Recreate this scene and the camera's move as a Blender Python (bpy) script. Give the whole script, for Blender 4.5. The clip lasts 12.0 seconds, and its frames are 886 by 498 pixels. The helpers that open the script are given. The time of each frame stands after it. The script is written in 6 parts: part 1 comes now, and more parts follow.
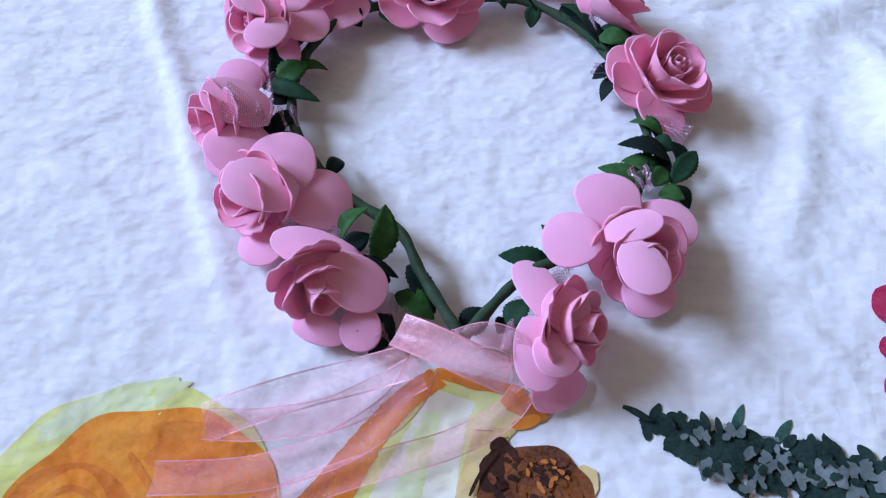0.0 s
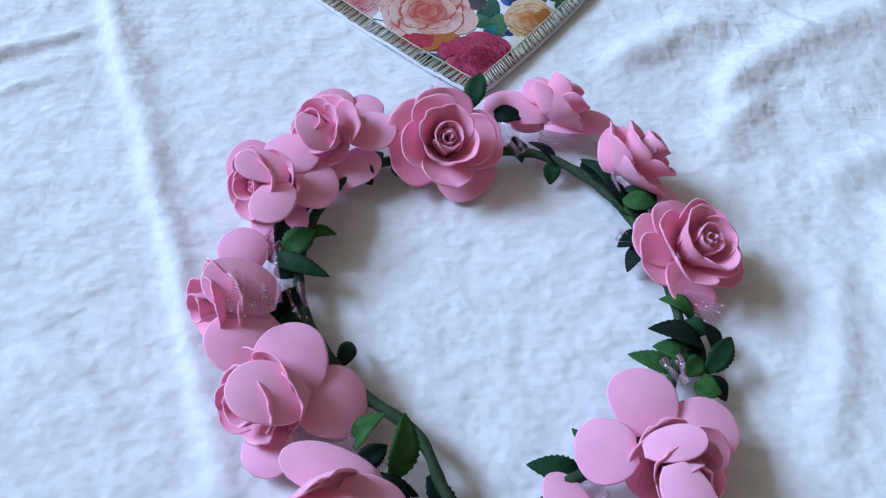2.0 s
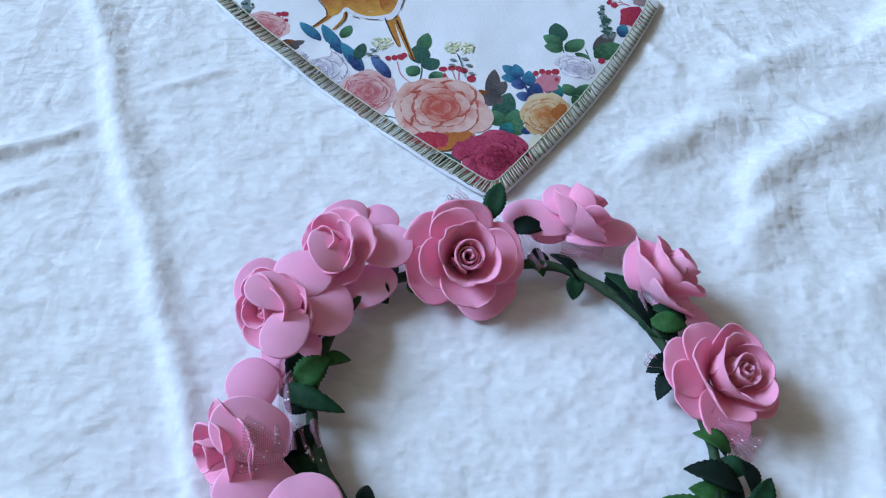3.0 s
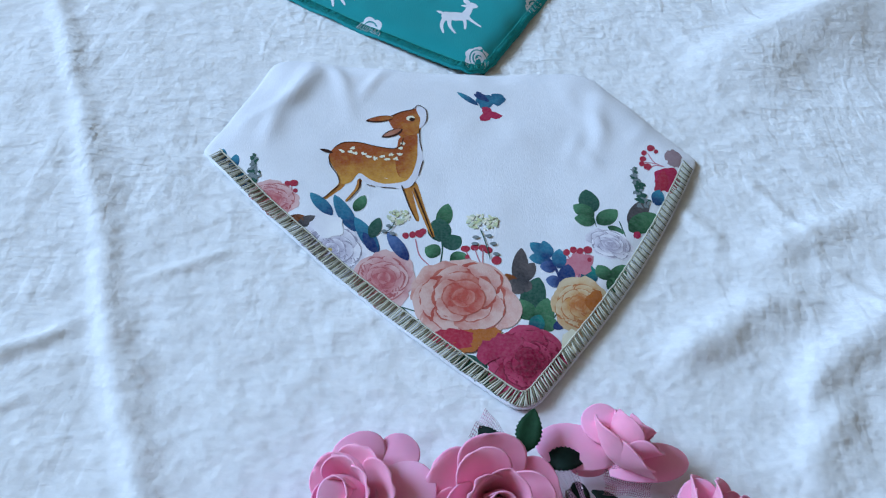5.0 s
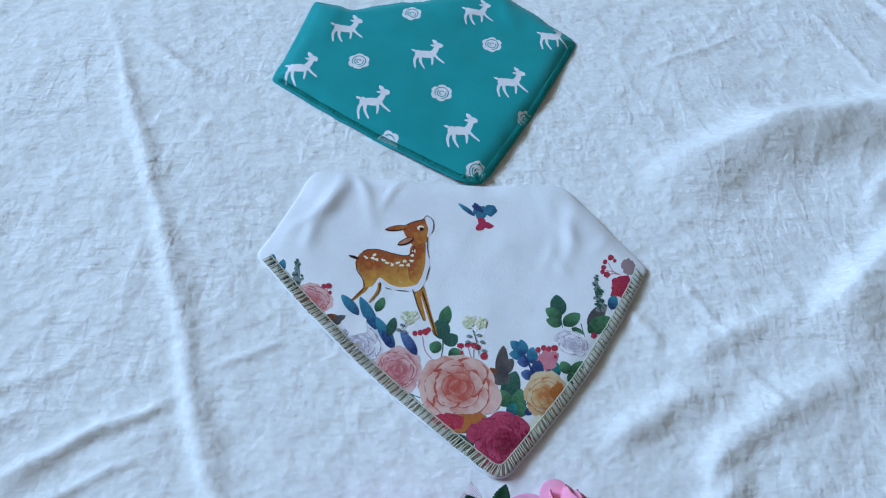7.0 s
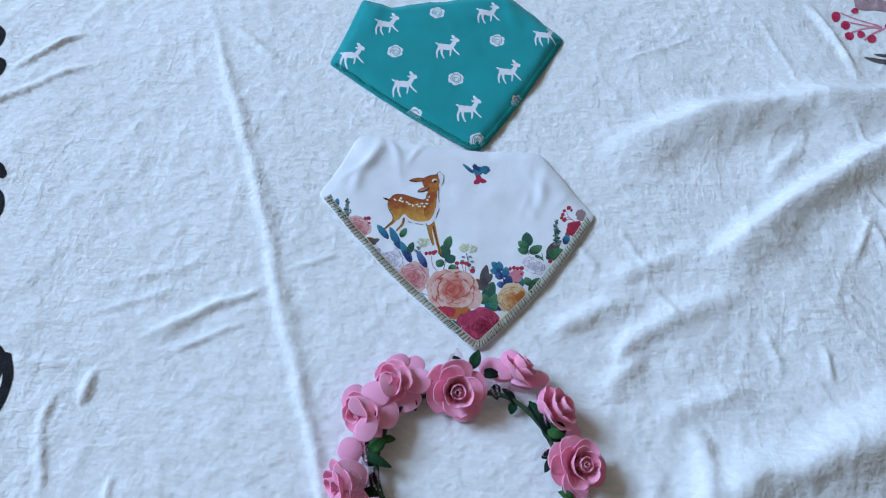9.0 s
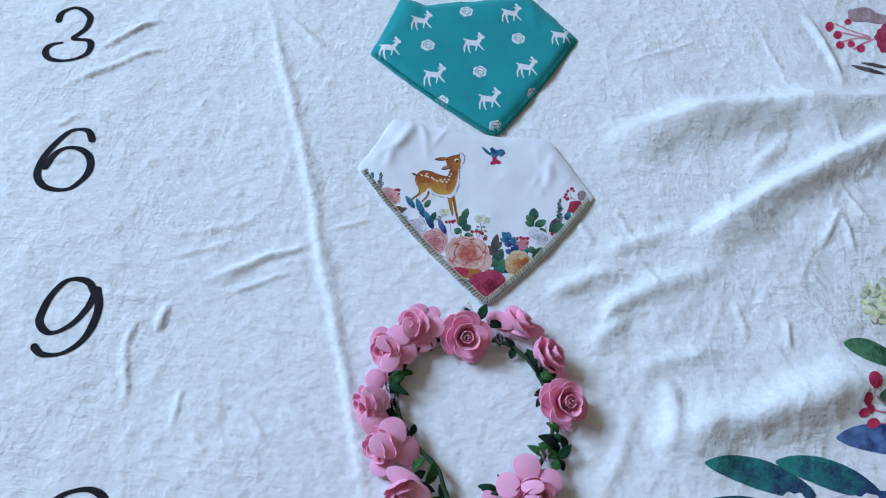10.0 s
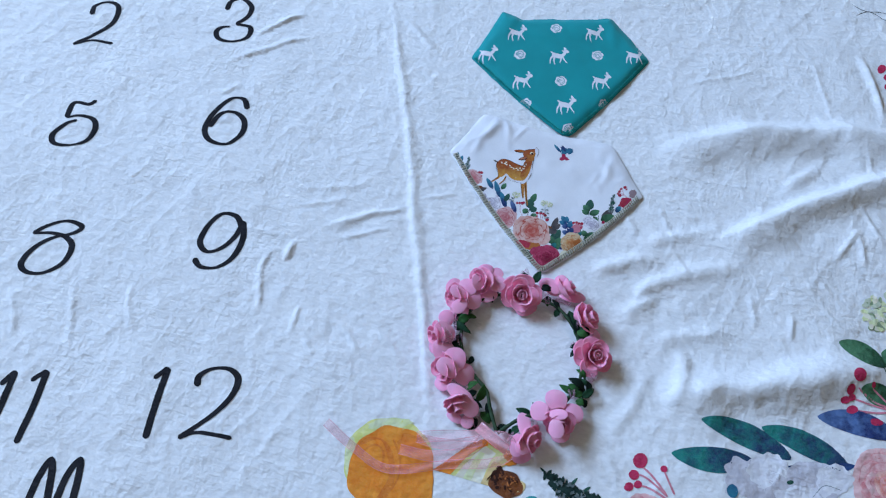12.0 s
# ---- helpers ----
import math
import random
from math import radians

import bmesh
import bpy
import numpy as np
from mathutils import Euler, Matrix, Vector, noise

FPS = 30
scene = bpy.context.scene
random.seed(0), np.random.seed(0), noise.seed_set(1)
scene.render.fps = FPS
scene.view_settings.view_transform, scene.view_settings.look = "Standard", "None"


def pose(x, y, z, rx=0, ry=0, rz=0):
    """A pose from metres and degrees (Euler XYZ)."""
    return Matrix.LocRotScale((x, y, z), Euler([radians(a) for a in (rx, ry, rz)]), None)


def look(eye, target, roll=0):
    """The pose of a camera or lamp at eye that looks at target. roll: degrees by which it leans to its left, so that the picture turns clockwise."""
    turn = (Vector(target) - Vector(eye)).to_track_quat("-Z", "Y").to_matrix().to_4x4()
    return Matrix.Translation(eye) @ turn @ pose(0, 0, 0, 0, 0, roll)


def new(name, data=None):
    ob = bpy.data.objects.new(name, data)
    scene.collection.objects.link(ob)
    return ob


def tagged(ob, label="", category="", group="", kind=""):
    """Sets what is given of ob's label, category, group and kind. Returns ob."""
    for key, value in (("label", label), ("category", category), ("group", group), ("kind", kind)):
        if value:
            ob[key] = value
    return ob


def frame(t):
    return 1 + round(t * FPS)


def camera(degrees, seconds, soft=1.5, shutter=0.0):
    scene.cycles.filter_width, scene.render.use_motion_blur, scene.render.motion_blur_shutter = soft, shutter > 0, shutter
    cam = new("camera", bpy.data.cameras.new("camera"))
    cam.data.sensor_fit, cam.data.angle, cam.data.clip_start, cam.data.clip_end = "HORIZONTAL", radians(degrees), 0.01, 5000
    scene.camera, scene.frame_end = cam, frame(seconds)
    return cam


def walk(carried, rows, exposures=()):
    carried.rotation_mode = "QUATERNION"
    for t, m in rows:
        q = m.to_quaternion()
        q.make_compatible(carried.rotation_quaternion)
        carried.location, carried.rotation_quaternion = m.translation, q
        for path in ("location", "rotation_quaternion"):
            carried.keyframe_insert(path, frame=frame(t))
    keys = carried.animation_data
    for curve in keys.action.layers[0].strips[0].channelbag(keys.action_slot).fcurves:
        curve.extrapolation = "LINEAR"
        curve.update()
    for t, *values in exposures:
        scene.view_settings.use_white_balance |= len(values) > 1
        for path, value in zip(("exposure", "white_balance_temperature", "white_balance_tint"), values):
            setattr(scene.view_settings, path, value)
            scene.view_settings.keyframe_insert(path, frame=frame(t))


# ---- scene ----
from mathutils.geometry import delaunay_2d_cdt

cam = camera(65.0, 12.0, soft=1.2)
PATH = [
    (0, (0.025, 0.048, 0.265), (0.023, 1.01, -1.489), 3.5),
    (0.5, (0.022, 0.057, 0.265), (0.028, 1.031, -1.482), 4.1),
    (1, (0.023, 0.069, 0.266), (0.04, 1.054, -1.475), 4.7),
    (1.5, (0.018, 0.089, 0.269), (0.041, 1.097, -1.458), 5.0),
    (2, (0.003, 0.117, 0.279), (0.058, 1.154, -1.43), 6.6),
    (2.5, (-0.004, 0.136, 0.284), (0.061, 1.199, -1.409), 7.1),
    (3, (-0.013, 0.163, 0.288), (0.066, 1.258, -1.384), 7.6),
    (3.5, (-0.02, 0.19, 0.29), (0.063, 1.308, -1.366), 7.7),
    (5.5, (-0.031, 0.262, 0.318), (0.021, 1.474, -1.272), 6.7),
    (6, (-0.037, 0.27, 0.351), (0.025, 1.469, -1.248), 7.6),
    (6.5, (-0.041, 0.266, 0.396), (0.033, 1.438, -1.224), 8.6),
    (8.5, (-0.036, 0.168, 0.579), (0.005, 1.185, -1.143), 10.0),
    (9, (-0.029, 0.132, 0.628), (-0.006, 1.122, -1.11), 9.9),
    (9.5, (-0.023, 0.092, 0.671), (-0.022, 1.056, -1.082), 10.0),
    (10, (-0.02, 0.06, 0.727), (-0.055, 0.995, -1.04), 9.5),
    (10.5, (-0.018, 0.029, 0.773), (-0.095, 0.942, -1.005), 8.8),
    (11, (-0.009, 0.005, 0.819), (-0.136, 0.889, -0.97), 7.7),
    (11.5, (-0.009, -0.023, 0.859), (-0.183, 0.838, -0.938), 6.6),
    (12, (-0.006, -0.047, 0.894), (-0.226, 0.796, -0.906), 5.2),
]
walk(cam, [(t, look(eye, target, roll)) for t, eye, target, roll in PATH],
     exposures=[(0, 0.28, 6500, 26), (1.5, 0.22, 6500, 20), (3.5, 0.14, 6500, 10), (5.5, 0.0, 6500, 10), (6.5, -0.06, 6500, 8), (8.5, 0.0, 6600, 11), (10.5, 0.06, 6750, 13), (11.0, 0.06, 6850, 15), (12, 0.0, 6350, 14)])

# ---- light: a closed room, daylight from one window up to the left and behind the crown ----
WINDOW_POWER, WINDOW_TINT = 1390.0, (0.46, 0.685, 1.0)
world = bpy.data.worlds.new("sky")
scene.world = world
world.use_nodes = True
sky = world.node_tree.nodes.new("ShaderNodeTexSky")
sky.sky_type, sky.sun_disc = "NISHITA", False
sky.sun_elevation, sky.sun_rotation = radians(38), radians(-50)
world.node_tree.links.new(sky.outputs[0], world.node_tree.nodes["Background"].inputs[0])
world.node_tree.nodes["Background"].inputs[1].default_value = 0.08
WIN = (-7.20, 0.50, 4.30, 3.30, 6.60)  # wall x, y from, y to, z from, z to
lamp = bpy.data.lights.new("window_daylight", "AREA")
lamp.shape, lamp.size, lamp.size_y = "RECTANGLE", WIN[4] - WIN[3], WIN[2] - WIN[1]
lamp.energy, lamp.color = WINDOW_POWER, WINDOW_TINT
daylight = new("window_daylight", lamp)
daylight.matrix_world = look((WIN[0] + 0.02, (WIN[1] + WIN[2]) / 2, (WIN[3] + WIN[4]) / 2), (1, (WIN[1] + WIN[2]) / 2, (WIN[3] + WIN[4]) / 2), 90)


# ---- materials ----
def nodes_of(name):
    m = bpy.data.materials.new(name)
    m.use_nodes = True
    t = m.node_tree
    return m, t, t.nodes["Principled BSDF"]


def add(t, kind, **inputs):
    n = t.nodes.new(kind)
    for k, v in inputs.items():
        n.inputs[k.replace("_", " ")].default_value = v
    return n


def place(t, scale=(1, 1, 1)):
    g = t.nodes.new("ShaderNodeNewGeometry")
    m = t.nodes.new("ShaderNodeMapping")
    m.inputs["Scale"].default_value = scale
    t.links.new(g.outputs["Position"], m.inputs["Vector"])
    return m.outputs[0]


def noisy(t, scale, detail=3.0, rough=0.55, stretch=(1, 1, 1)):
    n = add(t, "ShaderNodeTexNoise", Scale=scale, Detail=detail, Roughness=rough)
    t.links.new(place(t, stretch), n.inputs["Vector"])
    return n.outputs["Fac"]


def spread(t, fac, lo, hi, a, b):
    r = t.nodes.new("ShaderNodeMapRange")
    for k, v in zip(("From Min", "From Max", "To Min", "To Max"), (lo, hi, a, b)):
        r.inputs[k].default_value = v
    t.links.new(fac, r.inputs["Value"])
    return r.outputs[0]


def blend(t, fac, a, b):
    n = t.nodes.new("ShaderNodeMix")
    n.data_type = "RGBA"
    for sock, v in ((6, a), (7, b)):
        if isinstance(v, tuple):
            n.inputs[sock].default_value = (*v, 1)
        else:
            t.links.new(v, n.inputs[sock])
    t.links.new(fac, n.inputs[0])
    return n.outputs[2]


def plus(t, a, b, kind="ADD"):
    n = t.nodes.new("ShaderNodeMath")
    n.operation = kind
    for i, v in enumerate((a, b)):
        if isinstance(v, (int, float)):
            n.inputs[i].default_value = v
        else:
            t.links.new(v, n.inputs[i])
    return n.outputs[0]


def relief(t, p, height, strength, distance):
    b = t.nodes.new("ShaderNodeBump")
    b.inputs["Strength"].default_value, b.inputs["Distance"].default_value = strength, distance
    t.links.new(height, b.inputs["Height"])
    t.links.new(b.outputs[0], p.inputs["Normal"])


def shade(c, k):
    return tuple(max(0.0, min(1.0, v * k)) for v in c)


def pile_height(t):
    """Short brushed pile: fine fibres, tufts and combed streaks."""
    fine = spread(t, noisy(t, 800, 2), 0.3, 0.7, 0, 0.035)
    tuft = spread(t, noisy(t, 190, 2, 0.5, (0.6, 1.3, 1)), 0.3, 0.7, 0, 0.11)
    comb = spread(t, noisy(t, 64, 2, 0.5, (0.85, 1.15, 1)), 0.3, 0.7, 0, 1.25)
    total = plus(t, plus(t, fine, tuft), comb)
    # the cloth lies smoother round the crown and is finely crumpled further out
    away = t.nodes.new("ShaderNodeVectorMath")
    away.operation = "DISTANCE"
    away.inputs[1].default_value = (0.03, 0.22, 0.0)
    t.links.new(place(t), away.inputs[0])
    rough = spread(t, away.outputs["Value"], 0.14, 0.38, 0.30, 1.30)
    total = plus(t, total, plus(t, rough, spread(t, noisy(t, 240, 3, 0.6), 0.35, 0.65, 0, 0.16), "MULTIPLY"))
    for size, stretch, gain in ((34, (0.45, 1.5, 1), 0.42), (30, (1.5, 0.5, 1), 0.26), (85, (0.4, 1.6, 1), 0.16)):
        line = plus(t, plus(t, noisy(t, size, 3, 0.5, stretch), 0.5, "SUBTRACT"), 0.0)
        crease = spread(t, plus(t, line, line, "MULTIPLY"), 0.0, 0.0045, gain, 0.0)
        total = plus(t, total, plus(t, crease, plus(t, rough, spread(t, noisy(t, 12, 3), 0.40, 0.60, 0, 1), "MULTIPLY"), "MULTIPLY"))
    return total


def plush(name, colour, strength=0.42):
    m, t, p = nodes_of(name)
    big = spread(t, noisy(t, 9, 4, 0.6), 0.3, 0.7, 0, 1)
    small = spread(t, noisy(t, 160, 3, 0.65, (0.6, 1.3, 1)), 0.32, 0.68, 0, 1)
    c = blend(t, big, shade(colour, 0.94), shade(colour, 1.03))
    c2 = blend(t, small, shade(colour, 0.84), shade(colour, 1.05))
    mix = t.nodes.new("ShaderNodeMix")
    mix.data_type = "RGBA"
    mix.inputs[0].default_value = 0.5
    t.links.new(c, mix.inputs[6])
    t.links.new(c2, mix.inputs[7])
    t.links.new(mix.outputs[2], p.inputs["Base Color"])
    p.inputs["Roughness"].default_value = 0.92
    p.inputs["Sheen Weight"].default_value = 0.25
    p.inputs["Sheen Roughness"].default_value = 0.4
    p.inputs["Specular IOR Level"].default_value = 0.2
    relief(t, p, pile_height(t), strength, 0.0022)
    return m


def printed(name, colour, other, cloth):
    """Watercolour print: two tones of ink washed into each other, on plush or on fine jersey."""
    m, t, p = nodes_of(name)
    wash = spread(t, noisy(t, 150 if cloth == "jersey" else 60, 5, 0.65), 0.38, 0.62, 0, 1)
    grain = spread(t, noisy(t, 700, 2), 0.3, 0.7, 0, 1)
    tone = t.nodes.new("ShaderNodeAttribute")
    tone.attribute_name = "tone"
    c = blend(t, plus(t, plus(t, plus(t, wash, 0.5, "SUBTRACT"), 0.45 if cloth == "jersey" else 0.8, "MULTIPLY"), tone.outputs["Fac"]), colour, other)
    c = blend(t, plus(t, grain, 0.02 if max(colour) < 0.03 else 0.05, "MULTIPLY"), c, (0.75, 0.75, 0.78))
    t.links.new(c, p.inputs["Base Color"])
    p.inputs["Roughness"].default_value = 0.85
    p.inputs["Specular IOR Level"].default_value = 0.06
    if cloth == "jersey":
        relief(t, p, noisy(t, 1500, 1, 0.5, (1.6, 0.4, 1)), 0.25, 0.0004)
    else:
        relief(t, p, pile_height(t), 0.5, 0.0020)
    return m


def fabric(name, colour, rib=(1.6, 0.4, 1), rough=0.8):
    m, t, p = nodes_of(name)
    big = spread(t, noisy(t, 22, 3), 0.3, 0.7, 0, 1)
    fine = spread(t, noisy(t, 1200, 2, 0.5, rib), 0.3, 0.7, 0, 1)
    c = blend(t, big, shade(colour, 0.93), shade(colour, 1.05))
    c = blend(t, plus(t, fine, 0.25, "MULTIPLY"), c, shade(colour, 0.75))
    t.links.new(c, p.inputs["Base Color"])
    p.inputs["Roughness"].default_value = rough
    p.inputs["Specular IOR Level"].default_value = 0.2
    p.inputs["Sheen Weight"].default_value = 0.1
    relief(t, p, noisy(t, 1200, 2, 0.5, rib), 0.3, 0.0005)
    return m


def foam(name, colour):
    """Craft foam of the petals: matt, slightly mottled, with fine pores."""
    m, t, p = nodes_of(name)
    big = spread(t, noisy(t, 60, 3), 0.3, 0.7, 0, 1)
    info = t.nodes.new("ShaderNodeObjectInfo")
    c = blend(t, big, shade(colour, 0.93), shade(colour, 1.06))
    pale = blend(t, plus(t, info.outputs["Random"], 0.28, "MULTIPLY"), c, (0.98, 0.50, 0.68))
    t.links.new(pale, p.inputs["Base Color"])
    p.inputs["Roughness"].default_value = 0.75
    p.inputs["Specular IOR Level"].default_value = 0.18
    p.inputs["Sheen Weight"].default_value = 0.12
    p.inputs["Subsurface Weight"].default_value = 0.30
    p.inputs["Subsurface Radius"].default_value = (0.005, 0.002, 0.003)
    p.inputs["Subsurface Scale"].default_value = 0.7
    relief(t, p, noisy(t, 1800, 2), 0.12, 0.0004)
    return m


def leaf_cloth(name, colour):
    m, t, p = nodes_of(name)
    vein = spread(t, noisy(t, 260, 3, 0.6), 0.3, 0.7, 0, 1)
    t.links.new(blend(t, vein, shade(colour, 0.7), shade(colour, 1.25)), p.inputs["Base Color"])
    p.inputs["Roughness"].default_value = 0.7
    p.inputs["Specular IOR Level"].default_value = 0.15
    relief(t, p, noisy(t, 900, 2), 0.25, 0.0005)
    return m


def see_through(t, p, fac):
    clear = t.nodes.new("ShaderNodeBsdfTransparent")
    mix = t.nodes.new("ShaderNodeMixShader")
    out = t.nodes["Material Output"]
    if isinstance(fac, float):
        mix.inputs[0].default_value = fac
    else:
        t.links.new(fac, mix.inputs[0])
    t.links.new(clear.outputs[0], mix.inputs[1])
    t.links.new(p.outputs[0], mix.inputs[2])
    t.links.new(mix.outputs[0], out.inputs["Surface"])


def organza(name, thin, dense):
    """Sheer pink ribbon with a denser woven edge and a scatter of glitter."""
    m, t, p = nodes_of(name)
    uv = t.nodes.new("ShaderNodeUVMap")
    sep = t.nodes.new("ShaderNodeSeparateXYZ")
    t.links.new(uv.outputs[0], sep.inputs[0])
    edge = plus(t, plus(t, plus(t, sep.outputs[0], 0.5, "SUBTRACT"), 0.0, "ADD"), 2.0, "MULTIPLY")
    edge = plus(t, plus(t, edge, 0.0), edge, "MULTIPLY")
    rim = spread(t, edge, 0.80, 0.9, 0.0, 0.45)
    weave = spread(t, noisy(t, 420, 3), 0.35, 0.65, thin, dense)
    glit = spread(t, noisy(t, 1300, 1), 0.72, 0.76, 0.0, 0.7)
    p.inputs["Base Color"].default_value = (0.95, 0.38, 0.46, 1)
    t.links.new(blend(t, glit, (0.95, 0.40, 0.48), (1.0, 0.9, 0.9)), p.inputs["Base Color"])
    p.inputs["Roughness"].default_value = 0.28
    p.inputs["Sheen Weight"].default_value = 0.4
    fac = plus(t, plus(t, weave, rim), glit)
    relief(t, p, noisy(t, 900, 2), 0.5, 0.0006)
    see_through(t, p, plus(t, fac, 0.95, "MINIMUM"))
    return m


def net(name):
    """Glitter net: fine crossing threads with small bright flakes."""
    m, t, p = nodes_of(name)
    uv = t.nodes.new("ShaderNodeUVMap")
    sep = t.nodes.new("ShaderNodeSeparateXYZ")
    t.links.new(uv.outputs[0], sep.inputs[0])
    lines = []
    for i in (0, 1):
        k = plus(t, plus(t, sep.outputs[i], 1000 / 1.15, "MULTIPLY"), 1.0, "MODULO")
        lines.append(plus(t, k, 0.24, "LESS_THAN"))
    grid = plus(t, lines[0], lines[1], "MAXIMUM")
    v = add(t, "ShaderNodeTexVoronoi", Scale=330.0)
    t.links.new(place(t), v.inputs["Vector"])
    flake = plus(t, v.outputs["Distance"], 0.16, "LESS_THAN")
    t.links.new(blend(t, flake, (0.60, 0.30, 0.42), (1.0, 0.93, 0.96)), p.inputs["Base Color"])
    t.links.new(spread(t, flake, 0, 1, 0.5, 0.15), p.inputs["Roughness"])
    fac = plus(t, plus(t, grid, 0.55, "MULTIPLY"), flake, "MAXIMUM")
    see_through(t, p, plus(t, plus(t, fac, 0.10), 0.95, "MINIMUM"))
    return m


def plain(name, colour, rough, bump=0.1):
    m, t, p = nodes_of(name)
    big = spread(t, noisy(t, 3, 4), 0.3, 0.7, 0, 1)
    t.links.new(blend(t, big, shade(colour, 0.95), shade(colour, 1.04)), p.inputs["Base Color"])
    p.inputs["Roughness"].default_value = rough
    relief(t, p, noisy(t, 250, 3), bump, 0.001)
    return m


BLANKET = plush("white_plush", (0.83, 0.84, 0.86))
WALL = plain("beige_wall_paint", (0.22, 0.145, 0.075), 0.9)
FLOOR = plain("brown_floor", (0.22, 0.15, 0.10), 0.5)
CEIL = plain("ceiling_paint", (0.28, 0.21, 0.135), 0.9)
WHITE_JERSEY = fabric("white_jersey", (0.80, 0.81, 0.86))
TEAL_JERSEY = fabric("teal_jersey", (0.004, 0.30, 0.32))
TEAL_THREAD = fabric("teal_thread", (0.01, 0.36, 0.34))
CREAM_THREAD = fabric("cream_thread", (0.62, 0.60, 0.50))
OLIVE_THREAD = fabric("olive_thread", (0.20, 0.19, 0.12))
# one foam in two colours: brightness of the lit open petals painted in paler
PINK_FOAM, LIT_FOAM = foam("pink_foam", (0.96, 0.35, 0.50)), foam("lit_pink_foam", (0.97, 0.40, 0.58))
LEAF = {"green": leaf_cloth("leaf_green", (0.010, 0.045, 0.020)), "green2": leaf_cloth("leaf_bright_green", (0.028, 0.100, 0.026)), "dark": leaf_cloth("leaf_dark_green", (0.004, 0.014, 0.010))}
STEM = leaf_cloth("stem_tape", (0.035, 0.065, 0.035))
ORGANZA, ORGANZA_FOLDED = organza("pink_organza", 0.20, 0.34), organza("folded_pink_organza", 0.55, 0.74)
NET = net("glitter_net")

INKS = {
    "ink": ((0.012, 0.012, 0.016), (0.02, 0.02, 0.026)),
    "orange": ((0.88, 0.23, 0.014), (0.93, 0.35, 0.04)), "orangedeep": ((0.74, 0.16, 0.012), (0.86, 0.28, 0.04)),
    "lime": ((0.74, 0.76, 0.20), (0.80, 0.80, 0.40)), "limelight": ((0.74, 0.80, 0.36), (0.80, 0.84, 0.58)),
    "peach": ((0.78, 0.50, 0.16), (0.82, 0.66, 0.34)), "cream": ((0.80, 0.74, 0.55), (0.80, 0.78, 0.66)),
    "rust": ((0.50, 0.13, 0.025), (0.66, 0.22, 0.045)), "brown": ((0.085, 0.020, 0.006), (0.30, 0.085, 0.016)),
    "darkbrown": ((0.03, 0.010, 0.006), (0.07, 0.022, 0.012)), "tan": ((0.66, 0.24, 0.04), (0.78, 0.42, 0.12)),
    "dgreen": ((0.015, 0.07, 0.05), (0.03, 0.12, 0.08)), "leafgreen": ((0.015, 0.075, 0.03), (0.08, 0.24, 0.12)),
    "spruce": ((0.010, 0.030, 0.026), (0.022, 0.055, 0.045)), "slate": ((0.27, 0.32, 0.34), (0.15, 0.19, 0.20)), "teal": ((0.02, 0.30, 0.33), (0.05, 0.38, 0.40)),
    "tealleaf": ((0.010, 0.045, 0.11), (0.012, 0.22, 0.19)), "tealblue": ((0.014, 0.10, 0.22), (0.02, 0.19, 0.27)),
    "navy": ((0.012, 0.03, 0.13), (0.02, 0.06, 0.19)), "indigo": ((0.012, 0.03, 0.14), (0.10, 0.19, 0.42)),
    "blue": ((0.010, 0.06, 0.17), (0.04, 0.26, 0.38)), "crimson": ((0.50, 0.01, 0.07), (0.62, 0.04, 0.12)),
    "red": ((0.45, 0.015, 0.05), (0.60, 0.05, 0.09)), "rose": ((0.70, 0.18, 0.26), (0.76, 0.32, 0.38)),
    "white": ((0.70, 0.69, 0.76), (0.82, 0.82, 0.85)), "greywhite": ((0.50, 0.48, 0.54), (0.68, 0.66, 0.72)),
    "lavender": ((0.42, 0.38, 0.48), (0.60, 0.56, 0.66)), "hydra": ((0.50, 0.56, 0.40), (0.66, 0.70, 0.55)),
    "hydra2": ((0.22, 0.32, 0.17), (0.40, 0.48, 0.30)), "mauve": ((0.36, 0.22, 0.26), (0.50, 0.36, 0.38)),
    "magenta": ((0.30, 0.006, 0.04), (0.54, 0.06, 0.14)), "magenta2": ((0.13, 0.003, 0.02), (0.26, 0.01, 0.045)),
    "magenta3": ((0.24, 0.004, 0.035), (0.46, 0.03, 0.09)), "darkleaf": ((0.05, 0.045, 0.05), (0.12, 0.10, 0.10)),
    "coat": ((0.44, 0.095, 0.016), (0.80, 0.40, 0.07)), "earpink": ((0.50, 0.17, 0.10), (0.66, 0.30, 0.20)),
    "whitepetal": ((0.44, 0.40, 0.50), (0.80, 0.78, 0.84)), "whiteshade": ((0.24, 0.21, 0.29), (0.46, 0.43, 0.52)),
    "sage": ((0.10, 0.14, 0.135), (0.22, 0.26, 0.265)), "yellow": ((0.70, 0.50, 0.10), (0.75, 0.58, 0.2)),
    "pink1": ((0.70, 0.24, 0.26), (0.90, 0.58, 0.57)), "pink2": ((0.62, 0.15, 0.17), (0.82, 0.40, 0.40)),
    "pink3": ((0.46, 0.08, 0.10), (0.64, 0.20, 0.20)), "coral1": ((0.72, 0.22, 0.17), (0.93, 0.62, 0.55)),
    "coral2": ((0.66, 0.11, 0.08), (0.84, 0.42, 0.35)), "coral3": ((0.50, 0.05, 0.04), (0.68, 0.17, 0.12)),
    "apricot1": ((0.74, 0.36, 0.12), (0.86, 0.68, 0.44)), "apricot2": ((0.66, 0.22, 0.06), (0.80, 0.52, 0.26)),
    "apricot3": ((0.54, 0.14, 0.04), (0.68, 0.28, 0.10)),
}
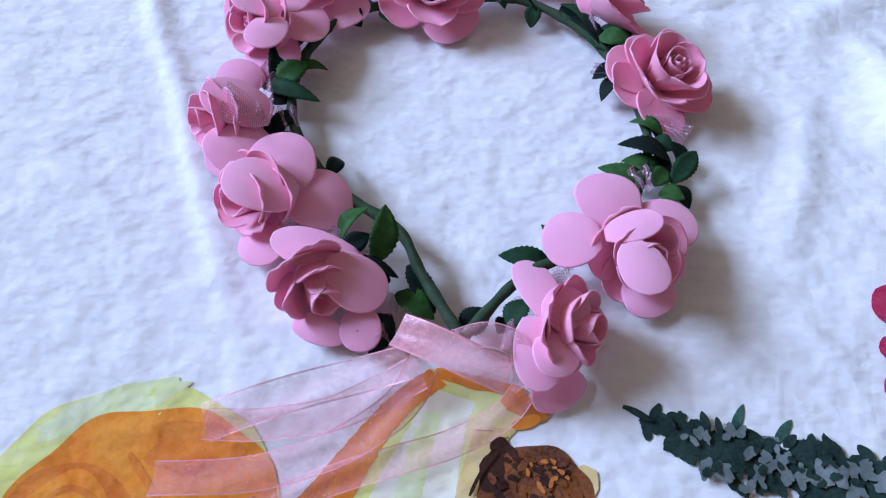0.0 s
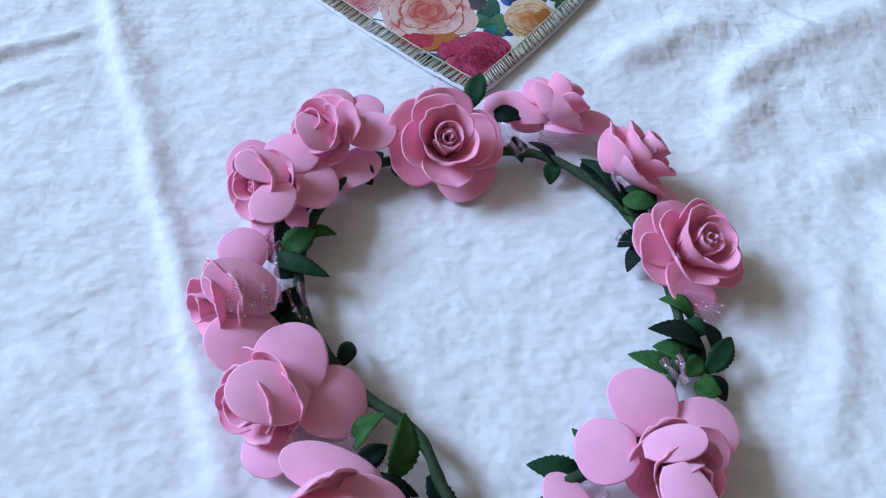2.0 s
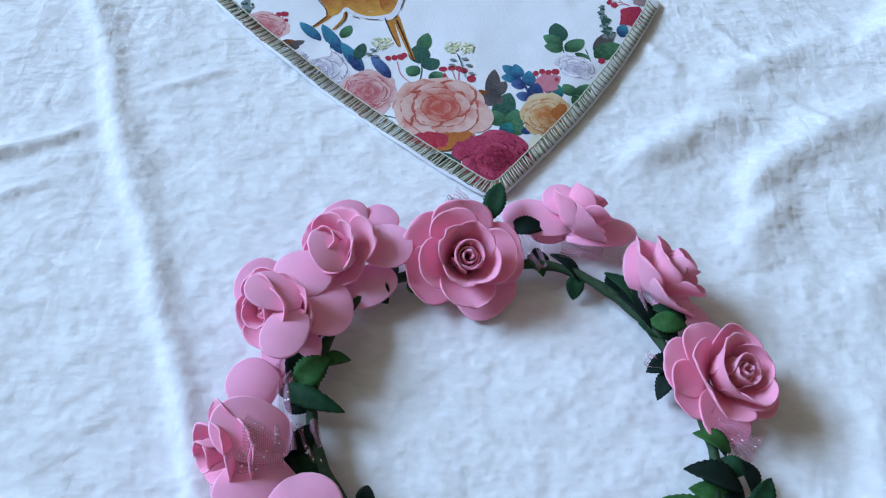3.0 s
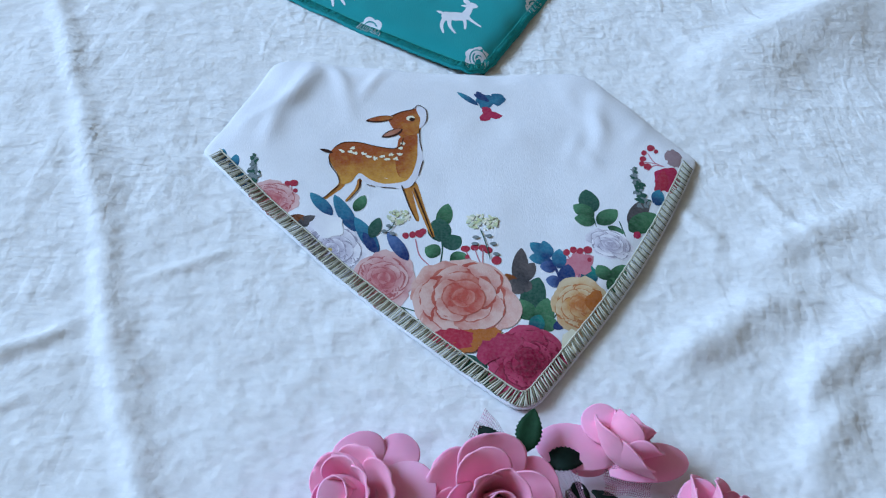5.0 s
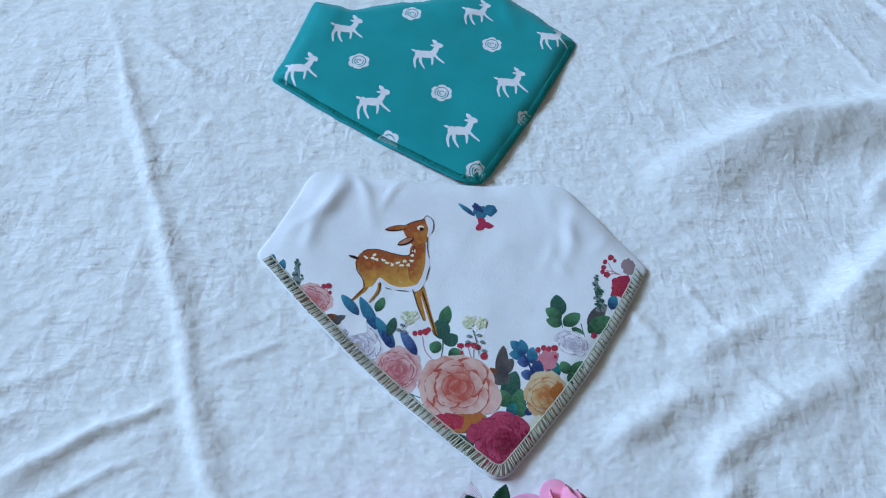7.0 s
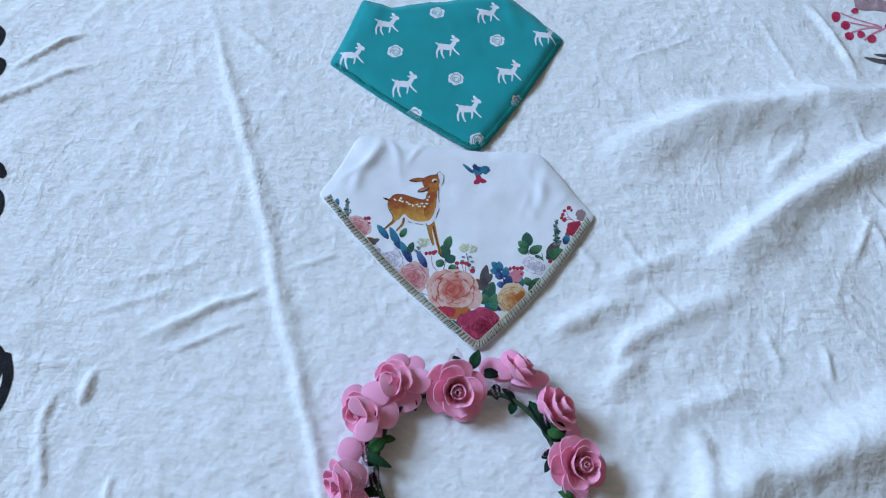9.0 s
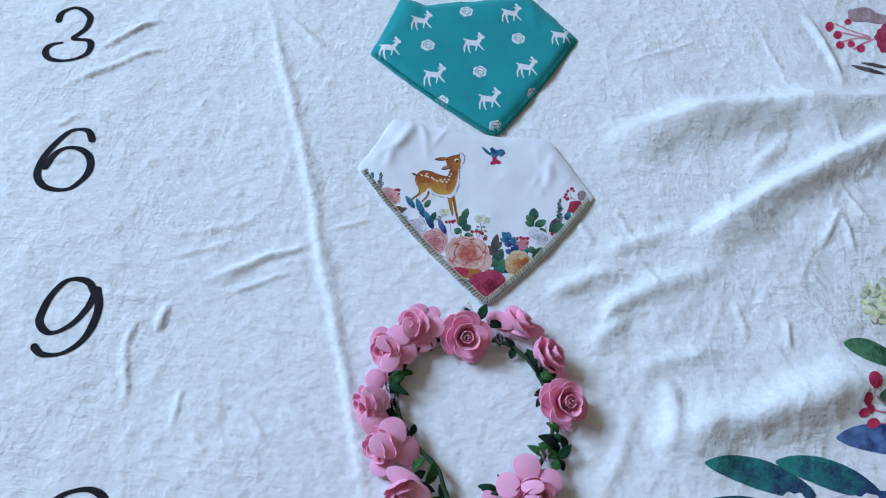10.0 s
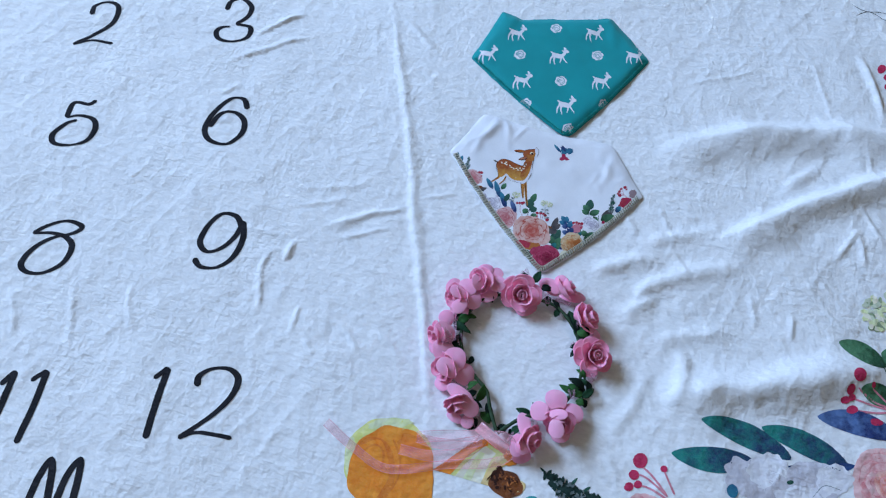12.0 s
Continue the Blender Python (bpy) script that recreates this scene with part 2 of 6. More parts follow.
PINK, CORAL, ORANGE = ("pink1", "pink2", "pink3"), ("coral1", "coral2", "coral3"), ("apricot1", "apricot2", "apricot3")
WHITE_ROSE = ("whitepetal", "whitepetal", "whiteshade")
MAGENTA, PINK_SOFT = ("magenta", "magenta3", "magenta2"), ("pink1", "coral1", "pink2")
made_inks = {}


def ink(name, cloth):
    if (name, cloth) not in made_inks:
        deep = 1.0 if name in ("white", "whitepetal", "greywhite", "lavender", "cream", "hydra") else 0.92 if cloth == "plush" else 0.85 if max(INKS[name][0]) < 0.35 else 0.72
        made_inks[name, cloth] = printed("print_%s_%s" % (name, cloth), *[shade(c, deep) for c in INKS[name]], cloth)
    return made_inks[name, cloth]


# ---- mesh helpers ----
WHERE = {}


def part(name, verts, faces, materials, parent=None, label="", index=None, smooth=True, uvs=None, at=None):
    """One mesh object; verts are world places, the origin is put at the middle of its foot."""
    v = np.asarray(verts, float)
    o = np.array(at) if at is not None else np.array([*((v.min(0) + v.max(0)) / 2)[:2], v[:, 2].min()])
    me = bpy.data.meshes.new(name)
    me.from_pydata((v - o).tolist(), [], [tuple(int(i) for i in f) for f in faces])
    for m in materials if isinstance(materials, (list, tuple)) else [materials]:
        me.materials.append(m)
    if index is not None:
        me.polygons.foreach_set("material_index", np.asarray(index, np.int32))
    me.polygons.foreach_set("use_smooth", np.full(len(me.polygons), smooth))
    if uvs is not None:
        layer = me.uv_layers.new(name="UVMap")
        loops = np.zeros(len(me.loops), np.int32)
        me.loops.foreach_get("vertex_index", loops)
        layer.data.foreach_set("uv", np.asarray(uvs, np.float32)[loops].ravel())
    me.update()
    ob = new(name, me)
    base = WHERE[parent.name] if parent else np.zeros(3)
    ob.location = o - base
    ob.parent = parent
    WHERE[ob.name] = o
    if label:
        tagged(ob, label)
    return ob


def holder(name, at):
    ob = new(name)
    ob.location = at
    ob.empty_display_size = 0.02
    WHERE[ob.name] = np.array(at, float)
    return ob


def quads(rows, cols, start=0, close=False):
    f = []
    for i in range(rows - 1):
        for j in range(cols if close else cols - 1):
            a, b = start + i * cols + j, start + i * cols + (j + 1) % cols
            f.append((a, b, b + cols, a + cols))
    return f


def curve(points, step):
    """A smooth line through the points (Catmull-Rom), sampled about every step metres."""
    p = [np.array(q, float) for q in points]
    p = [2 * p[0] - p[1], *p, 2 * p[-1] - p[-2]]
    out = []
    for a, b, c, d in zip(p, p[1:], p[2:], p[3:]):
        n = max(2, int(np.linalg.norm(c - b) / step))
        for k in range(n):
            t = k / n
            out.append(0.5 * (2 * b + (c - a) * t + (2 * a - 5 * b + 4 * c - d) * t * t + (3 * b - a - 3 * c + d) * t ** 3))
    out.append(p[-2])
    return np.array(out)


def tube(line, radius, sides=8):
    """A tube along a line of 3D points; radius a number or one per point."""
    line = np.asarray(line, float)
    r = np.broadcast_to(radius, len(line))
    tang = np.gradient(line, axis=0)
    tang /= np.linalg.norm(tang, axis=1)[:, None] + 1e-12
    v = []
    for p, d, rad in zip(line, tang, r):
        s = np.cross(d, (0, 0, 1.0) if abs(d[2]) < 0.9 else (1.0, 0, 0))
        s /= np.linalg.norm(s)
        u = np.cross(s, d)
        for k in range(sides):
            a = 2 * math.pi * k / sides
            v.append(p + rad * (math.cos(a) * s + math.sin(a) * u))
    f = quads(len(line), sides, close=True)
    f += [tuple(range(sides))[::-1], tuple(range((len(line) - 1) * sides, len(line) * sides))]
    return v, f


rng = np.random.default_rng(7)
LATTICE = rng.random((256, 256))


def grain(x, y, size, shift=0):
    """Smooth value noise between -1 and 1 with cells of that size in metres."""
    u, v = np.asarray(x) / size + 37.3 * (shift + 1), np.asarray(y) / size + 71.7 * (shift + 1)
    i, j = np.floor(u).astype(int), np.floor(v).astype(int)
    a, b = u - i, v - j
    a, b = a * a * a * (a * (6 * a - 15) + 10), b * b * b * (b * (6 * b - 15) + 10)
    g = lambda p, q: LATTICE[p % 256, q % 256]
    return 2 * ((g(i, j) * (1 - a) + g(i + 1, j) * a) * (1 - b) + (g(i, j + 1) * (1 - a) + g(i + 1, j + 1) * a) * b) - 1


# ---- the blanket's shape ----
CRESTS = []


def ridge(lit, far, height, *points):
    CRESTS.append((lit / 1000, far / 1000, height / 1000, curve(points, 0.03)))


# folds and creases: width in mm on the lit side and on the far side, height in mm, then points along the crest
ridge(5, 8, 3.8, (-0.386, 0.869), (-0.347, 0.777), (-0.308, 0.694), (-0.270, 0.618), (-0.228, 0.534), (-0.196, 0.463), (-0.170, 0.398), (-0.140, 0.338), (-0.114, 0.278), (-0.091, 0.227), (-0.071, 0.179), (-0.054, 0.135), (-0.039, 0.093))
ridge(3.6, 4.6, 4.0, (-0.180, 0.425), (-0.205, 0.404), (-0.236, 0.385), (-0.265, 0.363), (-0.293, 0.341))
ridge(3.5, 2.5, 2.2, (-0.182, 0.385), (-0.213, 0.368), (-0.242, 0.348), (-0.266, 0.332))
ridge(4, 3, 1.6, (-0.245, 0.435), (-0.294, 0.414), (-0.342, 0.394))
ridge(4, 3, 1.6, (-0.256, 0.410), (-0.301, 0.382), (-0.346, 0.359))
ridge(5, 3.5, 3.6, (-0.465, 0.713), (-0.497, 0.688), (-0.517, 0.659), (-0.538, 0.625))
ridge(3.5, 3, 1.8, (-0.561, 0.711), (-0.526, 0.698), (-0.492, 0.694))
ridge(4.5, 3.5, 2.8, (-0.428, 0.675), (-0.470, 0.646), (-0.500, 0.616), (-0.530, 0.590), (-0.559, 0.563))
ridge(4, 3, 2, (-0.511, 0.540), (-0.522, 0.520), (-0.537, 0.503))
ridge(4, 3, 2.6, (-0.394, 0.317), (-0.378, 0.306), (-0.356, 0.309), (-0.332, 0.303))
ridge(4, 3.5, 4.2, (-0.316, 0.314), (-0.318, 0.295), (-0.318, 0.277))
ridge(5, 3.5, 2.8, (-0.339, 0.296), (-0.345, 0.270), (-0.343, 0.248), (-0.327, 0.218), (-0.316, 0.188))
ridge(4, 3, 2.2, (-0.271, 0.226), (-0.267, 0.202), (-0.264, 0.176))
ridge(4, 3, 2, (-0.246, 0.181), (-0.223, 0.164))
ridge(5, 4, 2.2, (-0.223, 0.220), (-0.193, 0.209), (-0.170, 0.183))
ridge(6, 5, 3, (-0.335, 0.769), (-0.291, 0.739), (-0.259, 0.716), (-0.221, 0.695))
ridge(3.5, 2.5, 1.8, (-0.180, 0.436), (-0.149, 0.451), (-0.120, 0.470))
ridge(4, 3, 2, (-0.501, 0.183), (-0.487, 0.144), (-0.457, 0.113))
ridge(4, 3, 2, (-0.653, 0.118), (-0.620, 0.078), (-0.606, 0.050))
ridge(4, 3, 2.2, (-0.576, 0.155), (-0.547, 0.105), (-0.525, 0.063))
ridge(20, 40, 21, (0.131, 0.615), (0.172, 0.659), (0.229, 0.699), (0.295, 0.735), (0.395, 0.771), (0.528, 0.808), (0.637, 0.845))
ridge(11, 28, 18, (0.234, 0.491), (0.267, 0.527), (0.302, 0.561), (0.338, 0.597), (0.383, 0.635), (0.437, 0.679), (0.517, 0.741), (0.633, 0.823))
ridge(11, 16, 5, (0.145, 0.468), (0.182, 0.501), (0.228, 0.524), (0.275, 0.548))
ridge(10, 13, 6, (0.087, 0.407), (0.116, 0.429), (0.152, 0.452), (0.196, 0.466))
ridge(10, 13, 6.5, (0.155, 0.387), (0.172, 0.413), (0.209, 0.444), (0.259, 0.473), (0.325, 0.509))
ridge(9, 14, 4.5, (0.145, 0.348), (0.167, 0.382), (0.197, 0.405))
ridge(22, 24, 19, (0.227, 0.254), (0.255, 0.278), (0.295, 0.302), (0.354, 0.328), (0.417, 0.364), (0.461, 0.387), (0.551, 0.435))
ridge(10, 14, 4.5, (0.192, 0.332), (0.227, 0.356), (0.263, 0.373), (0.318, 0.397))
ridge(5, 5, 3.2, (0.373, 0.445), (0.375, 0.422), (0.377, 0.400))
ridge(5, 5, 3.4, (0.454, 0.621), (0.440, 0.590), (0.422, 0.540))
ridge(4, 4, 2.6, (0.450, 0.612), (0.460, 0.586), (0.471, 0.545))
ridge(4, 4, 2.2, (0.449, 0.662), (0.472, 0.625), (0.494, 0.597))
ridge(4, 4, 1.8, (0.313, 0.457), (0.323, 0.425), (0.328, 0.403))
ridge(3, 3, 1.6, (0.404, 0.514), (0.428, 0.490))
ridge(3, 3, 1.6, (0.411, 0.472), (0.447, 0.447))
ridge(8, 6, 6, (0.423, 0.970), (0.443, 0.934), (0.457, 0.898), (0.467, 0.863), (0.481, 0.829))
ridge(4, 4, 1.8, (0.153, 0.785), (0.229, 0.838), (0.281, 0.876))
ridge(4, 4, 1.6, (0.344, 0.927), (0.372, 0.867), (0.397, 0.795))
ridge(4, 4, 1.8, (0.447, 0.762), (0.464, 0.718), (0.475, 0.694))
ridge(6, 10, 3.5, (0.334, 0.637), (0.357, 0.673), (0.390, 0.711))
ridge(14, 9, 6, (0.233, 0.346), (0.245, 0.318), (0.243, 0.284), (0.227, 0.244))
ridge(4, 4, 1.8, (0.116, 0.520), (0.144, 0.488))
ridge(4, 4, 1.6, (0.164, 0.553), (0.182, 0.518), (0.199, 0.499))
ridge(4, 3, 2, (0.189, 0.490), (0.215, 0.466), (0.224, 0.447))
ridge(9, 9, 2.6, (0.198, 0.309), (0.194, 0.262), (0.182, 0.223), (0.164, 0.192))
ridge(6, 6, 2, (0.163, 0.171), (0.180, 0.162), (0.196, 0.153))
ridge(5, 5, 1.6, (-0.163, 0.221), (-0.138, 0.214), (-0.107, 0.195))


def crest_height(x, y):
    """Folds: crests with a width of their own on the side of the window and on the far side, dying out at their ends."""
    h = np.zeros_like(x)
    for lit, far, height, line in CRESTS:
        reach = (x > line[:, 0].min() - 0.12) & (x < line[:, 0].max() + 0.12) & (y > line[:, 1].min() - 0.12) & (y < line[:, 1].max() + 0.12)
        if not reach.any():
            continue
        px, py = x[reach], y[reach]
        px, py = px + 0.0018 * grain(px, py, 0.04, 21), py + 0.0018 * grain(px, py, 0.04, 22)
        bd, al, side = np.full(px.shape, 9.0), np.zeros_like(px), np.ones_like(px)
        n = len(line) - 1
        for k in range(n):
            a, d = line[k], line[k + 1] - line[k]
            t = np.clip(((px - a[0]) * d[0] + (py - a[1]) * d[1]) / (d @ d + 1e-12), 0, 1)
            qx, qy = px - a[0] - t * d[0], py - a[1] - t * d[1]
            dist = np.hypot(qx, qy)
            near = dist < bd
            bd, al = np.where(near, dist, bd), np.where(near, (k + t) / n, al)
            side = np.where(near, np.where(qx * 0.75 - qy * 0.65 > 0, 1.0, 0.0), side)
        w = (1 + 0.25 * grain(px, py, 0.05, 3)) * np.where(side > 0, far, lit)
        e = np.clip(np.minimum(al, 1 - al) * 3.2, 0, 1)
        h[reach] += height * e * e * (3 - 2 * e) * np.exp(-(bd / w) ** 2) * (1 + 0.15 * grain(px, py, 0.05, 5))
    return h


def calm(x, y):
    """0 under the bibs and the crown, where the blanket lies flat; 1 elsewhere."""
    k = np.ones_like(x)
    for cx, cy, r in ((0.03, 0.245, 0.15), (0.0, 0.52, 0.15), (-0.05, 0.75, 0.15), (-0.06, 0.09, 0.09), (0.08, 0.10, 0.07)):
        k = np.minimum(k, np.clip((np.hypot(x - cx, y - cy) - r) / 0.06, 0, 1))
    return k


def ground(x, y):
    """Height of the blanket over z = 0."""
    x, y = np.asarray(x, float), np.asarray(y, float)
    flat = 0.35 + 0.65 * calm(x, y)
    right = np.clip((x - 0.05) / 0.3, 0, 1)
    h = crest_height(x, y)
    h = h + flat * (0.0009 * grain(x, y, 0.045, 1) + (0.0022 + 0.003 * right) * grain(x + 0.6 * y, y, 0.13, 2))
    crumple = 1 - np.abs(grain(x + 0.4 * y, y * 1.6, 0.035, 4))
    h = h + flat * 0.0008 * crumple ** 3
    crumple = 1 - np.abs(grain(x * 1.5 - 0.5 * y, y, 0.06, 8))
    return h + flat * (0.0007 + 0.0004 * right) * crumple ** 4


X0, X1, Y0, Y1, CELL = -1.20, 1.05, -0.50, 1.45, 0.0026
gx, gy = np.arange(X0, X1, CELL), np.arange(Y0, Y1, CELL)
mx, my = np.meshgrid(gx, gy)
mz = ground(mx, my)
verts = np.stack([mx.ravel(), my.ravel(), mz.ravel()], 1)
rows, cols = mx.shape
a = (np.arange(rows - 1)[:, None] * cols + np.arange(cols - 1)[None, :]).ravel()
faces = np.stack([a, a + 1, a + 1 + cols, a + cols], 1).tolist()
rim = [*range(cols), *range(2 * cols - 1, rows * cols, cols), *range(rows * cols - 2, (rows - 1) * cols - 1, -1), *range((rows - 2) * cols, 0, -cols)]
low = len(verts)
verts = np.vstack([verts, verts[rim] * (1, 1, 0) + (0, 0, -0.010)])
faces += [(rim[k], low + k, low + (k + 1) % len(rim), rim[(k + 1) % len(rim)]) for k in range(len(rim))]
blanket = part("blanket", verts, faces, BLANKET, at=(0, 0, -0.010))
tagged(blanket, "white short-pile plush blanket with printed numerals and flowers, creased", "blanket", kind="structure")


# ---- the room that closes the place ----
def slab(name, lo, hi, material, label):
    x, y, z = zip(lo, hi)
    v = [(x[i], y[j], z[k]) for i in (0, 1) for j in (0, 1) for k in (0, 1)]
    f = [(0, 1, 3, 2), (4, 6, 7, 5), (0, 4, 5, 1), (2, 3, 7, 6), (0, 2, 6, 4), (1, 5, 7, 3)]
    ob = part(name, v, f, material, smooth=False)
    return tagged(ob, label, name.split("_")[0], kind="structure")


XA, XB, YA, YB, ZB = WIN[0], 2.4, -2.6, 4.7, 6.8
slab("floor", (XA - 0.12, YA - 0.1, -0.06), (XB + 0.1, YB + 0.1, -0.0105), FLOOR, "plain brown floor under the blanket")
slab("ceiling", (XA - 0.12, YA - 0.1, ZB), (XB + 0.1, YB + 0.1, ZB + 0.1), CEIL, "plain white ceiling")
slab("wall_north", (XA, YB, -0.0105), (XB, YB + 0.1, ZB), WALL, "plain beige wall")
slab("wall_south", (XA, YA - 0.1, -0.0105), (XB, YA, ZB), WALL, "plain beige wall")
slab("wall_east", (XB, YA - 0.1, -0.0105), (XB + 0.1, YB + 0.1, ZB), WALL, "plain beige wall")


def wall_with_window():
    """The west wall with the window's opening right through it."""
    ys, zs = (YA - 0.1, WIN[1], WIN[2], YB + 0.1), (-0.0105, WIN[3], WIN[4], ZB)
    v = [(x, y, z) for x in (XA - 0.12, XA) for y in ys for z in zs]
    n = lambda i, j, k: i * 16 + j * 4 + k
    f = []
    for j in range(3):
        for k in range(3):
            if (j, k) != (1, 1):
                f.append((n(1, j, k), n(1, j + 1, k), n(1, j + 1, k + 1), n(1, j, k + 1)))
                f.append((n(0, j, k), n(0, j, k + 1), n(0, j + 1, k + 1), n(0, j + 1, k)))
    f += [(n(0, 1, 1), n(0, 2, 1), n(1, 2, 1), n(1, 1, 1)), (n(0, 1, 2), n(1, 1, 2), n(1, 2, 2), n(0, 2, 2)),
          (n(0, 1, 1), n(1, 1, 1), n(1, 1, 2), n(0, 1, 2)), (n(0, 2, 1), n(0, 2, 2), n(1, 2, 2), n(1, 2, 1))]
    tagged(part("wall_west", v, f, WALL, smooth=False), "plain beige wall with a window opening", "wall", kind="structure")


wall_with_window()


# ---- flat prints that follow a cloth ----
def inside(poly, x, y):
    hit = np.zeros(x.shape, bool)
    for (xa, ya), (xb, yb) in zip(poly, np.roll(poly, -1, 0)):
        hit ^= ((ya > y) != (yb > y)) & (x < (xb - xa) * (y - ya) / (yb - ya + 1e-15) + xa)
    return hit


class Prints:
    """Collects inked shapes lying on a cloth, one mesh a motif."""

    def __init__(self, owner, height, cloth, lift, clip=None, step=0.003):
        self.owner, self.height, self.cloth, self.lift, self.clip, self.step = owner, height, cloth, lift, clip, step
        self.name = ""

    def motif(self, name, level=0, label=""):
        self.flush()
        self.name, self.level, self.label, self.v, self.f, self.m, self.mats, self.tones = name, level, label, [], [], [], [], []

    def flush(self):
        if self.name and self.v:
            v = np.vstack(self.v)
            ob = part(self.name, v, self.f, [ink(n, self.cloth) for n in self.mats], self.owner, self.label, self.m)
            ob.data.attributes.new("tone", "FLOAT", "POINT").data.foreach_set("value", np.concatenate(self.tones).astype(np.float32))
        self.name = ""

    def put(self, mat, x, y, faces, tone=None):
        if self.clip is not None:
            fx = np.array([[x[i] for i in f] for f in faces]).mean(1) if len({len(f) for f in faces}) == 1 else np.array([np.mean([x[i] for i in f]) for f in faces])
            fy = np.array([[y[i] for i in f] for f in faces]).mean(1) if len({len(f) for f in faces}) == 1 else np.array([np.mean([y[i] for i in f]) for f in faces])
            faces = [f for f, k in zip(faces, inside(self.clip, fx, fy)) if k]
            if not faces:
                return
        if mat not in self.mats:
            self.mats.append(mat)
        n = sum(len(a) for a in self.v)
        self.v.append(np.stack([x, y, self.height(x, y) + self.lift + (0.000007 if self.cloth == "jersey" else 0.000012) * self.level], 1))
        self.tones.append(np.full(len(x), 0.5) if tone is None else np.asarray(tone, float))
        self.f += [tuple(i + n for i in f) for f in faces]
        self.m += [self.mats.index(mat)] * len(faces)
        wide = self.step > 0.002 and len(x) > 3 and math.hypot(np.ptp(x), np.ptp(y)) > 0.024
        self.level += 3 if wide else 1

    def blob(self, mat, c, u, v, wobble=0.03, tone=None):
        """A rounded patch; tone: the wash at the far end of -u and of u."""
        size = max(math.hypot(*u), math.hypot(*v))
        n = int(min(170, max(16, 2 * math.pi * size / self.step)))
        m = int(min(40, max(2, size / self.step)))
        ang = np.linspace(0, 2 * math.pi, n, endpoint=False)
        r = np.ones(n)
        for k in (2, 3, 5, 8, 13):
            r += wobble * rng.normal() / (1 + 0.12 * k) * np.sin(k * ang + rng.random() * 6.3)
        ring = np.linspace(0, 1, m + 1)[1:]
        x = c[0] + np.concatenate([[0], (ring[:, None] * r * (u[0] * np.cos(ang) + v[0] * np.sin(ang))).ravel()])
        y = c[1] + np.concatenate([[0], (ring[:, None] * r * (u[1] * np.cos(ang) + v[1] * np.sin(ang))).ravel()])
        f = [(0, 1 + k, 1 + (k + 1) % n) for k in range(n)] + [q[::-1] for q in quads(m, n, 1, True)]
        if u[0] * v[1] < u[1] * v[0]:
            f = [q[::-1] for q in f]
        if tone is not None:
            k = np.concatenate([[0], (ring[:, None] * np.cos(ang)).ravel()])
            tone = tone[0] + (tone[1] - tone[0]) * (k + 1) / 2
        self.put(mat, x, y, f, tone)

    def shape(self, mat, points, a=None, b=None, tone=(0.0, 1.0)):
        """A patch inside a smooth closed line; its wash runs from a to b."""
        p = [np.array(q) for q in points]
        n, line = len(p), []
        for k in range(n):
            o, q, r, w = p[k - 1], p[k], p[(k + 1) % n], p[(k + 2) % n]
            for t in np.linspace(0, 1, 6, endpoint=False):
                line.append(0.5 * (2 * q + (r - o) * t + (2 * o - 5 * q + 4 * r - w) * t * t + (3 * q - o - 3 * r + w) * t ** 3))
        line = np.array(line)
        gx, gy = np.meshgrid(*[np.arange(line[:, i].min(), line[:, i].max(), self.step) for i in (0, 1)])
        gx, gy = gx.ravel(), gy.ravel()
        keep = inside(line, gx, gy)
        pts = [Vector(q) for q in [*line.tolist(), *zip(gx[keep].tolist(), gy[keep].tolist())]]
        v, _, f, *_ = delaunay_2d_cdt(pts, [], [list(range(len(line)))], 1, 1e-7)
        v = np.array([(q.x, q.y) for q in v])
        f = [t if (v[t[1]] - v[t[0]])[0] * (v[t[2]] - v[t[0]])[1] > (v[t[1]] - v[t[0]])[1] * (v[t[2]] - v[t[0]])[0] else t[::-1] for t in map(tuple, f)]
        k = None
        if a is not None:
            a, b = np.array(a), np.array(b)
            k = tone[0] + (tone[1] - tone[0]) * np.clip((v - a) @ (b - a) / ((b - a) @ (b - a)), 0, 1)
        self.put(mat, v[:, 0], v[:, 1], f, k)

    def strip(self, mat, line, half, across=2, tone=None):
        line = np.asarray(line)
        d = np.gradient(line, axis=0)
        d /= np.linalg.norm(d, axis=1)[:, None] + 1e-12
        s = np.linspace(-1, 1, across + 1)
        x = (line[:, :1] - d[:, 1:] * half[:, None] * s).ravel()
        y = (line[:, 1:] + d[:, :1] * half[:, None] * s).ravel()
        if tone is not None:
            tone = np.repeat(np.linspace(*tone, len(line)), across + 1)
        self.put(mat, x, y, [q[::-1] for q in quads(len(line), across + 1)], tone)

    def sheet(self, mat, left, right):
        """Fills the room between two edges."""
        n, m = 64, 32
        t, k = np.linspace(0, 1, n), np.linspace(0, 1, len(left))
        p, q = [np.stack([np.polyval(np.polyfit(k, np.array(e)[:, i], 3), t) for i in (0, 1)], 1) for e in (left, right)]
        shake = 0.00015 * rng.normal(size=(n, 2))
        p, q = p + shake, q + shake[::-1]
        s = np.linspace(0, 1, m)[None, :, None]
        g = p[:, None] * (1 - s) + q[:, None] * s
        f = quads(n, m)
        a, b, c = [g.reshape(-1, 2)[i] for i in f[0][:3]]
        if (b - a)[0] * (c - b)[1] < (b - a)[1] * (c - b)[0]:
            f = [r[::-1] for r in f]
        self.put(mat, g[:, :, 0].ravel(), g[:, :, 1].ravel(), f)

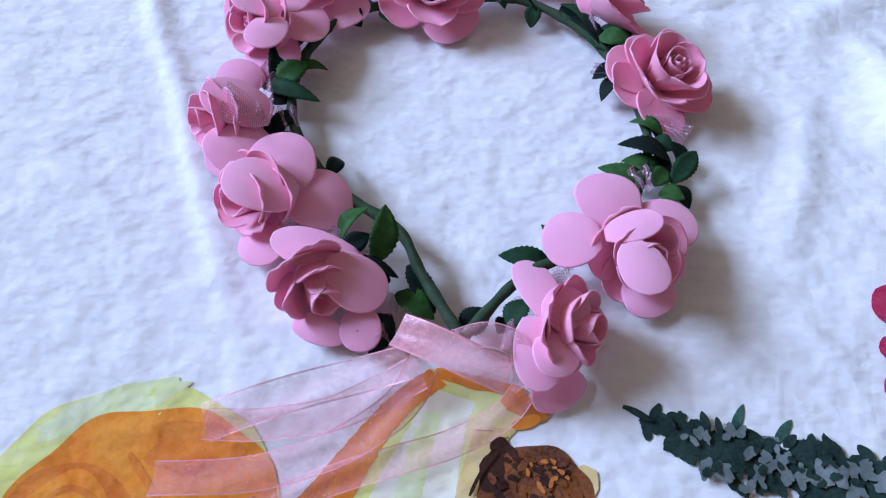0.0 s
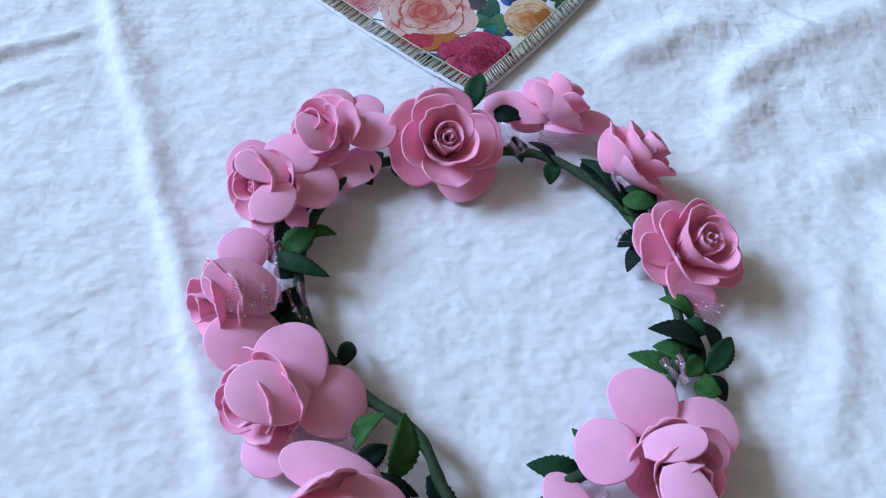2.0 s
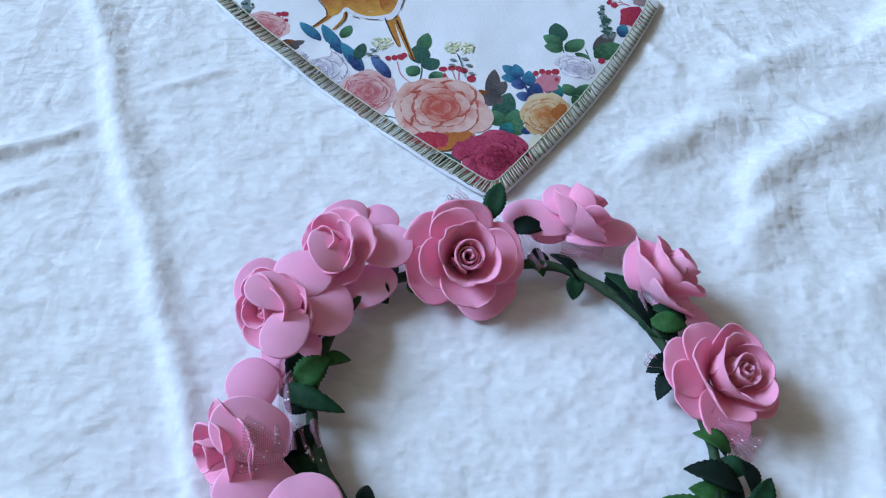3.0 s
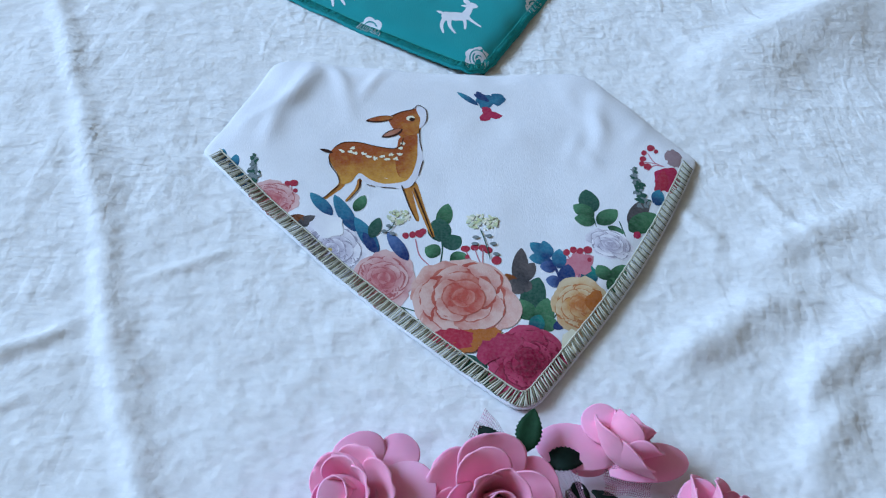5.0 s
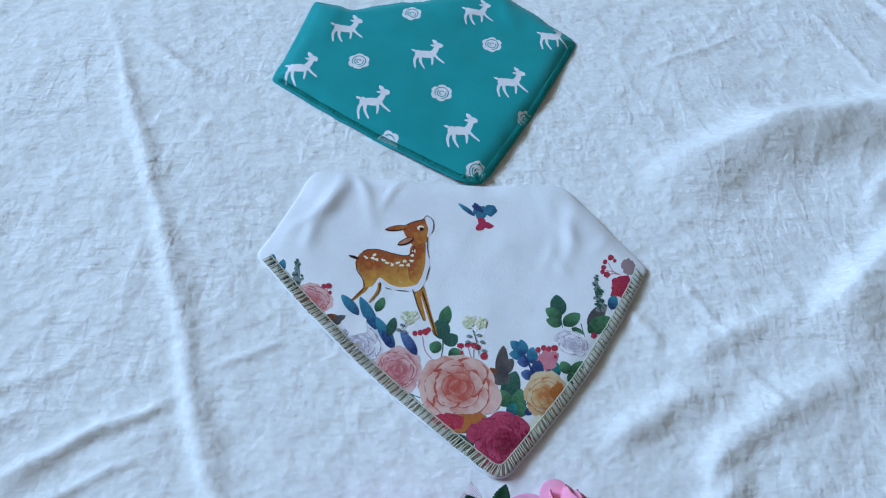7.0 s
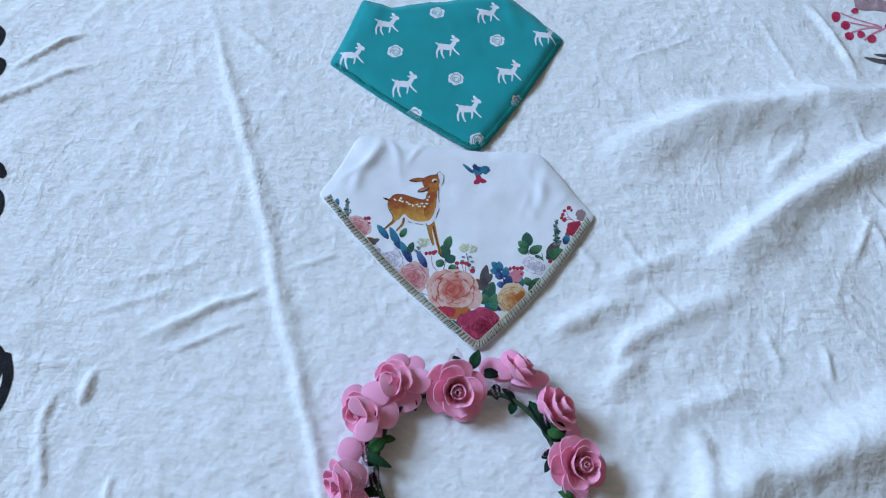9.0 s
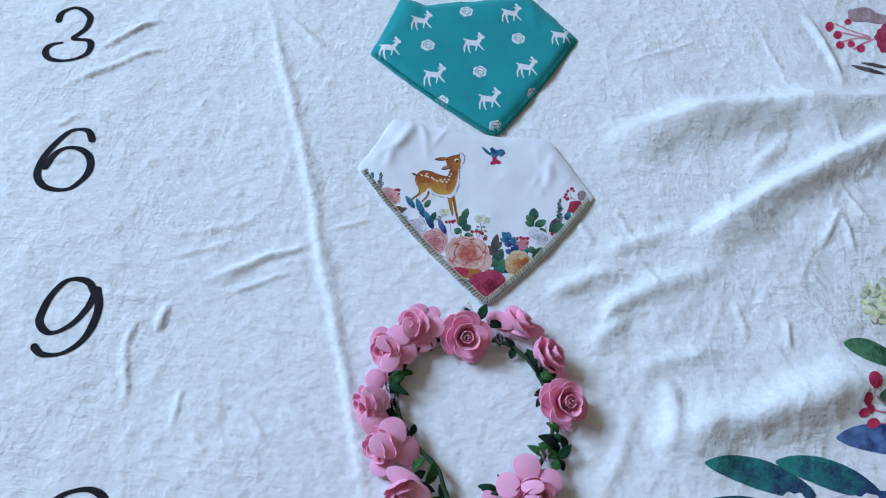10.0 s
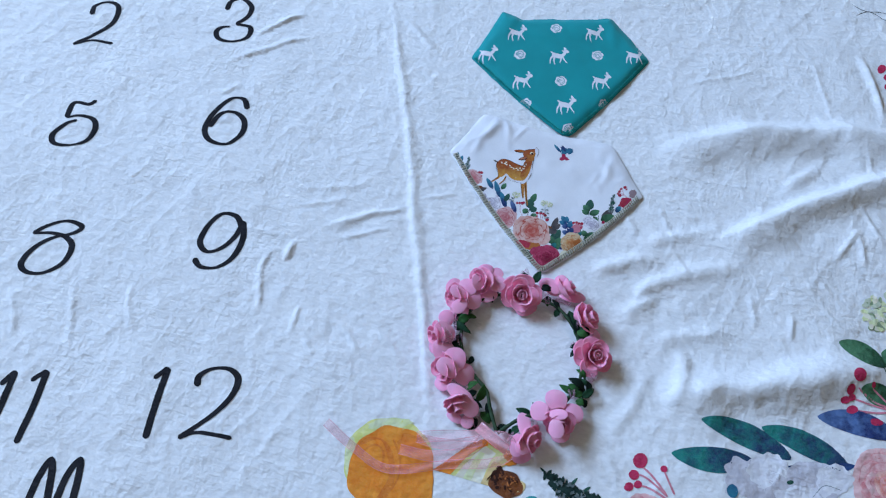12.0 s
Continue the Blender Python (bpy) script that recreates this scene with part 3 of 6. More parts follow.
    def leaf(self, mat, a, b, width, bend=0.0, tone=(-0.15, 1.05)):
        a, b = np.array(a), np.array(b)
        n = int(max(10, np.linalg.norm(b - a) / self.step))
        t = np.linspace(0, 1, n + 1)
        d = b - a
        line = a + d * t[:, None] + np.array([-d[1], d[0]]) * (bend * np.sin(math.pi * t))[:, None]
        self.strip(mat, line, width / 2 * np.sin(math.pi * np.clip(t, 0.005, 0.995) ** 0.9) ** 0.62, int(max(2, width / self.step)), tone)

    def stroke(self, mat, w0, w1, *points):
        line = curve(points, self.step * 0.7)
        t = np.linspace(0, 1, len(line))
        ends = np.clip(np.minimum(t, 1 - t) * 14, 0.35, 1) ** 0.5
        self.strip(mat, line, (w0 + (w1 - w0) * t) / 2 * ends, int(max(2, max(w0, w1) / self.step)))

    def pen(self, mat, *points):
        """A broad-nib pen: thick on the down strokes, thin on the up strokes, round at the ends."""
        line = curve(points, 0.002)
        d = np.gradient(line, axis=0)
        turn = np.abs(np.sin(np.arctan2(d[:, 1], d[:, 0]) - radians(28)))
        gap = np.concatenate([[0], np.cumsum(np.linalg.norm(np.diff(line, axis=0), axis=1))])
        end = np.minimum(gap, gap[-1] - gap)
        half = (0.0018 + 0.0027 * turn) * (1 + 0.05 * grain(line[:, 0], line[:, 1], 0.006, 9))
        half = np.convolve(np.pad(half, 3, "edge"), np.ones(7) / 7, "valid")
        half = np.where(end < half, np.sqrt(np.clip(half ** 2 - (half - end) ** 2, (0.15 * half) ** 2, None)), half)
        self.strip(mat, line, half, 3)

    def cluster(self, mats, c, u, v, count, size):
        """Many small overlapping florets or needles inside an ellipse."""
        for k in range(count):
            a, r = rng.random() * 6.3, math.sqrt(rng.random())
            p = np.array(c) + r * (math.cos(a) * np.array(u) + math.sin(a) * np.array(v))
            b, s = rng.random() * 6.3, size * (0.6 + 0.7 * rng.random())
            e = np.array((math.cos(b), math.sin(b)))
            self.blob(mats[k % len(mats)], p, e * s, np.array((-e[1], e[0])) * s * 0.6, 0.12)

    def rose(self, inks, c, u, v):
        """A painted rose: rings of petals with pale rims, each over the shade of the one behind, and a curled heart."""
        c, u, v = np.array(c), np.array(u), np.array(v)
        for ring, (count, far, size) in enumerate(((7, 0.62, 0.42), (6, 0.46, 0.37), (5, 0.31, 0.30), (4, 0.18, 0.22), (3, 0.08, 0.14))):
            off = rng.random() * 6.3
            for k in range(count):
                a = off + 2 * math.pi * k / count + rng.normal() * 0.16
                e, g = math.cos(a) * u + math.sin(a) * v, -math.sin(a) * u + math.cos(a) * v
                p = c + far * (0.9 + 0.2 * rng.random()) * e
                r, w = size * (0.75 + 0.3 * rng.random()), size * (1.05 + 0.35 * rng.random())
                if ring:
                    self.blob(inks[2], p + 0.02 * e, e * r * 1.03, g * w * 1.04, 0.05, (0.0, 0.9))
                low = -0.62 - 0.12 * ring + 0.5 * rng.random()
                self.blob(inks[0] if ring < 3 else inks[1], p, e * r, g * w, 0.05, (low, low + 1.45))
        for r, s, e in ((0.05, 0.0, 4.0), (0.10, 2.0, 6.5)):
            self.stroke(inks[2], 0.025 * math.hypot(*u), 0.02 * math.hypot(*u), *[c + r * (math.cos(a) * u + math.sin(a) * v) for a in np.linspace(s, e, 7)])


# ---- bibs ----
def outline(corners, step=0.003):
    """A closed line through (x, y, rounding, bulge of the edge that follows)."""
    pts, tags = [], []
    n = len(corners)
    P = [np.array(c[:2]) for c in corners]
    for k in range(n):
        p, q, o = P[k], P[(k + 1) % n], P[k - 1]
        r, rq, bulge = corners[k][2], corners[(k + 1) % n][2], corners[k][3]
        a, b = p + (o - p) / np.linalg.norm(o - p) * r, p + (q - p) / np.linalg.norm(q - p) * r
        for t in np.linspace(0, 1, 7)[:-1]:
            pts.append((1 - t) ** 2 * a + 2 * t * (1 - t) * p + t * t * b)
            tags.append(k - 0.5)
        e = q + (p - q) / np.linalg.norm(q - p) * rq
        d = e - b
        m = max(3, int(np.linalg.norm(d) / step))
        for t in np.linspace(0, 1, m, endpoint=False):
            pts.append(b + d * t + np.array([d[1], -d[0]]) * bulge * math.sin(math.pi * t))
            tags.append(k)
    return np.array(pts), np.array(tags)


def make_bib(name, corners, lift, thick, cloth, puckers, label, over=None):
    """over: the height of what the bib partly lies on."""
    line, tags = outline(corners)
    mid = line.mean(0)

    def height(x, y):
        x, y = np.asarray(x, float), np.asarray(y, float)
        h = lift + 0.0008 * grain(x, y, 0.07, 11) + 0.0005 * grain(x, y, 0.03, 12)
        for px, py, dx, dy, w, l, a in puckers:
            n = math.hypot(dx, dy)
            s, t = ((x - px) * dx + (y - py) * dy) / n, ((x - px) * -dy + (y - py) * dx) / n
            h = h + 0.42 * a * (1 + 0.6 * grain(x, y, 0.018, 14)) * np.exp(-(s / l) ** 2 - ((t + 0.004 * grain(x, y, 0.03, 15)) / w) ** 2)
        # the cloth sinks towards its hem, with small ripples near it
        edge = np.hypot(x[..., None] - line[::2, 0], y[..., None] - line[::2, 1]).min(-1)
        h = h + 0.0002 * grain(x, y, 0.013, 16) - (lift - 0.0034) * np.exp(-(edge / 0.009) ** 2) * (1 + 0.3 * grain(x, y, 0.02, 17))
        h = np.maximum(h, ground(x, y) + thick * 0.7)
        return h if over is None else np.maximum(h, over(x, y) + thick)

    v, n, rings = [[mid[0], mid[1], float(height(mid[0], mid[1]))]], len(line), 44
    for k in range(1, rings + 1):
        p = mid + (line - mid) * (k / rings * 0.988)
        v += np.stack([p[:, 0], p[:, 1], height(p[:, 0], p[:, 1])], 1).tolist()
    z = height(line[:, 0], line[:, 1])
    for scale, drop in ((0.996, 0.25), (1.0, 0.6), (0.997, 1.0)):
        p = mid + (line - mid) * scale
        v += np.stack([p[:, 0], p[:, 1], z - drop * thick], 1).tolist()
    f = [(0, 1 + k, 1 + (k + 1) % n) for k in range(n)] + [q[::-1] for q in quads(rings + 3, n, 1, True)]
    area = np.sum(line[:, 0] * np.roll(line[:, 1], -1) - line[:, 1] * np.roll(line[:, 0], -1))
    if area < 0:
        f = [q[::-1] for q in f]
    base = holder(name, (mid[0], mid[1], 0))
    tagged(base, label, "baby bib", group="bandana bibs on the blanket")
    panel = part("panel", v, f, cloth, base)
    return base, panel, height, line, tags


def overlock(base, line, tags, edges, height, width, pitch, thread, materials, inset, slant):
    """Serged edge: a thread across every pitch and a chain that runs along the inner side."""
    run = np.array([p for p, t in zip(line, tags) if edges[0] <= t <= edges[1]])
    seg = np.concatenate([[0], np.cumsum(np.linalg.norm(np.diff(run, axis=0), axis=1))])
    s = np.arange(0.002, seg[-1] - 0.002, pitch)
    px, py = np.interp(s, seg, run[:, 0]), np.interp(s, seg, run[:, 1])
    mid = line.mean(0)
    dx, dy = np.gradient(px), np.gradient(py)
    ln = np.hypot(dx, dy)
    nx, ny = -dy / ln, dx / ln
    flip = np.sign((mid[0] - px) * nx + (mid[1] - py) * ny)
    nx, ny = nx * flip, ny * flip
    allv, allf, mi = [], [], []
    for k in range(len(s)):
        jit = rng.normal() * 0.0002
        a = np.array([px[k] + nx[k] * inset, py[k] + ny[k] * inset])
        b = a + np.array([nx[k], ny[k]]) * (width + jit) + np.array([dx[k], dy[k]]) / ln[k] * (slant + 3 * jit)
        p = [(*q, float(height(*q)) + thread * 0.6 + 0.0006) for q in (a, a * 0.5 + b * 0.5, b)]
        v, f = tube(p, thread, 4)
        allf += [tuple(i + len(allv) for i in q) for q in f]
        mi += [k % len(materials)] * len(f)
        allv += [tuple(q) for q in v]
    for d in (inset + width,):
        p = [(px[k] + nx[k] * d + rng.normal() * 0.0001, py[k] + ny[k] * d, float(height(px[k] + nx[k] * d, py[k] + ny[k] * d)) + thread + 0.0006) for k in range(len(s))]
        v, f = tube(p, thread * 0.9, 4)
        allf += [tuple(i + len(allv) for i in q) for q in f]
        mi += [0] * len(f)
        allv += [tuple(q) for q in v]
    tagged(part("overlock_stitching", allv, allf, materials, base, "zigzag overlock thread along the hem", mi), kind="stuff")


white_bib, white_panel, white_height, white_line, white_tags = make_bib(
    "bandana_bib", [(-0.1600, 0.5305, 0.005, 0.027), (0.0270, 0.3765, 0.020, 0.032), (0.1380, 0.5560, 0.004, 0.0), (0.0740, 0.6310, 0.014, -0.035), (-0.1320, 0.6170, 0.012, -0.02)],
    0.0062, 0.0022, WHITE_JERSEY,
    [(-0.112, 0.588, 0.25, 1.0, 0.007, 0.030, 0.0075), (-0.090, 0.598, -0.3, 1.0, 0.005, 0.026, 0.0045), (-0.066, 0.60, 0.6, 1.0, 0.004, 0.018, 0.003), (-0.120, 0.560, 0.15, 1.0, 0.006, 0.022, 0.003),
     (0.075, 0.575, 0.2, 1.0, 0.005, 0.024, 0.0045), (-0.128, 0.565, 0.9, 0.7, 0.005, 0.02, 0.0025), (0.058, 0.560, 0.3, 1, 0.004, 0.016, 0.003), (0.062, 0.60, -0.5, 1.0, 0.006, 0.026, 0.003), (0.09, 0.60, -0.7, 1, 0.01, 0.03, 0.003), (0.0, 0.56, 1, 0.2, 0.02, 0.05, 0.0015), (0.03, 0.53, 0.4, 1, 0.02, 0.05, 0.0015),
     (0.068, 0.545, -0.8, 1, 0.004, 0.010, 0.0028), (0.10, 0.575, 0.8, 1, 0.004, 0.014, 0.0018)],
    "white jersey bandana bib printed with roses, berries and leaves, lying flat")
overlock(white_bib, white_line, white_tags, (0, 1), white_height, 0.0070, 0.00135, 0.00046, [CREAM_THREAD, CREAM_THREAD, OLIVE_THREAD], 0.0008, 0.0018)


def over_white_bib(x, y):
    return np.where(inside(white_line, x, y), white_height(x, y), -1.0)


teal_bib, teal_panel, teal_height, teal_line, teal_tags = make_bib(
    "bandana_bib", [(-0.1870, 0.7165, 0.004, 0.018), (0.0030, 0.6130, 0.024, 0.014), (0.0930, 0.8160, 0.005, 0.0), (0.0110, 0.8870, 0.006, -0.03), (-0.0780, 0.8490, 0.004, -0.02), (-0.1320, 0.8270, 0.006, 0.0), (-0.1680, 0.8310, 0.003, -0.01)],
    0.0098, 0.0022, TEAL_JERSEY,
    [(-0.03, 0.83, 0.5, 1, 0.02, 0.03, 0.002), (-0.10, 0.80, -0.4, 1, 0.02, 0.05, 0.0018), (0.0, 0.78, 1, 0.3, 0.02, 0.06, 0.0012), (-0.06, 0.82, 1, 0.5, 0.015, 0.04, 0.0015), (-0.145, 0.80, 0.3, 1, 0.008, 0.03, 0.004), (0.02, 0.85, -0.3, 1, 0.008, 0.03, 0.003)],
    "teal jersey bandana bib with white silhouettes and roses, lying flat", over_white_bib)
overlock(teal_bib, teal_line, teal_tags, (0, 1), teal_height, 0.0040, 0.0014, 0.00036, [TEAL_THREAD], 0.0010, 0.0012)

# prints on the white bib
white_print = Prints(white_bib, white_height, "jersey", 0.00008, white_line.mean(0) + (white_line - white_line.mean(0)) * 0.984, 0.0022)
white_print.motif("printed_stem", 0)
white_print.stroke("dgreen", 0.0007, 0.0005, (-0.0222, 0.4228), (-0.0297, 0.4284), (-0.0358, 0.4337))
white_print.motif("printed_stem", 0)
white_print.stroke("dgreen", 0.0008, 0.0005, (-0.0351, 0.4248), (-0.0240, 0.4289), (-0.0417, 0.4354))
white_print.motif("printed_stem", 0)
white_print.stroke("dgreen", 0.0009, 0.0006, (0.0302, 0.4211), (0.0423, 0.4348), (0.0492, 0.4520))
white_print.motif("printed_stem", 0)
white_print.stroke("dgreen", 0.0008, 0.0005, (0.0813, 0.4995), (0.0830, 0.4918), (0.0839, 0.4880))
white_print.motif("printed_blue_leaves", 0)
white_print.leaf("blue", (-0.1464, 0.5200), (-0.1473, 0.5323), 0.0060)
white_print.leaf("blue", (-0.1388, 0.5166), (-0.1388, 0.5283), 0.0060)
white_print.leaf("blue", (-0.1335, 0.5087), (-0.1342, 0.5179), 0.0050)
white_print.leaf("navy", (-0.1268, 0.5012), (-0.1307, 0.5077), 0.0050)
white_print.motif("printed_lavender", 0)
white_print.leaf("slate", (-0.1240, 0.5047), (-0.1287, 0.5290), 0.0040)
white_print.cluster(('slate', 'dgreen'), (-0.1276, 0.5239), (0.0019, 0.0002), (-0.0011, 0.0052), 14, 0.0015)
white_print.cluster(('slate', 'dgreen'), (-0.1253, 0.5125), (0.0032, 0.0003), (-0.0016, 0.0075), 26, 0.0018)
white_print.motif("printed_rose", 2)
white_print.rose(PINK, (-0.1130, 0.4960), (0.0165, 0.0000), (0.0000, 0.0140))
white_print.motif("printed_berries", 4)
white_print.stroke("rose", 0.0006, 0.0005, (-0.1081, 0.5032), (-0.1034, 0.5004), (-0.0993, 0.4948))
white_print.stroke("rose", 0.0006, 0.0005, (-0.1032, 0.5078), (-0.1019, 0.5006), (-0.0993, 0.4948))
white_print.blob("red", (-0.1079, 0.5056), (0.0019, 0.0002), (-0.0004, 0.0020))
white_print.blob("red", (-0.1055, 0.5084), (0.0019, 0.0002), (-0.0004, 0.0020))
white_print.blob("red", (-0.1024, 0.5091), (0.0025, 0.0003), (-0.0004, 0.0025))
white_print.blob("red", (-0.1005, 0.5036), (0.0013, 0.0001), (-0.0003, 0.0016))
white_print.motif("printed_dark_leaves", 0)
white_print.leaf("brown", (-0.1021, 0.4839), (-0.0896, 0.4836), 0.0060)
white_print.leaf("darkleaf", (-0.0952, 0.4796), (-0.0853, 0.4856), 0.0070)
white_print.motif("printed_silhouette", 0)
white_print.stroke("coat", 0.0026, 0.0015, (-0.0660, 0.5170), (-0.0670, 0.5090), (-0.0720, 0.4990))
white_print.stroke("coat", 0.0048, 0.0019, (-0.0760, 0.5190), (-0.0760, 0.5110), (-0.0800, 0.5050), (-0.0840, 0.4990))
white_print.stroke("coat", 0.0048, 0.0023, (-0.0400, 0.5180), (-0.0360, 0.5040), (-0.0310, 0.4890))
white_print.stroke("coat", 0.0045, 0.0024, (-0.0360, 0.5180), (-0.0290, 0.4970), (-0.0220, 0.4790))
white_print.shape("white", ((-0.0670, 0.5200), (-0.0630, 0.5150), (-0.0530, 0.5120), (-0.0430, 0.5120), (-0.0370, 0.5140), (-0.0330, 0.5230), (-0.0310, 0.5330), (-0.0330, 0.5450), (-0.0360, 0.5530), (-0.0400, 0.5440), (-0.0410, 0.5210)), (-0.0670, 0.5200), (-0.0420, 0.5140), (0.0, 0.0))
white_print.shape("coat", ((-0.0450, 0.5460), (-0.0500, 0.5420), (-0.0600, 0.5430), (-0.0700, 0.5450), (-0.0790, 0.5440), (-0.0840, 0.5390), (-0.0860, 0.5320), (-0.0830, 0.5250), (-0.0790, 0.5190), (-0.0760, 0.5120), (-0.0710, 0.5140), (-0.0670, 0.5210), (-0.0600, 0.5170), (-0.0520, 0.5150), (-0.0420, 0.5170), (-0.0380, 0.5210), (-0.0370, 0.5330), (-0.0400, 0.5440)), (-0.0670, 0.5440), (-0.0580, 0.5140), (-0.35, 1.1))
white_print.shape("coat", ((-0.0460, 0.5520), (-0.0370, 0.5570), (-0.0350, 0.5440), (-0.0350, 0.5330), (-0.0380, 0.5210), (-0.0440, 0.5210), (-0.0470, 0.5310), (-0.0470, 0.5420)), (-0.0440, 0.5430), (-0.0340, 0.5400), (-0.25, 0.6))
white_print.shape("coat", ((-0.0540, 0.5680), (-0.0470, 0.5740), (-0.0400, 0.5770), (-0.0360, 0.5800), (-0.0330, 0.5740), (-0.0340, 0.5650), (-0.0350, 0.5570), (-0.0410, 0.5540), (-0.0450, 0.5520), (-0.0500, 0.5580), (-0.0530, 0.5630)), (-0.0520, 0.5690), (-0.0360, 0.5590), (-0.2, 0.35))
white_print.shape("white", ((-0.0380, 0.5780), (-0.0360, 0.5800), (-0.0320, 0.5770), (-0.0310, 0.5700), (-0.0320, 0.5650), (-0.0350, 0.5610), (-0.0350, 0.5690), (-0.0370, 0.5740)), (-0.0370, 0.5790), (-0.0330, 0.5640), (0.0, 0.0))
white_print.leaf("darkbrown", (-0.0510, 0.5690), (-0.0680, 0.5640), 0.0055, 0.0, (0.5, 0.5))
white_print.leaf("coat", (-0.0510, 0.5690), (-0.0670, 0.5650), 0.0039, 0.0, (0.2, -0.1))
white_print.leaf("darkbrown", (-0.0450, 0.5590), (-0.0570, 0.5510), 0.0058, 0.0, (0.5, 0.5))
white_print.leaf("earpink", (-0.0460, 0.5590), (-0.0560, 0.5520), 0.0035, 0.0, (0.0, 0.8))
white_print.leaf("darkbrown", (-0.0840, 0.5350), (-0.0920, 0.5370), 0.0026, 0.0, (0.3, 0.5))
white_print.blob("cream", (-0.0410, 0.5690), (0.0026, 0.0004), (-0.0003, 0.0022), 0.05)
white_print.blob("darkbrown", (-0.0400, 0.5680), (0.0018, 0.0003), (-0.0002, 0.0017), 0.05)
white_print.blob("cream", (-0.0790, 0.5370), (0.0014, 0.0003), (-0.0003, 0.0012), 0.25)
white_print.blob("cream", (-0.0730, 0.5400), (0.0014, 0.0003), (-0.0003, 0.0012), 0.25)
white_print.blob("cream", (-0.0710, 0.5360), (0.0014, 0.0003), (-0.0003, 0.0012), 0.25)
white_print.blob("cream", (-0.0740, 0.5370), (0.0014, 0.0003), (-0.0003, 0.0012), 0.25)
white_print.blob("cream", (-0.0630, 0.5340), (0.0014, 0.0003), (-0.0003, 0.0012), 0.25)
white_print.blob("cream", (-0.0590, 0.5330), (0.0014, 0.0003), (-0.0003, 0.0012), 0.25)
white_print.blob("cream", (-0.0550, 0.5350), (0.0014, 0.0003), (-0.0003, 0.0012), 0.25)
white_print.blob("cream", (-0.0500, 0.5370), (0.0014, 0.0003), (-0.0003, 0.0012), 0.25)
white_print.blob("cream", (-0.0450, 0.5380), (0.0014, 0.0003), (-0.0003, 0.0012), 0.25)
white_print.blob("cream", (-0.0440, 0.5470), (0.0014, 0.0003), (-0.0003, 0.0012), 0.25)
white_print.blob("cream", (-0.0450, 0.5430), (0.0014, 0.0003), (-0.0003, 0.0012), 0.25)
white_print.blob("cream", (-0.0660, 0.5360), (0.0014, 0.0003), (-0.0003, 0.0012), 0.25)
white_print.blob("cream", (-0.0520, 0.5330), (0.0014, 0.0003), (-0.0003, 0.0012), 0.25)
white_print.blob("cream", (-0.0470, 0.5340), (0.0014, 0.0003), (-0.0003, 0.0012), 0.25)
white_print.stroke("darkbrown", 0.0005, 0.0006, (-0.0840, 0.5390), (-0.0790, 0.5440), (-0.0700, 0.5450), (-0.0600, 0.5430), (-0.0500, 0.5420), (-0.0450, 0.5450), (-0.0440, 0.5520))
white_print.stroke("darkbrown", 0.0006, 0.0006, (-0.0860, 0.5320), (-0.0840, 0.5250), (-0.0790, 0.5180), (-0.0770, 0.5120))
white_print.stroke("darkbrown", 0.0006, 0.0005, (-0.0770, 0.5110), (-0.0800, 0.5060), (-0.0850, 0.4990))
white_print.stroke("darkbrown", 0.0008, 0.0005, (-0.0660, 0.5170), (-0.0660, 0.5090), (-0.0710, 0.4990))
white_print.stroke("darkbrown", 0.0006, 0.0006, (-0.0540, 0.5690), (-0.0470, 0.5740), (-0.0400, 0.5770), (-0.0370, 0.5810), (-0.0320, 0.5770), (-0.0310, 0.5690), (-0.0320, 0.5650))
white_print.stroke("darkbrown", 0.0006, 0.0005, (-0.0350, 0.5600), (-0.0340, 0.5500), (-0.0320, 0.5420))
white_print.stroke("darkbrown", 0.0006, 0.0005, (-0.0310, 0.5350), (-0.0320, 0.5290), (-0.0330, 0.5220))
white_print.stroke("darkbrown", 0.0005, 0.0005, (-0.0340, 0.5180), (-0.0370, 0.5130))
white_print.stroke("darkbrown", 0.0005, 0.0005, (-0.0620, 0.5130), (-0.0570, 0.5120))
white_print.stroke("darkbrown", 0.0005, 0.0005, (-0.0540, 0.5120), (-0.0450, 0.5120))
white_print.stroke("darkbrown", 0.0008, 0.0005, (-0.0420, 0.5140), (-0.0370, 0.5000), (-0.0320, 0.4890))
white_print.stroke("darkbrown", 0.0010, 0.0006, (-0.0350, 0.5130), (-0.0290, 0.4970), (-0.0220, 0.4780))
white_print.motif("printed_silhouette", 0)
white_print.leaf("blue", (0.0008, 0.5864), (-0.0131, 0.5973), 0.0045)
white_print.blob("blue", (0.0047, 0.5911), (0.0062, -0.0024), (0.0015, 0.0061), 0.15)
white_print.blob("navy", (0.0025, 0.5950), (0.0045, -0.0031), (0.0011, 0.0029), 0.15)
white_print.blob("blue", (0.0132, 0.5942), (0.0048, 0.0006), (0.0000, 0.0058), 0.15)
white_print.blob("crimson", (0.0077, 0.5791), (0.0061, -0.0000), (0.0003, 0.0056), 0.15)
white_print.motif("printed_white_rose", 2)
white_print.rose(WHITE_ROSE, (-0.0745, 0.4655), (0.0185, -0.0065), (0.0045, 0.0150))
white_print.blob("white", (-0.0792, 0.4801), (0.0093, -0.0010), (-0.0000, 0.0076), 0.08, (0.2, 1.2))
white_print.blob("yellow", (-0.0758, 0.4649), (0.0012, 0.0001), (-0.0002, 0.0011))
white_print.motif("printed_blue_leaves", 9)
white_print.leaf("leafgreen", (-0.0659, 0.4923), (-0.0619, 0.5048), 0.0070)
white_print.leaf("blue", (-0.0778, 0.4879), (-0.0921, 0.5032), 0.0075)
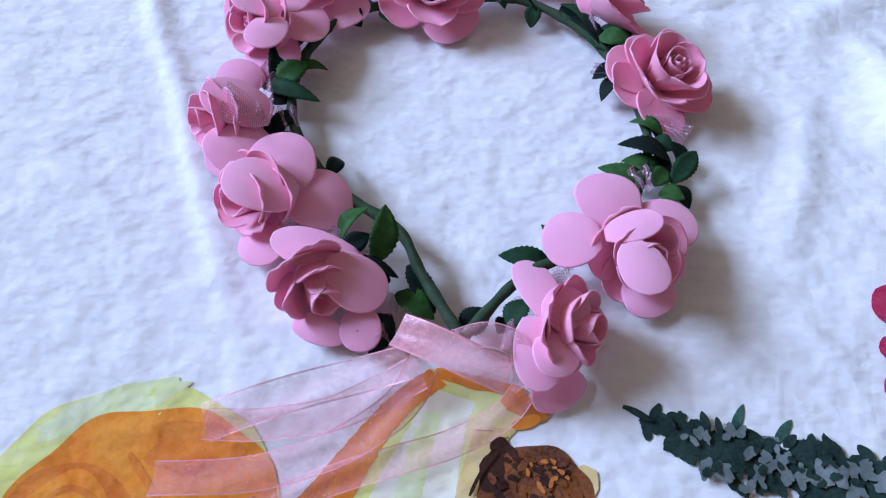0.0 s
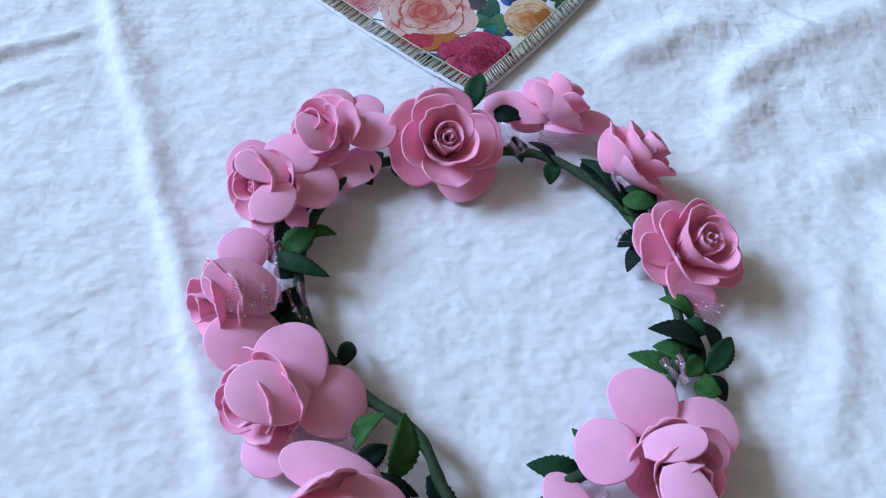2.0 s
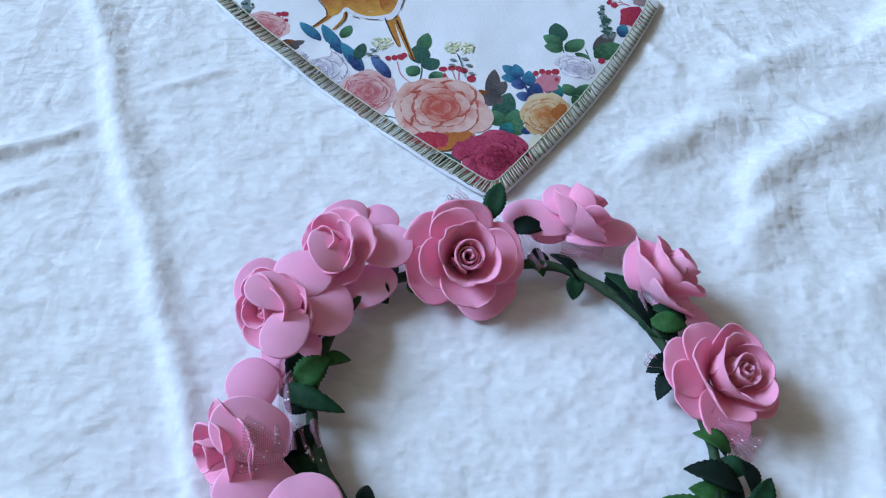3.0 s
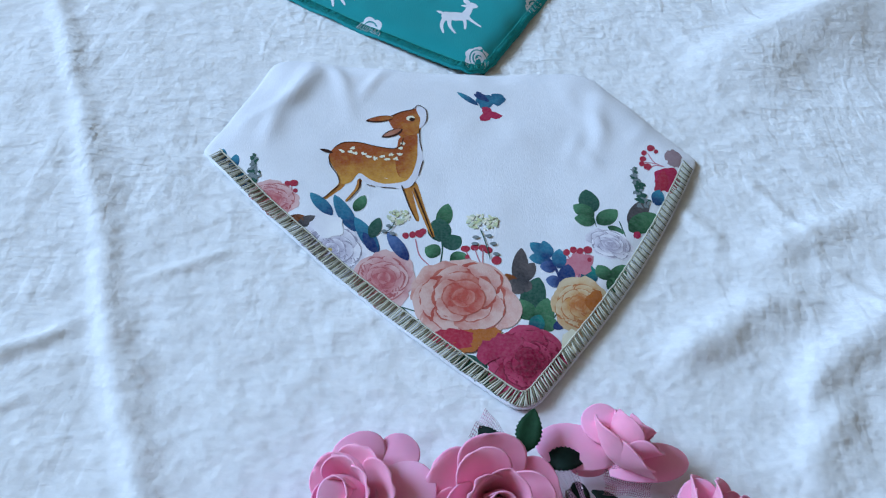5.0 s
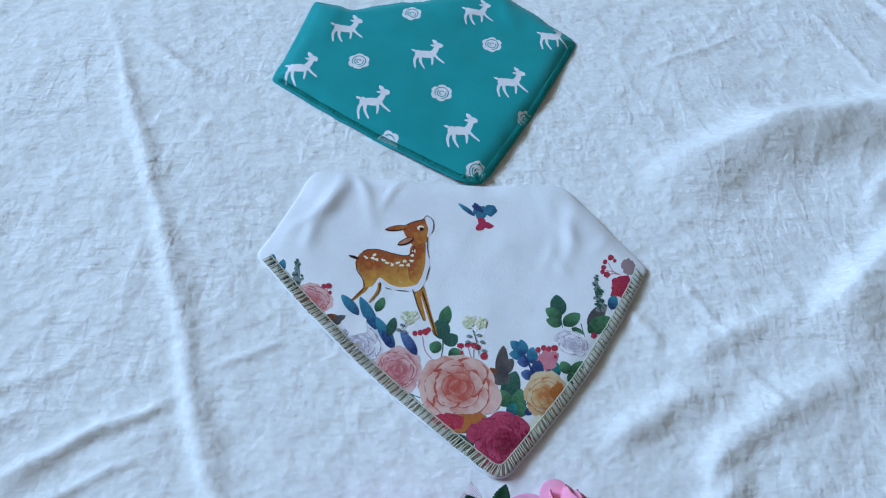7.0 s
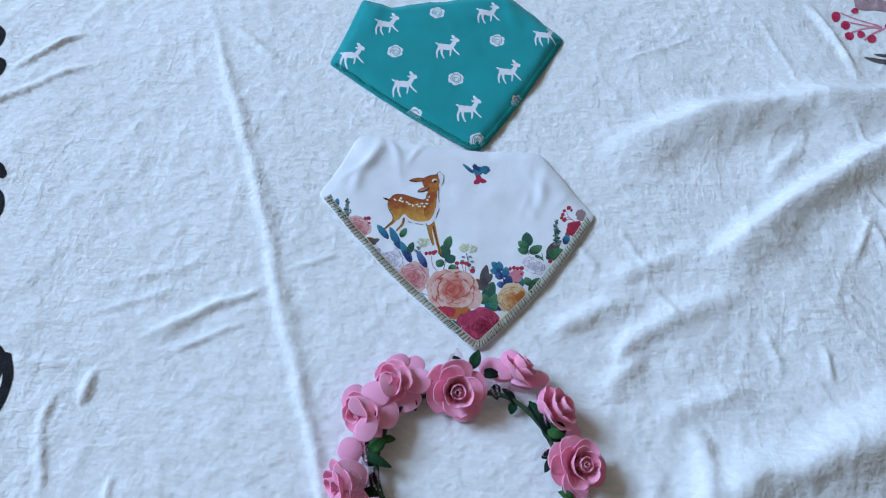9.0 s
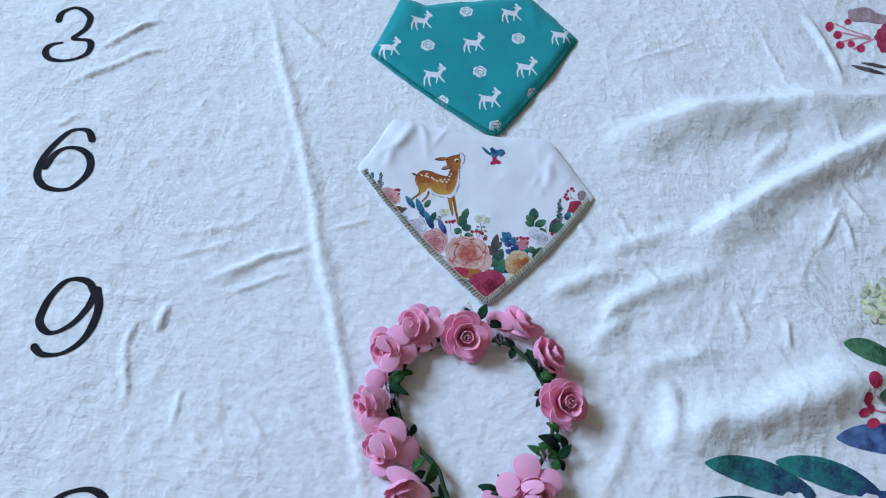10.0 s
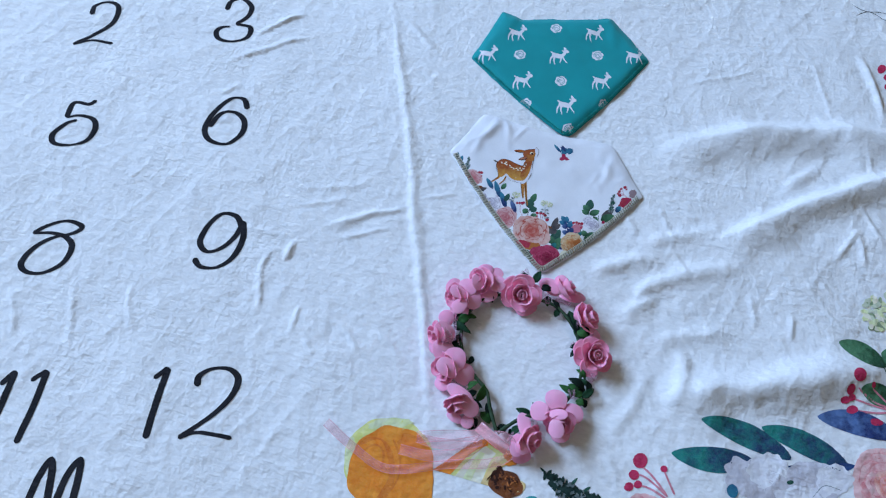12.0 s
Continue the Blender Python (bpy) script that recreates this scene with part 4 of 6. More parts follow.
white_print.leaf("blue", (-0.0641, 0.4778), (-0.0787, 0.5030), 0.0085)
white_print.leaf("blue", (-0.0504, 0.4645), (-0.0653, 0.4877), 0.0085)
white_print.leaf("navy", (-0.0520, 0.4650), (-0.0595, 0.4776), 0.0060)
white_print.leaf("dgreen", (-0.0551, 0.4743), (-0.0523, 0.4890), 0.0070)
white_print.leaf("indigo", (-0.0345, 0.4617), (-0.0470, 0.4796), 0.0075)
white_print.motif("printed_cream_flower", 0)
white_print.cluster(('hydra', 'cream', 'limelight'), (-0.0418, 0.4909), (0.0063, 0.0006), (-0.0004, 0.0051), 70, 0.0012)
white_print.motif("printed_cream_flower", 0)
white_print.cluster(('hydra', 'cream', 'limelight'), (0.0038, 0.4908), (0.0089, 0.0009), (-0.0001, 0.0055), 90, 0.0012)
white_print.stroke("dgreen", 0.0007, 0.0005, (0.0032, 0.4854), (0.0055, 0.4784), (0.0087, 0.4658))
white_print.blob("slate", (0.0008, 0.4798), (0.0019, 0.0002), (-0.0000, 0.0011))
white_print.blob("slate", (0.0077, 0.4812), (0.0019, 0.0002), (-0.0000, 0.0011))
white_print.blob("slate", (0.0003, 0.4752), (0.0019, 0.0002), (-0.0000, 0.0011))
white_print.blob("slate", (0.0102, 0.4762), (0.0019, 0.0002), (-0.0000, 0.0011))
white_print.blob("slate", (0.0118, 0.4697), (0.0018, 0.0002), (-0.0000, 0.0011))
white_print.stroke("dgreen", 0.0007, 0.0005, (-0.0433, 0.4868), (-0.0459, 0.4808), (-0.0502, 0.4777))
white_print.blob("slate", (-0.0488, 0.4794), (0.0015, 0.0002), (-0.0001, 0.0011))
white_print.blob("slate", (-0.0467, 0.4834), (0.0015, 0.0002), (-0.0001, 0.0011))
white_print.blob("slate", (-0.0441, 0.4783), (0.0015, 0.0002), (-0.0001, 0.0011))
white_print.motif("printed_green_leaves", 3)
white_print.leaf("leafgreen", (-0.0181, 0.4855), (-0.0151, 0.5032), 0.0090)
white_print.leaf("dgreen", (-0.0183, 0.4760), (-0.0197, 0.4923), 0.0130)
white_print.leaf("dgreen", (-0.0160, 0.4725), (-0.0073, 0.4797), 0.0110)
white_print.leaf("leafgreen", (-0.0179, 0.4676), (-0.0260, 0.4712), 0.0100)
white_print.leaf("leafgreen", (-0.0125, 0.4638), (-0.0035, 0.4675), 0.0090)
white_print.stroke("dgreen", 0.0009, 0.0007, (-0.0179, 0.4817), (-0.0168, 0.4706), (-0.0175, 0.4605))
white_print.motif("printed_berries", 6)
white_print.stroke("rose", 0.0007, 0.0007, (-0.0316, 0.4766), (-0.0287, 0.4658), (-0.0229, 0.4592))
white_print.stroke("rose", 0.0007, 0.0007, (-0.0052, 0.4718), (-0.0004, 0.4632), (0.0072, 0.4586))
white_print.blob("red", (-0.0370, 0.4783), (0.0018, 0.0002), (-0.0002, 0.0022))
white_print.blob("red", (-0.0334, 0.4794), (0.0018, 0.0002), (-0.0002, 0.0023))
white_print.blob("red", (-0.0297, 0.4805), (0.0025, 0.0002), (-0.0002, 0.0026))
white_print.blob("red", (-0.0279, 0.4822), (0.0019, 0.0002), (-0.0001, 0.0023))
white_print.blob("red", (-0.0046, 0.4718), (0.0025, 0.0002), (-0.0001, 0.0022))
white_print.blob("red", (0.0003, 0.4730), (0.0022, 0.0002), (-0.0000, 0.0022))
white_print.blob("red", (0.0046, 0.4731), (0.0022, 0.0002), (-0.0000, 0.0022))
white_print.blob("red", (0.0077, 0.4719), (0.0022, 0.0002), (-0.0000, 0.0022))
white_print.blob("red", (0.0121, 0.4658), (0.0027, 0.0003), (0.0000, 0.0029))
white_print.blob("red", (-0.0035, 0.4665), (0.0012, 0.0001), (-0.0000, 0.0014))
white_print.stroke("rose", 0.0006, 0.0006, (0.0003, 0.4723), (0.0026, 0.4652), (0.0048, 0.4612))
white_print.stroke("rose", 0.0006, 0.0006, (0.0047, 0.4727), (0.0047, 0.4654), (0.0048, 0.4612))
white_print.motif("printed_rose", 10)
white_print.rose(PINK, (-0.0459, 0.4494), (0.0167, 0.0016), (-0.0016, 0.0169))
white_print.motif("printed_green_leaves", 0)
white_print.leaf("dgreen", (0.0277, 0.4335), (0.0344, 0.4569), 0.0130)
white_print.leaf("leafgreen", (0.0291, 0.4304), (0.0235, 0.4423), 0.0110)
white_print.leaf("leafgreen", (0.0347, 0.4277), (0.0383, 0.4443), 0.0100)
white_print.leaf("leafgreen", (0.0333, 0.4276), (0.0421, 0.4315), 0.0100)
white_print.leaf("tealleaf", (0.0303, 0.4235), (0.0341, 0.4340), 0.0080)
white_print.leaf("navy", (0.0404, 0.4266), (0.0479, 0.4320), 0.0050)
white_print.motif("printed_dark_lily", 2)
white_print.leaf("darkleaf", (0.0237, 0.4497), (0.0257, 0.4755), 0.0090)
white_print.leaf("darkleaf", (0.0246, 0.4532), (0.0323, 0.4663), 0.0080)
white_print.leaf("darkleaf", (0.0252, 0.4516), (0.0305, 0.4496), 0.0080)
white_print.leaf("brown", (0.0222, 0.4496), (0.0169, 0.4577), 0.0070)
white_print.leaf("darkleaf", (0.0237, 0.4514), (0.0215, 0.4454), 0.0080)
white_print.leaf("darkleaf", (0.0252, 0.4533), (0.0177, 0.4492), 0.0070)
white_print.motif("printed_blue_sprig", 2)
white_print.stroke("navy", 0.0018, 0.0014, (0.0357, 0.4757), (0.0424, 0.4662), (0.0471, 0.4525))
white_print.leaf("blue", (0.0396, 0.4724), (0.0305, 0.4797), 0.0080)
white_print.leaf("blue", (0.0410, 0.4707), (0.0378, 0.4819), 0.0070)
white_print.leaf("blue", (0.0404, 0.4696), (0.0296, 0.4696), 0.0080)
white_print.leaf("indigo", (0.0438, 0.4649), (0.0352, 0.4640), 0.0080)
white_print.leaf("blue", (0.0453, 0.4639), (0.0463, 0.4768), 0.0080)
white_print.leaf("indigo", (0.0463, 0.4545), (0.0379, 0.4558), 0.0080)
white_print.leaf("navy", (0.0478, 0.4536), (0.0507, 0.4669), 0.0090)
white_print.motif("printed_berries", 4)
white_print.blob("rose", (0.0557, 0.4674), (0.0081, 0.0008), (0.0006, 0.0081), 0.15)
white_print.stroke("rose", 0.0007, 0.0007, (0.0499, 0.4742), (0.0531, 0.4665), (0.0541, 0.4577))
white_print.stroke("rose", 0.0007, 0.0007, (0.0553, 0.4762), (0.0556, 0.4667), (0.0550, 0.4578))
white_print.stroke("rose", 0.0007, 0.0007, (0.0606, 0.4759), (0.0581, 0.4669), (0.0556, 0.4578))
white_print.blob("red", (0.0500, 0.4749), (0.0019, 0.0002), (0.0001, 0.0022))
white_print.blob("red", (0.0538, 0.4768), (0.0019, 0.0002), (0.0002, 0.0023))
white_print.blob("red", (0.0575, 0.4764), (0.0019, 0.0002), (0.0002, 0.0022))
white_print.blob("red", (0.0617, 0.4775), (0.0025, 0.0002), (0.0002, 0.0026))
white_print.blob("red", (0.0621, 0.4709), (0.0012, 0.0001), (0.0001, 0.0015))
white_print.motif("printed_green_leaves", 2)
white_print.leaf("tealleaf", (0.0584, 0.4546), (0.0624, 0.4673), 0.0110)
white_print.leaf("leafgreen", (0.0715, 0.4593), (0.0662, 0.4677), 0.0090)
white_print.leaf("leafgreen", (0.0721, 0.4559), (0.0818, 0.4699), 0.0090)
white_print.leaf("leafgreen", (0.0704, 0.4540), (0.0786, 0.4600), 0.0080)
white_print.motif("printed_green_leaves", 0)
white_print.stroke("dgreen", 0.0008, 0.0006, (0.0646, 0.5099), (0.0670, 0.5000), (0.0678, 0.4942))
white_print.leaf("dgreen", (0.0661, 0.5039), (0.0642, 0.5216), 0.0120)
white_print.leaf("leafgreen", (0.0671, 0.5012), (0.0560, 0.5090), 0.0100)
white_print.leaf("leafgreen", (0.0675, 0.4973), (0.0560, 0.4993), 0.0090)
white_print.leaf("leafgreen", (0.0687, 0.4962), (0.0808, 0.5075), 0.0100)
white_print.leaf("leafgreen", (0.0743, 0.4948), (0.0836, 0.4911), 0.0050)
white_print.motif("printed_white_rose", 3)
white_print.rose(WHITE_ROSE, (0.0745, 0.4825), (0.0135, -0.0030), (0.0020, 0.0105))
white_print.motif("printed_lavender", 0)
white_print.leaf("slate", (0.0962, 0.5091), (0.0942, 0.5424), 0.0040)
white_print.cluster(('slate', 'dgreen'), (0.0949, 0.5366), (0.0021, 0.0002), (0.0007, 0.0054), 14, 0.0016)
white_print.cluster(('slate', 'dgreen'), (0.0956, 0.5258), (0.0034, 0.0004), (0.0008, 0.0062), 20, 0.0018)
white_print.cluster(('slate', 'dgreen'), (0.0963, 0.5157), (0.0041, 0.0004), (0.0008, 0.0060), 20, 0.0018)
white_print.motif("printed_dark_leaves", 3)
white_print.leaf("darkleaf", (0.0868, 0.4969), (0.0999, 0.5178), 0.0100)
white_print.leaf("leafgreen", (0.0864, 0.4929), (0.1036, 0.5078), 0.0120)
white_print.leaf("blue", (0.1045, 0.5141), (0.1085, 0.5263), 0.0080)
white_print.blob("crimson", (0.0906, 0.4910), (0.0023, 0.0002), (0.0003, 0.0024))
white_print.motif("printed_berries", 1)
white_print.stroke("rose", 0.0007, 0.0007, (0.1050, 0.5560), (0.1082, 0.5485), (0.1141, 0.5455))
white_print.stroke("rose", 0.0007, 0.0007, (0.1011, 0.5477), (0.1081, 0.5475), (0.1141, 0.5455))
white_print.stroke("rose", 0.0007, 0.0007, (0.1030, 0.5406), (0.1078, 0.5457), (0.1141, 0.5455))
white_print.blob("red", (0.1077, 0.5606), (0.0025, 0.0003), (0.0004, 0.0029))
white_print.blob("red", (0.1028, 0.5558), (0.0018, 0.0002), (0.0003, 0.0024))
white_print.blob("red", (0.1014, 0.5505), (0.0021, 0.0002), (0.0003, 0.0023))
white_print.blob("red", (0.1034, 0.5443), (0.0025, 0.0003), (0.0004, 0.0028))
white_print.blob("red", (0.1002, 0.5462), (0.0018, 0.0002), (0.0003, 0.0023))
white_print.blob("red", (0.1106, 0.5580), (0.0014, 0.0002), (0.0003, 0.0019))
white_print.motif("printed_rose", 2)
white_print.blob("crimson", (0.1147, 0.5357), (0.0084, 0.0009), (0.0015, 0.0100), 0.12)
white_print.blob("mauve", (0.1211, 0.5545), (0.0048, -0.0006), (0.0025, 0.0086), 0.10)
white_print.blob("red", (0.1105, 0.5326), (0.0037, -0.0014), (0.0033, 0.0078), 0.12)
white_print.motif("printed_rose", 24)
white_print.rose(CORAL, (-0.0049, 0.4410), (0.0279, 0.0025), (-0.0008, 0.0263))
white_print.blob("rust", (0.0019, 0.4171), (0.0112, 0.0020), (-0.0007, 0.0067), 0.12)
white_print.blob("red", (-0.0093, 0.4171), (0.0111, -0.0012), (0.0006, 0.0049), 0.12)
white_print.motif("printed_rose", 14)
white_print.rose(ORANGE, (0.0550, 0.4418), (0.0155, 0.0014), (0.0012, 0.0169))
white_print.blob("rust", (0.0630, 0.4448), (0.0054, 0.0005), (0.0005, 0.0061), 0.15)
white_print.blob("cream", (0.0486, 0.4195), (0.0042, -0.0013), (0.0028, 0.0073), 0.12)
white_print.motif("printed_green_leaves", 14)
white_print.leaf("dgreen", (0.0077, 0.4027), (-0.0103, 0.4071), 0.0090)
white_print.leaf("dgreen", (0.0158, 0.3878), (0.0023, 0.3994), 0.0120)
white_print.leaf("leafgreen", (0.0171, 0.3852), (0.0077, 0.3955), 0.0090)
white_print.leaf("dgreen", (0.0185, 0.3936), (0.0118, 0.4001), 0.0090)
white_print.motif("printed_rose", 42)
white_print.rose(MAGENTA, (0.0270, 0.4063), (0.0206, 0.0017), (0.0006, 0.0208))
white_print.blob("magenta", (0.0132, 0.4135), (0.0090, 0.0043), (-0.0025, 0.0072), 0.12)
white_print.flush()

# prints on the teal bib
FAWN_SPOTS = [(-0.1291, 0.7882), (-0.0070, 0.8354), (-0.0505, 0.7655), (0.0678, 0.8123), (-0.0927, 0.6960), (0.0276, 0.7402), (-0.0139, 0.6734), (-0.1615, 0.7286)]
ROSE_SPOTS = [(-0.0716, 0.8216), (-0.1127, 0.7456), (0.0079, 0.7904), (-0.0351, 0.7174), (0.0002, 0.6315), (-0.0766, 0.6552), (0.0427, 0.7005)]

teal_print = Prints(teal_bib, teal_height, "jersey", 0.00008, teal_line.mean(0) + (teal_line - teal_line.mean(0)) * 0.984, 0.0022)
FU, FV = np.array((0.00063, 0.000126)), np.array((-0.000094, 0.000869))


def fawn_silhouette(c):
    """A plain white deer-like silhouette built from leaves and strokes."""
    q = lambda x, y: tuple(np.array(c) + x * FU + y * FV)
    teal_print.motif("printed_silhouette", 0)
    teal_print.blob("white", q(-4, 1), tuple(15 * FU - 1.5 * FV), tuple(5.5 * FV), 0.05)
    teal_print.blob("white", q(-15, 2), tuple(5 * FU), tuple(6 * FV), 0.05)
    teal_print.stroke("white", 0.0065, 0.0045, q(5, 1), q(10, 7), q(13, 13))
    teal_print.blob("white", q(15, 14), tuple(6.5 * FU - 1.2 * FV), tuple(4 * FV), 0.05)
    teal_print.leaf("white", q(13, 15), q(7, 24), 0.0042)
    teal_print.leaf("white", q(12, 13), q(3, 15), 0.0028)
    teal_print.leaf("white", q(-17, 5), q(-25, 9), 0.0028)
    teal_print.stroke("white", 0.0034, 0.0014, q(-17, 0), q(-21, -9), q(-20, -20))
    teal_print.stroke("white", 0.0034, 0.0014, q(-12, -2), q(-12, -11), q(-7, -21))
    teal_print.stroke("white", 0.0030, 0.0014, q(4, 0), q(5, -8), q(4, -16))
    teal_print.stroke("white", 0.0032, 0.0014, q(7, 1), q(13, -6), q(22, -14))


def rose_spot(c):
    q = lambda x, y: tuple(np.array(c) + x * FU + y * FV)
    teal_print.motif("printed_rose", 0)
    for k in range(6):
        a = k * 1.047 + 0.4
        teal_print.blob("white", q(8.5 * math.cos(a), 6.5 * math.sin(a)), tuple(7 * FU), tuple(5.5 * FV), 0.06)
    teal_print.blob("white", q(0, 0), tuple(10 * FU), tuple(8 * FV), 0.05)
    for r, s, e in ((3.0, 0.2, 4.6), (6.2, 2.2, 6.6), (9.4, 4.6, 8.2), (9.4, 0.6, 3.6)):
        teal_print.stroke("teal", 0.0011, 0.0009, *[q(r * math.cos(a), 0.85 * r * math.sin(a)) for a in np.linspace(s, e, 8)])


for spot in FAWN_SPOTS:
    fawn_silhouette(spot)
for spot in ROSE_SPOTS:
    rose_spot(spot)
teal_print.flush()

# prints on the blanket
blanket_print = Prints(blanket, ground, "plush", 0.0004, None, 0.003)
blanket_print.motif("printed_numeral", 0, "black calligraphic numeral two")
blanket_print.pen("ink", (-0.8040, 0.5743), (-0.8086, 0.5940), (-0.7911, 0.6091), (-0.7708, 0.6036), (-0.7635, 0.5717), (-0.7790, 0.5369), (-0.7980, 0.5090))
blanket_print.pen("ink", (-0.7980, 0.5090), (-0.7733, 0.5276), (-0.7409, 0.5339))
blanket_print.motif("printed_numeral", 0, "black calligraphic numeral three")
blanket_print.pen("ink", (-0.6030, 0.6644), (-0.6047, 0.6842), (-0.5900, 0.6970), (-0.5680, 0.6864), (-0.5646, 0.6647), (-0.5756, 0.6430))
blanket_print.pen("ink", (-0.5756, 0.6430), (-0.5507, 0.6448), (-0.5458, 0.6244), (-0.5637, 0.6070), (-0.5869, 0.6044), (-0.5979, 0.6157), (-0.5946, 0.6275), (-0.5820, 0.6351))
blanket_print.motif("printed_numeral", 0, "black calligraphic numeral five")
blanket_print.pen("ink", (-0.7038, 0.4252), (-0.7102, 0.4146), (-0.7335, 0.4092), (-0.7295, 0.3809))
blanket_print.pen("ink", (-0.7295, 0.3809), (-0.7123, 0.3909), (-0.6894, 0.3918), (-0.6776, 0.3773), (-0.6799, 0.3543), (-0.6993, 0.3393), (-0.7225, 0.3348), (-0.7323, 0.3486), (-0.7232, 0.3710), (-0.7109, 0.3824))
blanket_print.motif("printed_numeral", 0, "black calligraphic numeral six")
blanket_print.pen("ink", (-0.4813, 0.4934), (-0.4945, 0.5082), (-0.5133, 0.5010), (-0.5255, 0.4660), (-0.5242, 0.4359), (-0.5074, 0.4201), (-0.4808, 0.4236), (-0.4690, 0.4491), (-0.4766, 0.4722), (-0.4963, 0.4807), (-0.5142, 0.4704), (-0.5198, 0.4421))
blanket_print.motif("printed_numeral", 0, "black calligraphic numeral eight")
blanket_print.pen("ink", (-0.6651, 0.1936), (-0.6524, 0.2117), (-0.6307, 0.2276), (-0.6075, 0.2266), (-0.6141, 0.2126), (-0.6364, 0.1967), (-0.6516, 0.1732), (-0.6544, 0.1491), (-0.6414, 0.1402), (-0.6191, 0.1467), (-0.6022, 0.1684), (-0.6037, 0.1947), (-0.6206, 0.2045), (-0.6423, 0.2030), (-0.6651, 0.1936))
blanket_print.motif("printed_numeral", 0, "black calligraphic numeral nine")
blanket_print.pen("ink", (-0.3939, 0.2996), (-0.4101, 0.3160), (-0.4315, 0.3140), (-0.4426, 0.2921), (-0.4418, 0.2635), (-0.4262, 0.2523), (-0.4099, 0.2631), (-0.3995, 0.2860), (-0.3981, 0.3097))
blanket_print.pen("ink", (-0.3989, 0.3133), (-0.3875, 0.2885), (-0.3877, 0.2572), (-0.4010, 0.2356), (-0.4225, 0.2286), (-0.4374, 0.2369))
blanket_print.motif("printed_numeral", 0, "black calligraphic numeral twelve")
blanket_print.pen("ink", (-0.4039, 0.0668), (-0.3992, 0.0757), (-0.3937, 0.0864))
blanket_print.pen("ink", (-0.3937, 0.0864), (-0.3853, 0.0409), (-0.3756, -0.0043))
blanket_print.pen("ink", (-0.3470, 0.0764), (-0.3513, 0.0891), (-0.3402, 0.1034), (-0.3197, 0.1109), (-0.3030, 0.1034), (-0.3005, 0.0808), (-0.3123, 0.0497), (-0.3382, 0.0099))
blanket_print.pen("ink", (-0.3382, 0.0099), (-0.3219, 0.0231), (-0.2976, 0.0289), (-0.2760, 0.0322))
blanket_print.motif("printed_numeral", 0, "black calligraphic numeral eleven")
blanket_print.pen("ink", (-0.5482, 0.0114), (-0.5433, 0.0202), (-0.5368, 0.0305))
blanket_print.pen("ink", (-0.5368, 0.0305), (-0.5274, -0.0127), (-0.5209, -0.0622))
blanket_print.pen("ink", (-0.5810, -0.0060), (-0.5778, 0.0038), (-0.5731, 0.0165))
blanket_print.pen("ink", (-0.5731, 0.0165), (-0.5669, -0.0193), (-0.5603, -0.0618))
blanket_print.motif("printed_letter", 0, "black calligraphic letter m")
blanket_print.pen("ink", (-0.4665, -0.1226), (-0.4718, -0.0878), (-0.4710, -0.0650), (-0.4625, -0.0733), (-0.4436, -0.1145))
blanket_print.pen("ink", (-0.4355, -0.1117), (-0.4417, -0.0743), (-0.4376, -0.0524), (-0.4292, -0.0684), (-0.4163, -0.1049))
blanket_print.motif("printed_sprig", 0)
blanket_print.stroke("ink", 0.0012, 0.0008, (0.4066, 1.0801), (0.4291, 1.0718), (0.4581, 1.0804), (0.4973, 1.0845))
blanket_print.stroke("ink", 0.0010, 0.0008, (0.4156, 1.0551), (0.4389, 1.0728), (0.4742, 1.0585))
blanket_print.motif("printed_gourd", 0)
blanket_print.blob("lime", (-0.0819, 0.0725), (0.0522, 0.0187), (-0.0195, 0.0501), 0.02)
blanket_print.blob("limelight", (-0.0972, 0.1158), (0.0262, 0.0115), (-0.0027, 0.0058), 0.06)
blanket_print.blob("limelight", (-0.1292, 0.0628), (0.0061, 0.0015), (-0.0066, 0.0224), 0.06)
blanket_print.blob("orange", (-0.0765, 0.0702), (0.0462, 0.0165), (-0.0172, 0.0446), 0.02)
blanket_print.blob("orange", (-0.0508, 0.0693), (0.0252, 0.0120), (-0.0204, 0.0405), 0.03)
blanket_print.blob("orangedeep", (-0.0971, 0.0542), (0.0280, 0.0059), (-0.0099, 0.0411), 0.03)
blanket_print.blob("orange", (-0.1010, 0.0528), (0.0246, 0.0052), (-0.0088, 0.0363), 0.03)
blanket_print.blob("orangedeep", (-0.0632, 0.1026), (0.0169, 0.0024), (-0.0014, 0.0097), 0.10)
blanket_print.stroke("orangedeep", 0.0030, 0.0020, (-0.0860, 0.0990), (-0.0700, 0.0800), (-0.0640, 0.0560), (-0.0700, 0.0330))
blanket_print.stroke("orangedeep", 0.0020, 0.0030, (-0.1180, 0.0700), (-0.1060, 0.0850), (-0.0920, 0.0800), (-0.0870, 0.0600))
blanket_print.motif("printed_slice", 10)
blanket_print.sheet("lime", ((-0.0265, 0.0814), (-0.0092, 0.1040), (0.0058, 0.1236), (0.0228, 0.1384)), ((0.0442, 0.0857), (0.0483, 0.1018), (0.0545, 0.1134), (0.0693, 0.1266)))
blanket_print.sheet("cream", ((0.0016, 0.0831), (0.0082, 0.0993), (0.0158, 0.1144), (0.0247, 0.1304)), ((0.0340, 0.0851), (0.0357, 0.1010), (0.0373, 0.1136), (0.0412, 0.1259)))
blanket_print.sheet("limelight", ((0.0117, 0.0837), (0.0139, 0.0956), (0.0171, 0.1081), (0.0217, 0.1213)), ((0.0218, 0.0843), (0.0235, 0.0962), (0.0256, 0.1086), (0.0279, 0.1206)))
